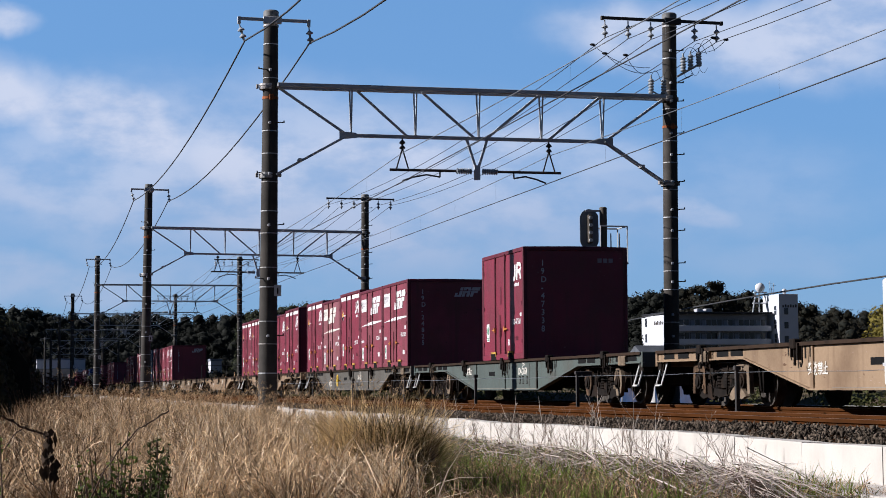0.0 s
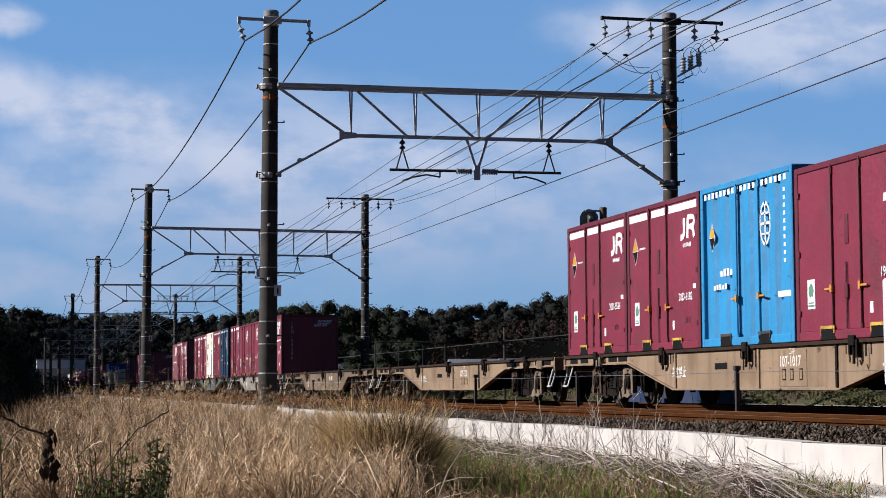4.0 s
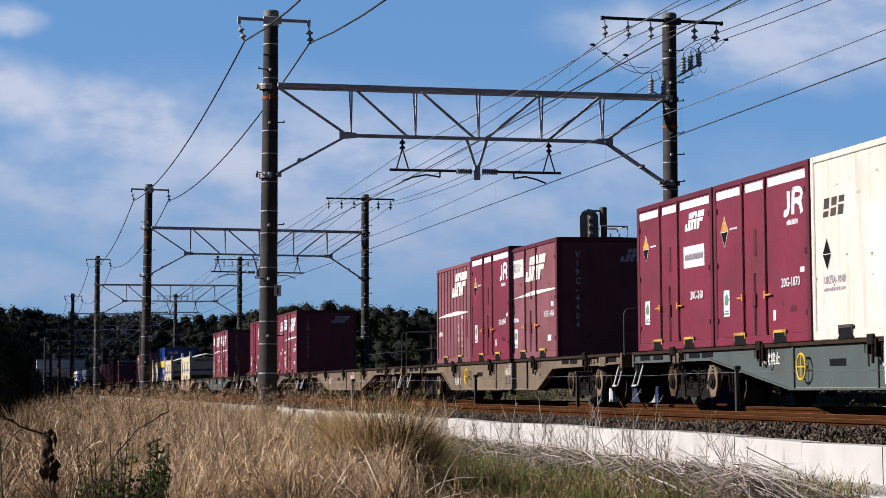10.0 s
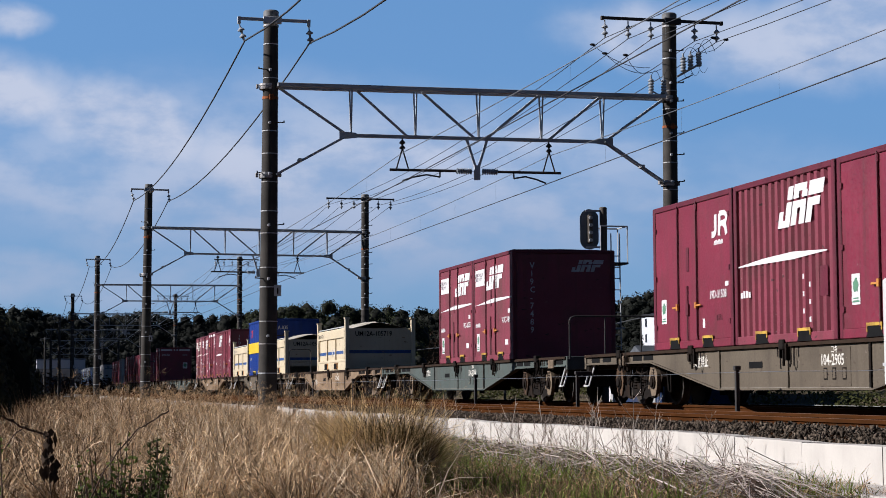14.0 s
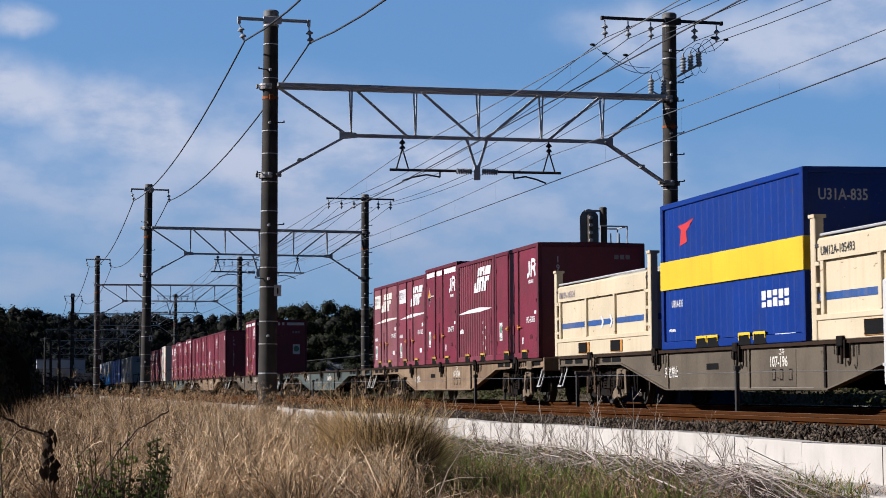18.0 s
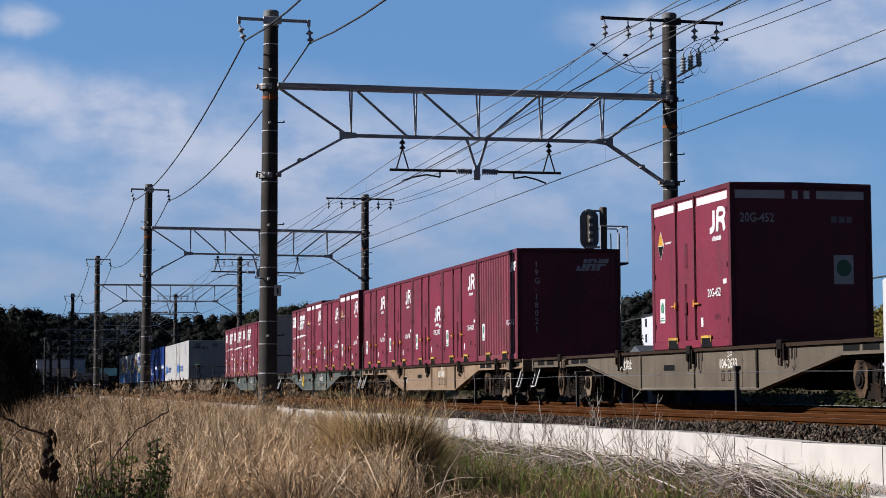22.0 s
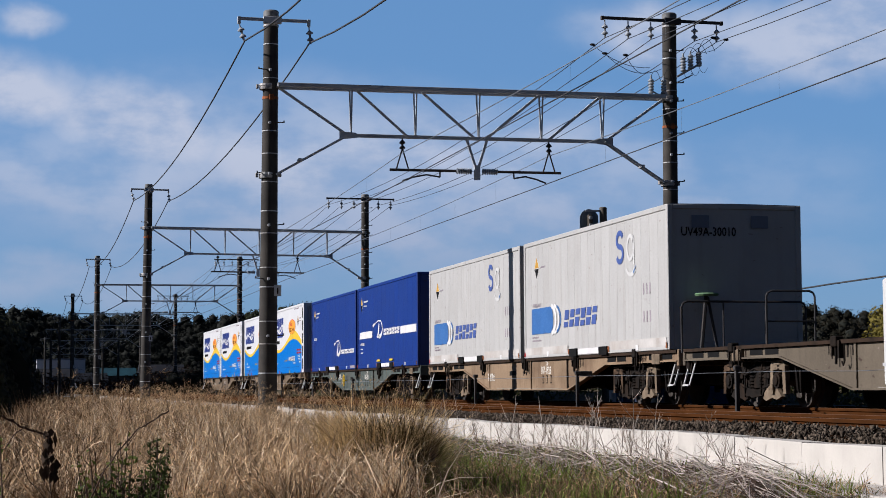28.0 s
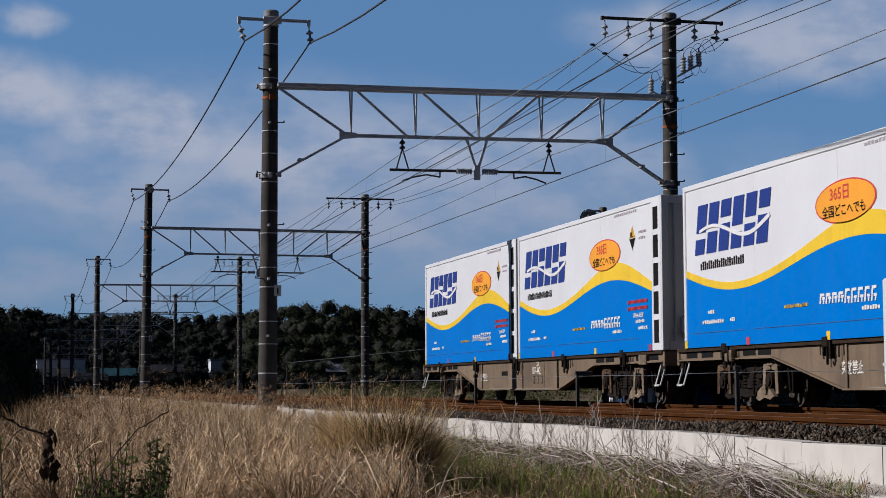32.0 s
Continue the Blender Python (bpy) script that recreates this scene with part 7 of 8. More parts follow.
def box31(kind):
    """A 31 ft container; grey and blue ones are panelled steel, the white one is insulated."""
    L, W = 9.50 if kind == "wave" else 9.35, 2.49
    H = {"grey": 2.53, "wave": 2.72}.get(kind, 2.62)
    paint = {"grey": GREYBOX, "wave": WHITEBOX}.get(kind, BLUEBOX)
    root = thing("long_freight_container", LABELS[kind[:4]], "container", "freight containers")
    shell(L, W, H, paint, paint, 0, root, False, paint)
    p = Panel(root, L, W, H)
    x = -W / 2
    n = 20 if kind == "grey" else 14 if kind != "wave" else 3
    y1 = 0.1 if kind != "wave" else 0.48
    for i in range(n):
        y0 = y1 + (L - 0.1 - y1) * i / n
        part("side_panel", Shape().box(x + 0.02, x + 0.045, y0 + 0.0015, y0 + (L - 0.1 - y1) / n - 0.0015, 0.13, H - 0.09, 0.005 if kind != "wave" else 0.002), paint, root)
    if kind != "wave":
        for i in range(4):
            s0 = (0.06, 3.36, 5.98, 9.22)[i]
            p.side("tie_ring", [quad(s0, s0 + 0.07, 0.03, 0.13)], ORANGERUST if i else REDMARK, "rusty orange corner tie ring", 0.03)
        for s0 in (1.8, 7.6):
            p.side("small_label", [quad(s0, s0 + 0.14, 0.02, 0.12)], MARK, "", 0.024)
        k = p.side("fork_pocket", [quad(3.5, 4.0, -0.02, 0.14), quad(5.45, 5.95, -0.02, 0.14)], BLACKMARK, "", 0.02, 0.03)
        p.side("white_label", [quad(4.05, 5.42, 0.02, 0.13)], MARK, "long white stencilled label", 0.022)
        p.small_text(4.15, 0.045, 1.15, 0.055, 14, FAINT).location.x -= 0.02
    if kind == "grey":
        p.side("bottom_rail_cover", [quad(0.12, 3.3, 0.06, 0.22), quad(6.1, L - 0.12, 0.06, 0.22)], mat("dirty_white_rail", (0.42, 0.40, 0.37), 0.6, 0, 0.1, 2, 30, 0.05, dirt=0.5, dirt_col=(0.2, 0.16, 0.12)), "", 0.018)
        p.diamond(1.0, 1.93, 0.19, 0.25)
        p.small_text(1.25, 1.92, 0.4, 0.04, 6, FAINT)
        p.side("curl_emblem", stroke(arc(6.70, 2.105, 0.17, 0.13, 20, 270) + arc(6.70, 1.835, 0.18, 0.14, 90, -160), 0.10), FADEDNAVY, "dark blue curled emblem", 0.006)
        p.side("white_curl", stroke(arc(7.33, 1.62, 0.28, 0.20, 200, 330), 0.05, 0.10) + stroke(arc(7.30, 1.92, 0.17, 0.22, 20, 340), 0.07) + stroke([(7.48, 2.14), (7.50, 1.60)], 0.07), OFFWHITE, "faded white ring emblem", 0.006)
        p.side("blue_tip", stroke(arc(7.33, 1.62, 0.28, 0.20, 300, 345, 4), 0.05, 0.02), BLUEMARK, "", 0.010)
        p.side("blue_block", [[(0.59, 0.51)] + arc(2.02, 0.785, 0.22, 0.28, -90, 90, 8) + [(0.59, 1.06)]], BLUEMARK, "blue block of the livery", 0.006)
        p.side("white_arcs", stroke(arc(2.0, 0.785, 0.44, 0.30, -75, 75), 0.10) + stroke(arc(2.2, 0.785, 0.46, 0.30, -75, 75), 0.07), MARK, "", 0.006)
        p.side("blue_arc", stroke(arc(2.36, 0.785, 0.42, 0.28, -70, 70), 0.06), BLUEMARK, "", 0.006)
        p.side("wordmark", squares(plain_bars(6), 2.96, 0.59, 2.26, 0.35, 0.05), FADEDNAVY, "navy wordmark in plain shapes", 0.006)
        p.small_text(0.62, 0.42, 0.5, 0.04, 8, FAINT)
        p.small_text(0.62, 0.35, 0.7, 0.04, 10, FAINT)
        for i in range(3):
            p.side("small_mark", [quad(7.98 + 0.17 * i, 8.04 + 0.17 * i, z0, z0 + 0.20) for z0 in (0.52, 1.02)], FAINT)
        for a in (0.45, 1.55):
            p.end("vent_flap", [quad(a, a + 0.32, 2.12, 2.34)], SLAB, "", 0.015)
    if kind in ("blue", "bluelow"):
        low = kind == "bluelow"
        p.diamond(0.70, 2.06, 0.19, 0.25)
        p.small_text(1.05, 2.12, 0.75, 0.05, 9)
        p.small_text(1.05, 1.98, 0.5, 0.05, 6)
        q, f, dz = (5.0, 0.82, -0.43) if low else (2.62, 1.0, 0.0)

        def at(pts):
            return [(q + f * (a - 2.62), b + dz) for a, b in pts]
        p.side("round_emblem", stroke(at([(2.64, 1.30), (2.80, 1.36), (2.95, 1.38)]), 0.09, 0.05) + stroke(at([(2.9, 1.34), (3.2, 1.42), (3.6, 1.455), (3.95, 1.44)]), 0.03, 0.05) + stroke(at(arc(3.72, 1.20, 0.46, 0.235, 60, -95)), 0.05, 0.14)
               + stroke(at([(3.74, 0.965), (3.45, 0.95), (3.30, 0.95)]), 0.05) + stroke(at([(3.46, 0.97), (3.58, 1.15), (3.66, 1.36)]), 0.17, 0.12), MARK, "white swooping emblem", 0.006)
        word = plain_bars(10)
        p.side("wordmark", squares(word, 6.32 if low else 4.35, 0.555 if low else 0.985, 2.65 if low else 2.45, 0.145 if low else 0.195, 0.02), MARK, "white wordmark in plain shapes", 0.006)
        if low:
            p.side("white_label", [quad(8.33, 9.2, 0.04, 0.13)], FAINT, "", 0.022)
            p.small_text(0.48, 0.95, 0.5, 0.10, 4, NAVYMARK)
        else:
            p.side("white_bar", [quad(0.35, 2.52, 0.955, 1.175), quad(6.93, 9.16, 0.955, 1.175)], MARK, "white bar of the livery", 0.006)
            p.side("yellow_lip", [quad(3.37, 3.89, 0.19, 0.25), quad(5.35, 5.87, 0.19, 0.25)], YELLOW, "", 0.03)
            p.small_text(0.48, 0.60, 0.4, 0.045, 5)
            p.small_text(0.48, 0.48, 0.45, 0.045, 6)
    if kind == "wave":
        def crest(s):
            return 1.13 + 0.30 * math.sin(2 * math.pi * (s - 4.5) / 9.3) - 0.024 * (s - 4.5)
        xs = np.linspace(0.02, 9.0, 44)
        sh = Shape()
        for a, b in zip(xs[:-1], xs[1:]):
            sh.prism([(L - a, 0.0), (L - b, 0.0), (L - b, crest(b)), (L - a, crest(a))], 0, x + 0.013, x + 0.0195)
        part("blue_wave", sh, AZURE, root, "blue wave across the lower side")
        sh = Shape()
        for a, b in zip(xs[:-1], xs[1:]):
            wa, wb = (0.12 + 0.21 * math.exp(-((q - 7.0) / 1.6) ** 2) for q in (a, b))
            sh.prism([(L - a, crest(a)), (L - b, crest(b)), (L - b, crest(b) + wb), (L - a, crest(a) + wa)], 0, x + 0.012, x + 0.0195)
        part("yellow_wave", sh, YELLOW, root, "yellow band along the wave")
        p.side("wordmark", squares(plain_bars(6, 0.2), 0.47, 1.53, 3.15, 0.81, 0.06), NAVYMARK, "slanted navy wordmark in plain shapes", 0.006)
        sw = [(0.75 + 2.95 * t, 1.86 + 0.16 * math.sin(2 * math.pi * t + 0.5) * (0.6 + 0.4 * t)) for t in np.linspace(0, 1, 16)]
        p.side("white_swash", stroke(sw, 0.05, 0.07), MARK, "", 0.011)
        p.small_text(0.76, 1.27, 1.9, 0.14, 21, BLACKMARK)
        p.side("oval_edge", [arc(6.28, 1.88, 0.965, 0.305, 0, 350, 30)], REDMARK, "", 0.004)
        p.side("ellipse", [arc(6.28, 1.88, 0.93, 0.285, 0, 350, 30)], OVAL, "orange oval with a slogan", 0.007)
        write("365日", 0.165, REDMARK, root, True, (L - 5.80, 1.925, x + 0.0055), 1.15)
        write("全国どこへでも", 0.130, BLACKMARK, root, True, (L - 5.56, 1.70, x + 0.0055), 1.10)
        p.diamond(7.94, 2.08, 0.19, 0.25)
        write("HL", 0.10, BLACKMARK, root, True, (L - 7.83, 2.10, x + 0.008), 0.9)
        p.small_text(8.28, 2.14, 0.45, 0.05, 6, FAINT)
        p.small_text(8.28, 2.03, 0.4, 0.05, 4, FAINT)
        p.side("white_wordmark", squares([r for i in range(9) for h in ((0.0, 1.0) if i > 3 else (0.12, 0.85),) for r in ((0.02 + 0.108 * i, 0.045 + 0.108 * i, h[0], h[1]), (0.045 + 0.108 * i, 0.095 + 0.108 * i, h[1] - 0.2, h[1]), (0.06 + 0.108 * i, 0.11 + 0.108 * i, h[0] + 0.3, h[0] + 0.48), (0.08 + 0.108 * i, 0.10 + 0.108 * i, h[0], h[0] + 0.3))], 5.37, 0.48, 1.87, 0.20, 0.02), MARK, "white wordmark in plain bars", 0.012)
        p.small_text(5.0 + 1.75, 0.37, 0.55, 0.06, 7).location.x -= 0.012
        for s0, z0, w_, n_ in ((1.1, 0.54, 0.3, 3), (0.85, 0.38, 0.95, 10), (2.05, 0.39, 0.22, 3), (8.1, 0.52, 0.5, 6), (8.25, 0.40, 0.5, 5)):
            p.small_text(s0, z0, w_, 0.06, n_).location.x -= 0.012
        p.small_text(4.18, 0.50, 0.85, 0.05, 9, WORNYELLOW).location.x -= 0.012
        p.side("red_text_line", [quad(7.65 + 0.066 * i, 7.69 + 0.066 * i, z0 + 0.01 * (i % 3), z0 + 0.07) for i in range(17) for z0 in (0.75, 0.87)], REDMARK, "", 0.012)
        for s0 in (0.05, 2.75, 5.65, 8.85):
            p.side("edge_lamp", [quad(s0, s0 + 0.12, 0.0, 0.12)], REDMARK if s0 in (2.75, 8.85) else YELLOW, "", 0.026)
        p.side("blue_rail", [quad(0.02, 9.0, 0.004, 0.132)], AZURE, "blue lower rail", 0.0215)
        for s0, w_ in ((3.0, 5.2), (0.3, 2.3)):
            p.side("lower_seam", [quad(s0, s0 + w_, 0.235, 0.245)], DUSTBLUE, "", 0.010)
        p.small_text(6.9, 2.55, 1.3, 0.05, 12, FAINT)
        # ladder frame at the front corner
        for y0, y2 in ((0.0, 0.13), (0.40, 0.48)):
            part("ladder_post", Shape().box(x - 0.004, x + 0.06, y0, y2, 0.0, H, 0.006), WHITEBOX, root)
        for i in range(5):
            z0 = 0.14 + 0.50 * i
            r = part("ladder_recess", Shape().box(x + 0.005, x + 0.018, 0.13, 0.40, z0, z0 + 0.40), BLACKMARK, root, "dark ladder recess")
            part("rung", Shape().box(x - 0.002, x + 0.03, 0.13, 0.40, z0 + 0.40, z0 + 0.50), WHITEBOX, r, "white ladder rung")
        # front end: frame, doors with lock bars, machine
        for a in (0.0, W - 0.12):
            part("end_post", Shape().box(x + a, x + a + 0.12, -0.05, 0.0, 0.0, H, 0.008), WHITEBOX, root)
        part("end_beam", Shape().box(x + 0.12, -x - 0.12, -0.05, 0.0, H - 0.14, H, 0.008).box(x + 0.12, -x - 0.12, -0.05, 0.0, 0.0, 0.16, 0.008), WHITEBOX, root)
        m_ = part("machine_housing", Shape().box(-0.60, 0.95, -0.10, 0.02, 0.9, 2.45, 0.03), STEEL, root, "grey cooling unit on the end")
        part("grille", Shape().box(-0.45, 0.25, -0.112, -0.10, 1.7, 2.25), BLACKMARK, m_)
        part("fuel_tank", Shape().box(-0.9, 0.4, -0.14, 0.02, 0.25, 0.62, 0.05), WHITEBOX, root)
        for a in (-1.0, -0.78):
            part("lock_rod", Shape().rod((a, -0.03, 0.15), (a, -0.03, H - 0.1), 0.02, 6), STEEL, root)
    return root, p


# ---------------------------------------------------------------- wagons
def bogie_parts(bogie, round_frame):
    """A two-axle bogie seen from the side; y along the wagon, origin over the rails at its middle."""
    if round_frame:
        prof = [(-1.25, 0.50), (-1.12, 0.62), (-0.75, 0.60), (-0.45, 0.40), (0.45, 0.40), (0.75, 0.60), (1.12, 0.62), (1.25, 0.50), (1.12, 0.34), (0.80, 0.32), (0.50, 0.20), (-0.50, 0.20), (-0.80, 0.32), (-1.12, 0.34)]
        guard = [(-0.10, -0.27), (0.10, -0.27), (0.17, -0.14), (0.24, 0.02), (0.20, 0.16), (0.08, 0.27), (-0.10, 0.25), (-0.21, 0.12), (-0.20, -0.10)]
    else:
        prof = [(-1.20, 0.64), (1.20, 0.64), (1.20, 0.52), (0.62, 0.50), (0.45, 0.30), (-0.45, 0.30), (-0.62, 0.50), (-1.20, 0.52)]
        guard = [(-0.30, -0.22), (-0.27, 0.20), (-0.20, 0.28), (0.20, 0.28), (0.27, 0.20), (0.30, -0.22), (0.19, -0.22), (0.17, 0.14), (-0.17, 0.14), (-0.19, -0.22)]
    # the side turned away
    far = Shape().prism(prof, 0, 0.90, 1.0)
    for y in (-0.95, 0.95):
        far.prism([(y + a, 0.43 + b) for a, b in guard], 0, 0.99, 1.07).rod((0.94, y, 0.41), (1.09, y, 0.41), 0.14, 12)
    part("side_frame", far, GRIME, bogie, "greasy black steel side frame")
    x = -0.90
    part("side_frame", Shape().prism(prof, 0, x - 0.10, x), GRIME, bogie, "greasy black steel side frame")
    for y in (-0.95, 0.95):
        o = 1 if y > 0 else -1
        sh = Shape().prism([(y + a, 0.43 + b) for a, b in guard], 0, x - 0.165, x - 0.09)
        sh.box(x - 0.18, x - 0.10, y - 0.12, y + 0.12, 0.64, 0.69, 0.01).box(x - 0.185, x - 0.16, y - o * 0.20 - 0.03, y - o * 0.20 + 0.03, 0.28, 0.36, 0.008)
        part("axle_guard", sh, PALEDUST if y < 0 else DUSTY, bogie, "tan-dusted axle guard" if y < 0 else "grimy axle guard")
        part("axle_spring", Shape().lathe((x - 0.12, y - 0.02, 0.50), 2, [q for i in range(3) for q in ((0.055 * i, 0.05), (0.055 * i + 0.02, 0.07), (0.055 * i + 0.04, 0.05))], 8), GRIME, bogie, smooth=True)
        arm = [(y - o * 0.20, 0.36), (y - o * 0.40, 0.33), (y - o * 0.58, 0.24), (y - o * 0.64, 0.13), (y - o * 0.52, 0.10), (y - o * 0.30, 0.15), (y - o * 0.12, 0.12), (y + o * 0.06, 0.17)]
        part("lower_arm", Shape().prism(arm, 0, x - 0.135, x - 0.07), PALEDUST if y < 0 and not round_frame else GRIME, bogie)
        part("axle_box", Shape().rod((x - 0.02, y, 0.41), (x - 0.19, y, 0.41), 0.125, 12).lathe((x - 0.19, y, 0.41), 0, [(0.0, 0.085), (-0.025, 0.08), (-0.03, 0.035)], 12), GRIME, bogie, "greasy axle box with a round cap")
    for y in (-0.19, 0.19):
        part("spring", Shape().lathe((x - 0.07, y, 0.29), 2, [q for i in range(6) for q in ((0.052 * i, 0.062), (0.052 * i + 0.018, 0.083), (0.052 * i + 0.034, 0.062))], 10), GRIME, bogie, smooth=True)
    levers = Shape().path([(x - 0.12, -0.62, 0.36), (x - 0.13, -0.1, 0.24), (x - 0.13, 0.1, 0.24), (x - 0.12, 0.62, 0.36)], 0.022, 5)
    for y in (-0.53, 0.53, -0.42, 0.36):
        levers.rod((x - 0.06, y, 0.75), (x - 0.12, y * 1.08, 0.26), 0.02, 5).box(x - 0.15, x - 0.09, y - 0.05, y + 0.05, 0.44, 0.52, 0.01)
    levers.path([(x - 0.15, -0.62, 0.60), (x - 0.17, -0.35, 0.55), (x - 0.16, -0.05, 0.60), (x - 0.17, 0.30, 0.50), (x - 0.15, 0.66, 0.58)], 0.016, 5)
    levers.path([(x - 0.13, -0.30, 0.72), (x - 0.18, -0.34, 0.45), (x - 0.16, -0.28, 0.20)], 0.014, 5).path([(x - 0.13, 0.36, 0.72), (x - 0.18, 0.30, 0.40), (x - 0.15, 0.38, 0.16)], 0.014, 5)
    part("brake_rigging", levers, GRIME, bogie, "grimy brake rods, levers and hoses")
    part("spring_plank", Shape().prism([(-0.42, 0.29), (-0.10, 0.27), (0.12, 0.29), (0.42, 0.28), (0.34, 0.18), (0.05, 0.15), (-0.30, 0.18)], 0, x - 0.15, x - 0.10), GRIME, bogie, "greasy spring plank")
    blocks = Shape()
    for y in (-1.36, -0.47, 0.47, 1.36):
        blocks.box(x, x + 0.18, y - 0.04, y + 0.04, 0.22, 0.60, 0.01).rod((x - 0.02, y, 0.25), (x - 0.05, y * 0.97, 0.78), 0.022, 5)
    part("brake_blocks", blocks, GRIME, bogie)
    part("pipe", Shape().path([(x - 0.15, -1.25, 0.72), (x - 0.17, -0.7, 0.70), (x - 0.17, 0.6, 0.72), (x - 0.15, 1.25, 0.70)], 0.012, 5), DARKSTEEL, bogie)
    part("bolster", Shape().box(-0.95, 0.95, -0.22, 0.22, 0.42, 0.72, 0.03), GRIME, bogie)
    wheels = []
    for y in (-0.95, 0.95):
        sh = Shape().rod((-0.9, 0, 0), (0.9, 0, 0), 0.075, 10)
        for s in (-1, 1):
            a = s * (GAUGE / 2 - 0.03)
            sh.lathe((a, 0, 0), 0, [(-s * 0.0, 0.445), (s * 0.03, 0.44), (s * 0.035, 0.412), (s * 0.13, 0.405), (s * 0.13, 0.35), (s * 0.09, 0.33), (s * 0.07, 0.16), (s * 0.12, 0.12)], 28)
        wheels.append(part("wheelset", sh, TREAD, bogie, "dark steel wheelset with worn rims", pose(0, y, 0.405), True))
    return wheels


def wagon(style, paint):
    """A 20.4 m container flat wagon, y from its front coupling face to the rear one."""
    root = thing("flat_wagon", WAGON_LABEL[style], "wagon", "container wagons")
    belly = [(0.42, 0.93), (19.98, 0.93), (19.98, 0.78), (15.95, 0.77), (13.5, 0.29), (6.9, 0.29), (4.4, 0.77), (0.42, 0.78)]
    if style == "hand":
        belly = [(0.42, 0.93), (19.98, 0.93), (19.98, 0.78), (16.1, 0.77), (12.9, 0.29), (7.3, 0.29), (4.3, 0.77), (0.42, 0.78)]
    if style == "long":
        belly = [(0.42, 0.93), (19.98, 0.93), (19.98, 0.78), (17.1, 0.77), (15.3, 0.29), (5.1, 0.29), (3.3, 0.77), (0.42, 0.78)]
    if style == "boxy":
        belly = [(0.42, 0.93), (19.98, 0.93), (19.98, 0.78), (15.4, 0.74), (14.2, 0.29), (6.1, 0.29), (4.9, 0.74), (0.42, 0.78)]
    for s in (-1, 1):
        sill = part("side_sill", Shape().prism(belly, 0, min(s * 1.17, s * 1.12), max(s * 1.17, s * 1.12)), paint, root, "fish-bellied painted side sill")
        part("top_flange", Shape().box(min(s * 1.05, s * 1.22), max(s * 1.05, s * 1.22), 0.42, 19.98, 0.905, 0.955), RUSTGRIME, sill, "rusty grimy upper flange")
        if s > 0:
            continue
        lower = [q for q in belly[2:]]
        for q, r in zip(lower[:-1], lower[1:]):
            part("lower_flange", Shape().prism([q, r, (r[0], r[1] - 0.025), (q[0], q[1] - 0.025)], 0, min(s * 1.08, s * 1.215), max(s * 1.08, s * 1.215)), paint, sill)
        for y in ((6.98, 9.75, 13.42) if style != "hand" else (7.38, 10.1, 12.82)):
            part("stiffener", Shape().box(min(s * 1.17, s * 1.195), max(s * 1.17, s * 1.195), y - 0.03, y + 0.03, 0.30, 0.92), paint if y > 8 else GRIME, sill)
        for y in (1.0, 1.7, 2.6, 3.5, 4.1, 16.3, 16.9, 17.8, 18.7, 19.4):
            part("hatch_gap", Shape().box(min(s * 1.168, s * 1.176), max(s * 1.168, s * 1.176), y - 0.25, y + 0.25, 0.80, 0.91), BLACKMARK, sill, "dark opening in the end sill")
        part("inspection_hole", Shape().box(min(s * 1.168, s * 1.174), max(s * 1.168, s * 1.174), 11.07, 11.6, 0.60, 0.70), BLACKMARK, sill, "dark oval hand hole")
        part("edge_wear", Shape().box(min(s * 1.171, s * 1.1735), max(s * 1.171, s * 1.1735), 7.4, 12.8, 0.295, 0.306), PALEGREY, sill, "pale strip along the lower edge")
        # steps at the corners
        for y in (0.46, 19.9):
            e = 0.26 if y < 5 else -0.26
            part("step", Shape().path([(s * 1.12, y, 0.74), (s * 1.24, y, 0.35), (s * 1.24, y + e, 0.35), (s * 1.12, y + e, 0.74), (s * 1.12, y, 0.74)], 0.017, 5).box(min(s * 1.22, s * 1.27), max(s * 1.22, s * 1.27), min(y, y + e), max(y, y + e), 0.335, 0.36), WHITEPAINT, root, "white-painted steel step")
            part("end_bracket", Shape().box(min(s * 0.98, s * 1.17), max(s * 0.98, s * 1.17), y - 0.06, y + 0.10, 0.60, 0.80, 0.01).rod((s * 1.1, y + e * 0.5, 0.9), (s * 1.16, y + e * 0.5, 0.55), 0.022, 5), GRIME, root)
    part("centre_sill", Shape().box(-0.25, 0.25, 0.5, 19.9, 0.35, 0.88), GRIME, root)
    part("deck", Shape().box(-1.1, 1.1, 0.42, 19.98, 0.86, 0.90), GRIME, root)
    for i in range(9):
        y = 1.6 + 2.15 * i
        part("cross_beam", Shape().box(-1.11, 1.11, y - 0.07, y + 0.07, 0.62 if 4.5 < y < 15.5 else 0.8, 0.86), GRIME, root)
    for y in (0.36, 19.96):
        part("end_beam", Shape().box(-1.2, 1.2, y, y + 0.09, 0.68, 0.96, 0.01), paint, root)
        part("coupler", Shape().box(-0.11, 0.11, min(y, y + (-0.36 if y < 5 else 0.44)), max(y, y + (-0.36 if y < 5 else 0.44)), 0.74, 1.0 - 0.03, 0.03), GRIME, root)
        part("brake_hose", Shape().path([(0.45, y, 0.72), (0.48, y + (-0.2 if y < 5 else 0.25), 0.52), (0.4, y + (-0.34 if y < 5 else 0.42), 0.55)], 0.025, 6), GRIME, root)
    part("air_tank", Shape().rod((0.55, 7.4, 0.42), (0.55, 9.4, 0.42), 0.17, 12), GRIME, root)
    part("brake_gear", Shape().box(-0.8, 0.3, 10.4, 11.8, 0.25, 0.6).box(-0.9, -0.4, 10.0, 10.41, 0.3, 0.62), GRIME, root)
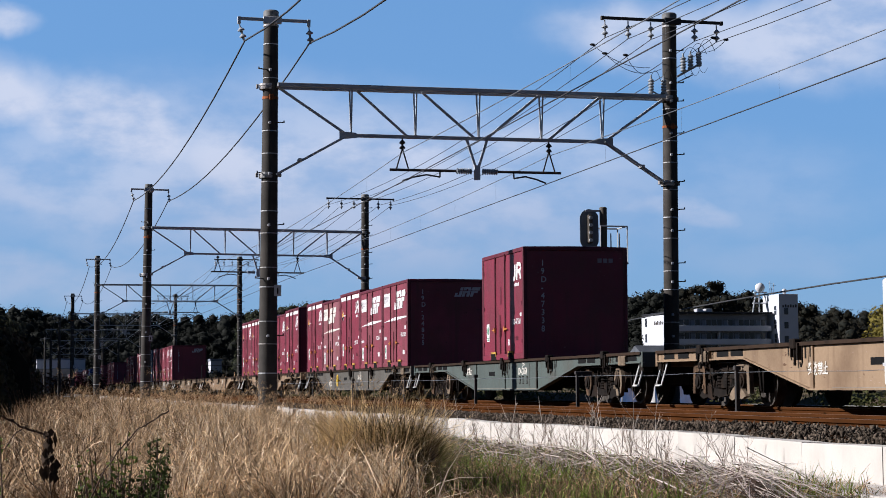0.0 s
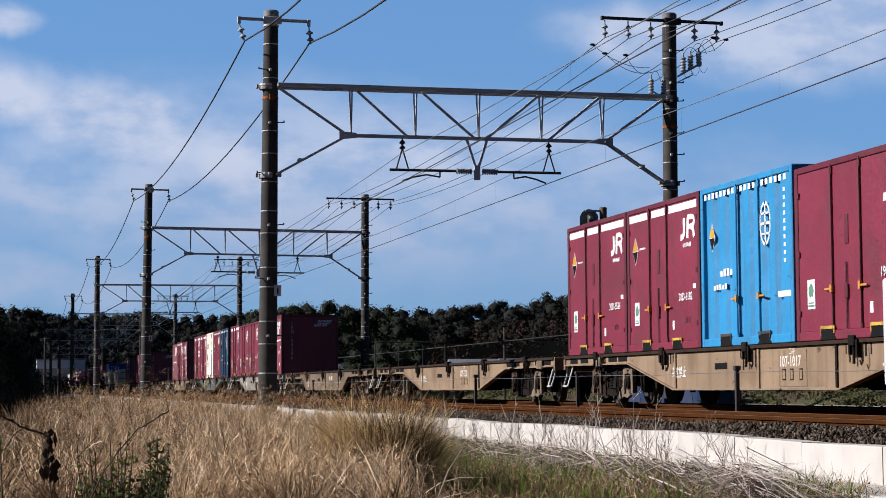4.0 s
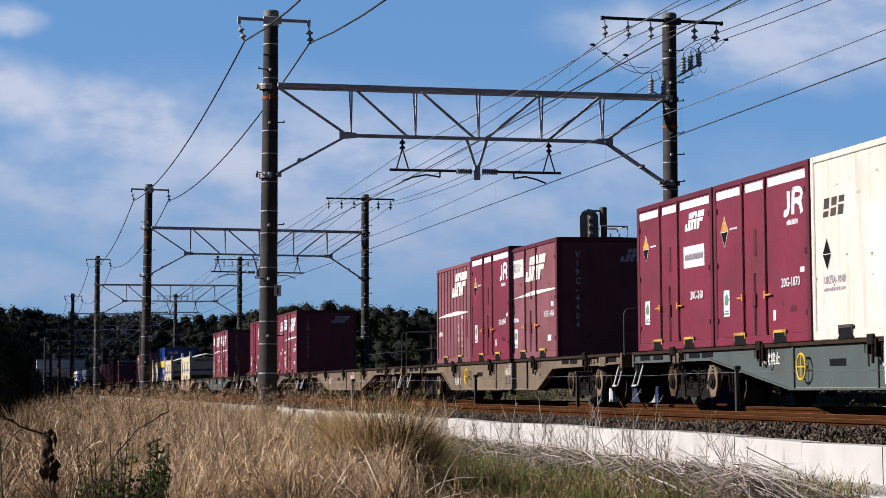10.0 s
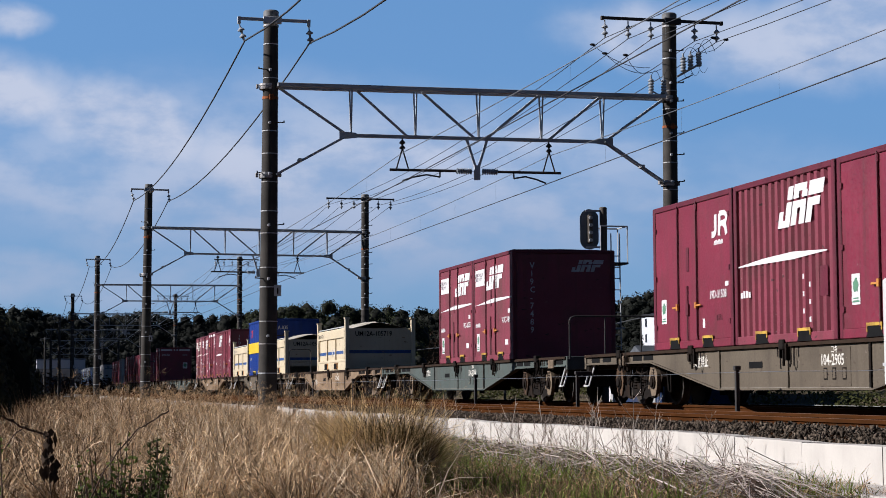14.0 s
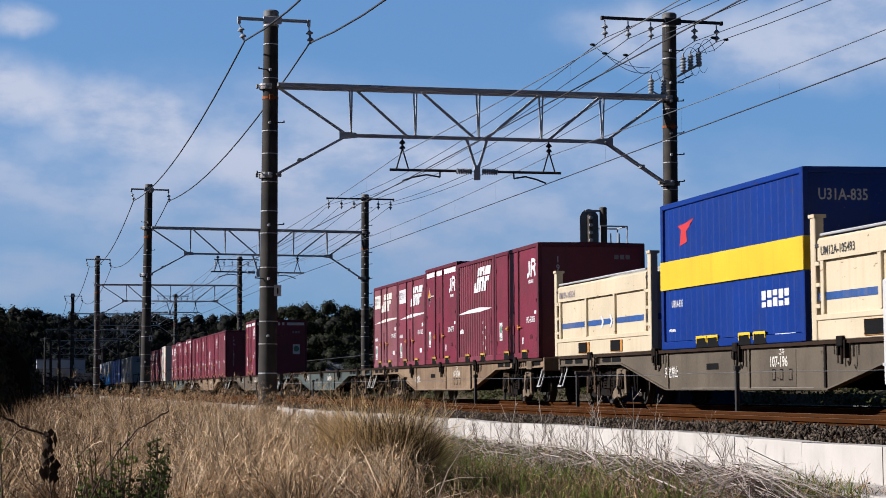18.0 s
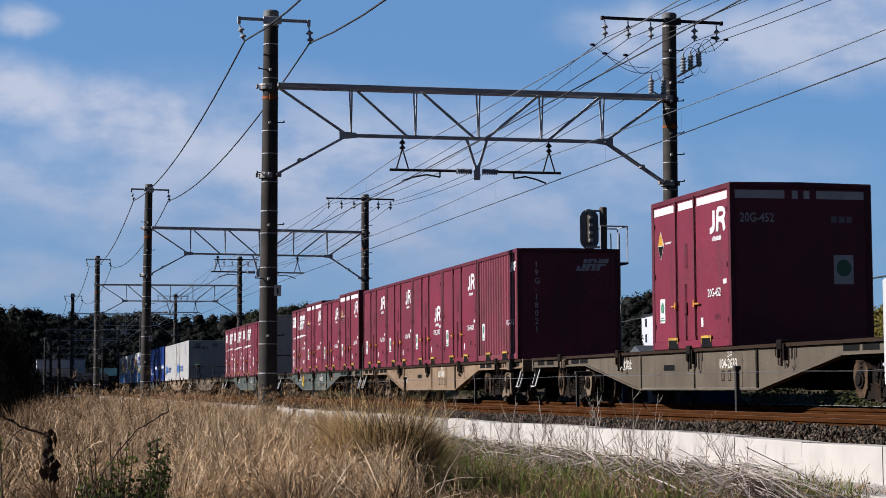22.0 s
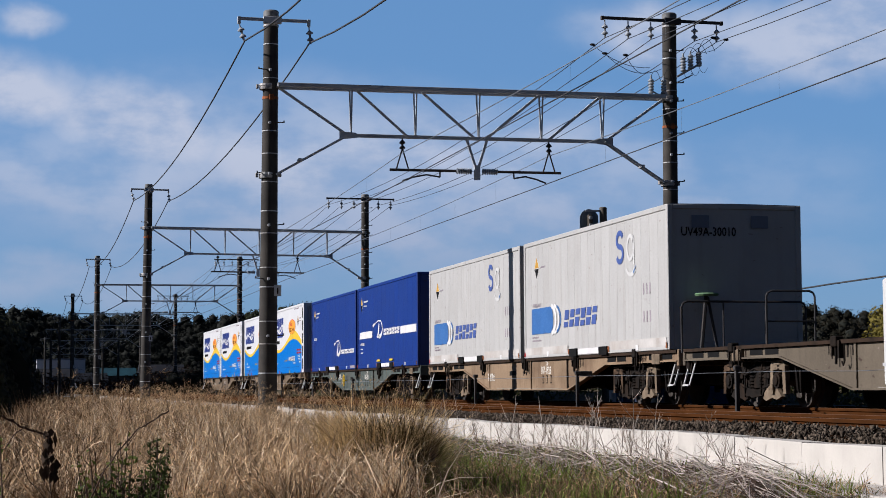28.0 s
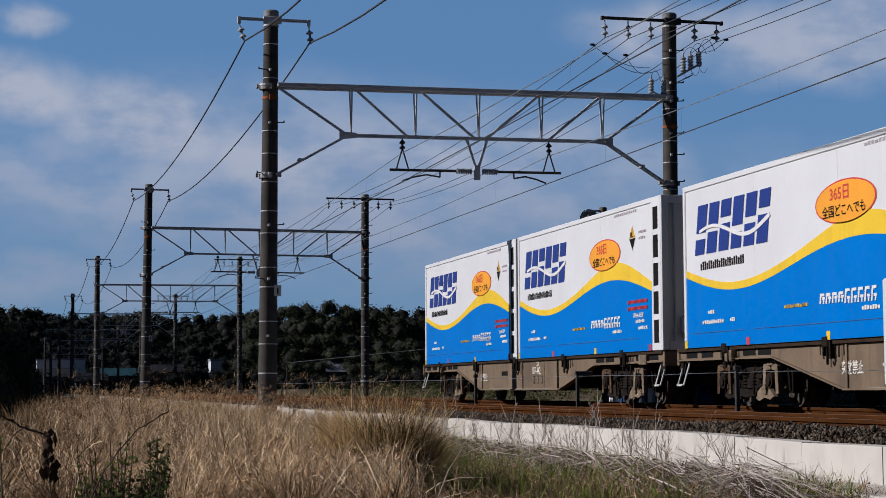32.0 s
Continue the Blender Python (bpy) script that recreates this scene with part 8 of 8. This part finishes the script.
    # container locks under every place
    for i in range(5):
        y = 0.70 + 3.8 * i + 3.715 / 2
        for s in (-1, 1):
            if s > 0:
                continue
            k = part("container_lock", Shape().box(min(s * 1.14, s * 1.27), max(s * 1.14, s * 1.27), y - 0.09, y + 0.09, 0.86, 1.01, 0.015).box(min(s * 1.18, s * 1.25), max(s * 1.18, s * 1.25), y - 0.16, y - 0.11, 0.70, 0.95).box(min(s * 1.18, s * 1.25), max(s * 1.18, s * 1.25), y + 0.07, y + 0.11, 0.74, 0.95).rod((s * 1.22, y, 0.62), (s * 1.22, y, 0.9), 0.02, 6), GRIME, root, "black greasy container lock")
            part("grease_streak", Shape().box(min(s * 1.171, s * 1.174), max(s * 1.171, s * 1.174), y - 0.30, y - 0.24, 0.62 + 0.1 * (i % 2), 0.92).box(min(s * 1.171, s * 1.174), max(s * 1.171, s * 1.174), y + 0.20, y + 0.25, 0.70 - 0.06 * (i % 3), 0.92).box(min(s * 1.171, s * 1.174), max(s * 1.171, s * 1.174), y + 0.32, y + 0.35, 0.76, 0.92).box(min(s * 1.171, s * 1.174), max(s * 1.171, s * 1.174), y - 0.45, y - 0.41, 0.74, 0.92), GRIME, k, "grease runs on the sill")
            part("chain_hook", Shape().path([(s * 1.25, y - 0.34, 0.9), (s * 1.26, y - 0.36, 0.66), (s * 1.26, y - 0.31, 0.60), (s * 1.26, y - 0.27, 0.66)], 0.012, 5), GRIME, k)
        for s in (-1, 1):
            part("seat_pad", Shape().box(min(s * 0.9, s * 1.2), max(s * 0.9, s * 1.2), y - 1.75, y + 1.75, 0.9, 0.962), GRIME, root)
    for s, y in ((-1, 2.45), (-1, 18.6)):
        part("switch_box", Shape().box(-1.235, -1.165, y - 1.2, y - 0.8, 0.72, 0.90, 0.01), PALEDUST, root)
    part("number_panel", Shape().box(-1.1765, -1.1705, 8.0, 9.0, 0.32, 0.86), paint, root)
    for y in (8.13, 8.46, 8.74):
        pl = part("test_plate", Shape().box(-1.181, -1.1765, y, y + 0.12, 0.41, 0.58), GRIME, root, "framed test plate")
        part("inner", Shape().box(-1.183, -1.181, y + 0.02, y + 0.10, 0.43, 0.56), paint, pl)
    for y in (3.1, 17.3):
        b = part("bogie", Shape().box(-0.55, 0.55, -0.35, 0.35, 0.55, 0.80), GRIME, root, "two-axle bogie with tan-dusted frames", pose(0, y, 0))
        bogie_parts(b, style != "fish")
    return root


def side_wheel(root, s=12.35):
    a = np.linspace(0, 6.283, 17)
    part("brake_wheel", Shape().path([(-1.27, s + 0.16 * math.cos(t), 0.60 + 0.19 * math.sin(t)) for t in a], 0.016, 5).path([(-1.27, s + 0.16 * math.cos(t), 0.60 + 0.19 * math.sin(t)) for t in (0, 3.1416)], 0.012, 5).rod((-1.27, s, 0.42), (-1.27, s, 0.78), 0.012, 5).rod((-1.15, s, 0.6), (-1.28, s, 0.6), 0.02, 6), YELLOW, root, "yellow spoked hand-brake wheel")


def rails_on(root, kind, wheel=False):
    """Tubular hand rails on the end platforms: 'loop' a hoop over one half of the end, 'full' one over its whole width, 'back' the same at the rear."""
    y, top, x0, x1, bar = {"loop": (0.58, 1.95, -1.14, -0.25, 1.43), "far_loop": (19.85, 1.95, 0.25, 1.14, 1.43), "full": (0.34, 1.78, -1.14, 1.14, 0), "back": (20.2, 1.96, -1.14, 1.14, 1.44)}[kind]
    part("hand_rail", Shape().path([(x0, y, 0.9), (x0, y, top - 0.10), (x0 + 0.03, y, top - 0.03), (x0 + 0.10, y, top), (x1 - 0.10, y, top), (x1 - 0.03, y, top - 0.03), (x1, y, top - 0.10), (x1, y, 0.9)], 0.019, 6), DARKSTEEL, root)
    if bar:
        part("cross_rail", Shape().rod((x0, y, bar), (x1, y, bar), 0.015, 5), DARKSTEEL, root)
    if x1 - x0 > 1.5:
        for x in (-0.38, 0.40):
            part("rail_post", Shape().rod((x, y, 0.93), (x, y, top), 0.014, 6), DARKSTEEL, root)
    if wheel:
        part("brake_column", Shape().rod((-0.75, y + 0.1, 0.93), (-0.65, y + 0.1, top + 0.10), 0.035, 6).rod((-0.45, y + 0.1, 0.93), (-0.62, y + 0.1, top + 0.08), 0.025, 6), DARKSTEEL, root)
        part("brake_wheel", Shape().lathe((-0.64, y + 0.1, top + 0.10), 2, [(0, 0.19), (0.03, 0.21), (0.05, 0.19)], 14), mat("faded_green_wheel", (0.12, 0.2, 0.1), 0.6, 0, 0.2, 4, 30, 0.1), root, "faded green hand-brake wheel")


LABELS = {
    "plain": "maroon steel railway container with side doors and a white emblem",
    "striped": "faded maroon railway container with white stripe and slanted emblem",
    "tallsmall": "tall maroon railway container with small emblem and white label",
    "lowmark": "maroon steel railway container with a low white emblem",
    "ribsmall": "ribbed maroon railway container with a small emblem",
    "tallplain": "tall maroon railway container with white top strip and warning diamond",
    "rib": "ribbed maroon railway container with slanted white emblem",
    "ribplain": "tall ribbed maroon railway container with white hatching",
    "sky": "sky-blue ribbed railway container with a white globe emblem",
    "navy": "dark blue ribbed railway container with a white globe emblem",
    "cream": "cream railway container with a vertical blue band",
    "cream2": "dirty cream railway container with barred doors and pink strip",
    "um": "cream open-top container with blue band and sheeted load",
    "blueyellow": "royal blue container with a broad yellow band",
    "grey": "long dirty pale grey container with blue wordmark shapes",
    "blue": "long royal blue container with white wordmark shapes",
    "wave": "long white container with blue and yellow wave",
}
WAGON_LABEL = {"fish": "tan flat container wagon with grimy fish-bellied sills", "hand": "grey-green flat container wagon with a side brake wheel", "long": "dark grey flat container wagon with long deep sills", "boxy": "dull brown flat container wagon with deep box sills"}
SLOT = 3.8
A, B, C, R = "plain", "striped", "tallplain", "rib"
# wagon place: shift, style, paint, number, end rails, loads as (slot, kind, number on the side)
TRAIN = {
    -10: (0.40, "fish", TAN, "107-1158", 2, []),
    -9: (0.40, "hand", GREENGREY, "104-2054", 0, [(2, A, "19D-47338")]),
    -8: (0.15, "long", DARKGREY, "106-133", 0, [(0, B, "19D-24825"), (1, B, "19D-4319"), (2, C, "20D-1839"), (3, B, "V19C-2766"), (4, C, "20D-1193")]),
    -7: (0.85, "fish", TAN, "107-1017", 0, [(0, C, "20D-4145"), (1, A, "19D-47580"), (2, "sky", ""), (3, C, "20D-6182"), (4, C, "20D-5526")]),
    -6: (0.80, "fish", TAN, "107-1323", 0, []),
    -5: (0.70, "boxy", DULLTAN, "106-1083", 1, []),
    -4: (0.60, "fish", PALEGREY, "107-2052", 0, [(0, B, "19D-34246"), (1, A, "19D-51697"), (2, A, "19D-49142"), (3, A, "19D-45387"), (4, C, "20D-9684")]),
    -3: (0.40, "hand", GREENGREY, "104-363", 0, [(0, "navy", ""), (1, "ribplain", ""), (2, "cream", "UR19A-1048"), (3, C, "20G-1870"), (4, "tallextra", "20C-268")]),
    -2: (0.30, "boxy", DULLTAN, "106-51", 1, [(1, B, "V19C-4404"), (2, C, "20D-8945"), (3, R, "")]),
    -1: (0.20, "fish", DULLTAN, "107-434", 1, []),
    0: (0.15, "hand", STONE, "104-2905", 0, [(0, B, "19D-35678"), (1, A, "19D-50362"), (2, R, ""), (3, A, "19D-31508")]),
    1: (0.65, "hand", GREENGREY, "104-2234", 1, [(1, B, "V19C-7489"), (2, B, "19D-38756")]),
    2: (0.10, "fish", TAN, "107-1402", 0, [("middle", "um", "UM12A-105719")]),
    3: (0.15, "fish", STONE, "107-196", 1, [("front", "um", "UM12A-105493"), ("mid", "blueyellow", ""), ("rear", "um", "UM12A-105224")]),
    4: (-0.02, "fish", TAN, "107-1784", 0, [(0, A, "19D-50993"), (1, R, ""), (2, C, "20D-5773"), (3, B, "19D-10675"), (4, B, "V19C-4887")]),
    5: (0.0, "hand", GREENGREY, "104-1915", 0, []),
    6: (0.10, "hand", STONE, "104-2633", 0, [(2, C, "20G-452")]),
    7: (0.14, "fish", TAN, "107-1403", 0, [(0, "ribsmall", "19G-18021"), (1, A, "19D-43889"), (2, "lowmark", "V19C-8582"), (3, A, "19D-41386"), (4, A, "19G-21120")]),
    8: (-0.45, "hand", GREENGREY, "104-2253", 1, [(0, C, "20D-4762"), (1, A, "19D-33541"), (2, C, "20D-4923"), (3, B, "19D-34376")]),
    9: (0.0, "hand", GREENGREY, "104-372", 1, [(0, "cream2", ""), (1, A, "19D-48635"), (2, B, "19D-30542"), (3, B, "19D-32382"), (4, B, "19D-30466")]),
    10: (0.0, "fish", STONE, "107-300", 0, []),
    11: (-0.30, "fish", TAN, "107-1928", 2, [("a", "grey", "UV49A-30010"), ("b", "grey", "UV49A-30024")]),
    12: (-0.12, "hand", GREENGREY, "104-384", 0, [("a", "blue", "UV54A-38051"), ("b", "bluelow", "U54A-3046")]),
    13: (0.74, "fish", DULLTAN, "107-836", 1, [("a", "wave", "UF46A-39670"), ("b", "wave", "UF46A-39559")]),
    14: (0.67, "fish", DULLTAN, "107-442", 1, [("a", "wave", "UF46A-39559"), ("b", "wave", "UF46A-39559")]),
}
WAGON_SET = {3: -0.55, 11: -0.2, 5: -0.55, 8: 0.09}
PLACES = {"front": 0.70, "mid": 7.0, "middle": 6.63, "rear": 13.6, "a": 0.50, "b": 10.20}
PAINT = {A: MAROON, B: FADED, C: MAROON, R: FADED, "ribsmall": FADED, "tallsmall": MAROON, "lowmark": MAROON, "ribplain": MAROON, "sky": SKYBLUE, "navy": NAVY, "cream": CREAMWHITE, "cream2": CREAMWHITE}
models, wagons_made, moving = {}, {}, []


def load(kind):
    """The first of a kind is built, the rest are copies with their own numbers."""
    if kind not in models:
        if kind == "chalky":
            models[kind] = box12("striped", OLDMAROON)
        elif kind == "chalkyrib":
            models[kind] = box12("rib", OLDMAROON)
        elif kind in ("grey", "blue", "bluelow", "wave"):
            models[kind] = box31(kind)
        elif kind == "um":
            models[kind] = skip20()
        elif kind == "blueyellow":
            models[kind] = box20()
        else:
            models[kind] = box12(kind, PAINT[kind])
        root, p = models[kind]
        clean = copy_thing(root, Matrix())
        models[kind] = (clean, p)
        return root, p
    clean, p = models[kind]
    return copy_thing(clean, Matrix()), p


for k, (shift, style, paint, number, fence, loads) in sorted(TRAIN.items()):
    u = 214.83 + 20.4 * k + shift
    key = (style, paint.name)
    if key not in wagons_made:
        w = wagon(style, paint)
        wagons_made[key] = copy_thing(w, Matrix())
    else:
        w = copy_thing(wagons_made[key], Matrix())
    if paint in (PALEGREY, DARKGREY, STONE):
        tagged(w, {PALEGREY: "pale grey", DARKGREY: "dark grey", STONE: "grey-brown"}[paint] + " flat container wagon with grimy sills")
    write("コキ", 0.09, OLDMARK, w, True, (8.62, 0.79, -1.1785), 0.9)
    write(number, 0.16, OLDMARK, w, True, (8.97, 0.615, -1.1785), 0.92)
    at_s, at_z = {"fish": (13.6, 0.50), "hand": (14.0, 0.66), "boxy": (13.95, 0.42), "long": (14.7, 0.42)}[style]
    if number != "107-300":
        write("突放禁止", 0.145, OLDMARK, w, True, (at_s, at_z, -1.1785), 0.85)
    if number in ("104-363", "104-384", "104-2253", "106-51", "106-133"):
        side_wheel(w)
    if fence == 2:
        rails_on(w, "full", True)
    elif fence:
        rails_on(w, "loop" if style == "fish" else "full")
    if k == -2:
        rails_on(w, "back")
    if k == 10:
        rails_on(w, "far_loop")
    moving.append((w, u + WAGON_SET.get(k, 0.0), 0.0))
    for slot, kind, num in loads:
        extra = kind == "tallextra"
        aged = num in ("V19C-4887", "V19C-2766", "V19C-4404")
        root, p = load("tallsmall" if extra else "chalky" if aged else "chalkyrib" if kind == R and k == -2 else kind)
        p = Panel(root, p.L, p.W, p.H, p.i, p.e)
        at = PLACES[slot] - max(0.0, p.L - 9.35) if isinstance(slot, str) else 0.70 + SLOT * slot
        if kind == B:
            p.side("emblem_mark", squares(THREE_STROKE, (0.34 if num.startswith("V") else 0.48) * p.L, p.H * 0.675, 1.40, 0.54, 0.10), OLDMARK if aged else MARK, "slanted white emblem of three strokes", 0.006)
        if num and kind in (A, B, C, "tallextra", "lowmark", "ribsmall"):
            p.say(num, 0.135, (0.725 if kind != B else 0.73) * p.L, p.H * (0.315 if kind != B else 0.345), None, 0.88, 0.012)
            if slot == 0 or not any(q[0] == slot - 1 for q in loads):
                if num.startswith("20G"):
                    p.end("white_strip", [quad(0.1, 0.95, p.H * 0.905, p.H * 0.955), quad(1.08, 1.18, p.H * 0.905, p.H * 0.955), quad(1.28, 1.38, p.H * 0.905, p.H * 0.955), quad(1.5, 2.32, p.H * 0.905, p.H * 0.955)], MARK, "broken white strip under the roof")
                    e = p.end("emblem_label", [quad(1.78, 2.12, p.H * 0.38, p.H * 0.56)], MARK, "white label with a green round emblem")
                    p.end("emblem", [arc(1.95, p.H * 0.48, 0.13, 0.14, 0, 340, 12)], GREENMARK, "", 0.004, parent=e)
                    p.say_end(num, 0.15, 0.18, p.H * 0.76)
                    p.end("text_line", [quad(1.75 + 0.13 * i, 1.85 + 0.13 * i, p.H * 0.76, p.H * 0.80) for i in range(3)], FAINT)
                else:
                    p.say_end("\n".join(num), 0.14, 0.42, p.H * 0.83, None, 0.9, 0.006, 0.95)
                    if kind in (B, "ribsmall"):
                        end_emblem(p)
                    else:
                        p.end("text_line", [quad(1.75 + 0.13 * i, 1.85 + 0.13 * i, p.H * 0.86, p.H * 0.90) for i in range(3)], FAINT)
        elif num and kind == "cream":
            p.say(num, 0.11, 0.10 * p.L, p.H * 0.30, FAINT, 0.85)
        elif num and kind == "um":
            p.say(num, 0.13, 0.35, 1.19, FAINT if slot == "rear" else DARKSTEEL, 0.95, 0.056)
            p.say_end(num, 0.17, 0.35, 1.16, BLACKMARK, 0.85)
        elif num and kind == "grey":
            p.say_end(num, 0.16, 0.25, 1.98, BLACKMARK, 0.8)
            p.say(num, 0.085, 0.66, 1.09, FAINT, 0.95)
        elif num and kind == "blue":
            p.say(num, 0.10, 0.46, 0.735, None, 0.95)
        elif num and kind == "bluelow":
            p.say(num, 0.10, 0.48, 1.15, None, 0.95)
        elif num and kind == "wave":
            p.say(num, 0.085, 7.95, 0.62, None, 0.85, 0.012)
        if kind == R and slot == 0:
            end_emblem(p)
        moving.append((root, u + at, 0.963))
for o in [m_[0] for m_ in models.values()] + list(wagons_made.values()):
    for c in list(o.children_recursive) + [o]:
        bpy.data.objects.remove(c)


# ---------------------------------------------------------------- what moves
def travelled(t):
    """Metres the train has rolled by t seconds; it gathers speed slowly."""
    return 13.9 * t + 0.02525 * t * t


def motions():
    """The train rolls past, its wheels turn, the clouds drift."""
    for ob, u, z in moving:
        walk(ob, [(t, pose(FAR_X, u - travelled(t), z)) for t in range(0, 33)])
    axles = [o for o in scene.objects if o.name.startswith("wheelset")]
    for y in (-0.95, 0.95):
        mine = [o for o in axles if o.matrix_basis.translation.y * y > 0]
        walk(mine[0], [(i / 30, pose(0, y, 0.405, math.degrees(travelled(i / 30) / 0.405) % 360)) for i in range(961)])
        keys = mine[0].animation_data
        for o in mine[1:]:
            o.rotation_mode = "QUATERNION"
            o.animation_data_create()
            o.animation_data.action = keys.action
            o.animation_data.action_slot = keys.action_slot
    c = Vector(EYE) + Vector(AIM) * 3800
    right = VIEW.to_3x3() @ Vector((1, 0, 0))
    turn = VIEW.to_3x3().to_4x4()
    walk(clouds, [(t, Matrix.Translation(c + right * (-29 + 1.8 * t)) @ turn) for t in (0, 16, 32)])


motions()
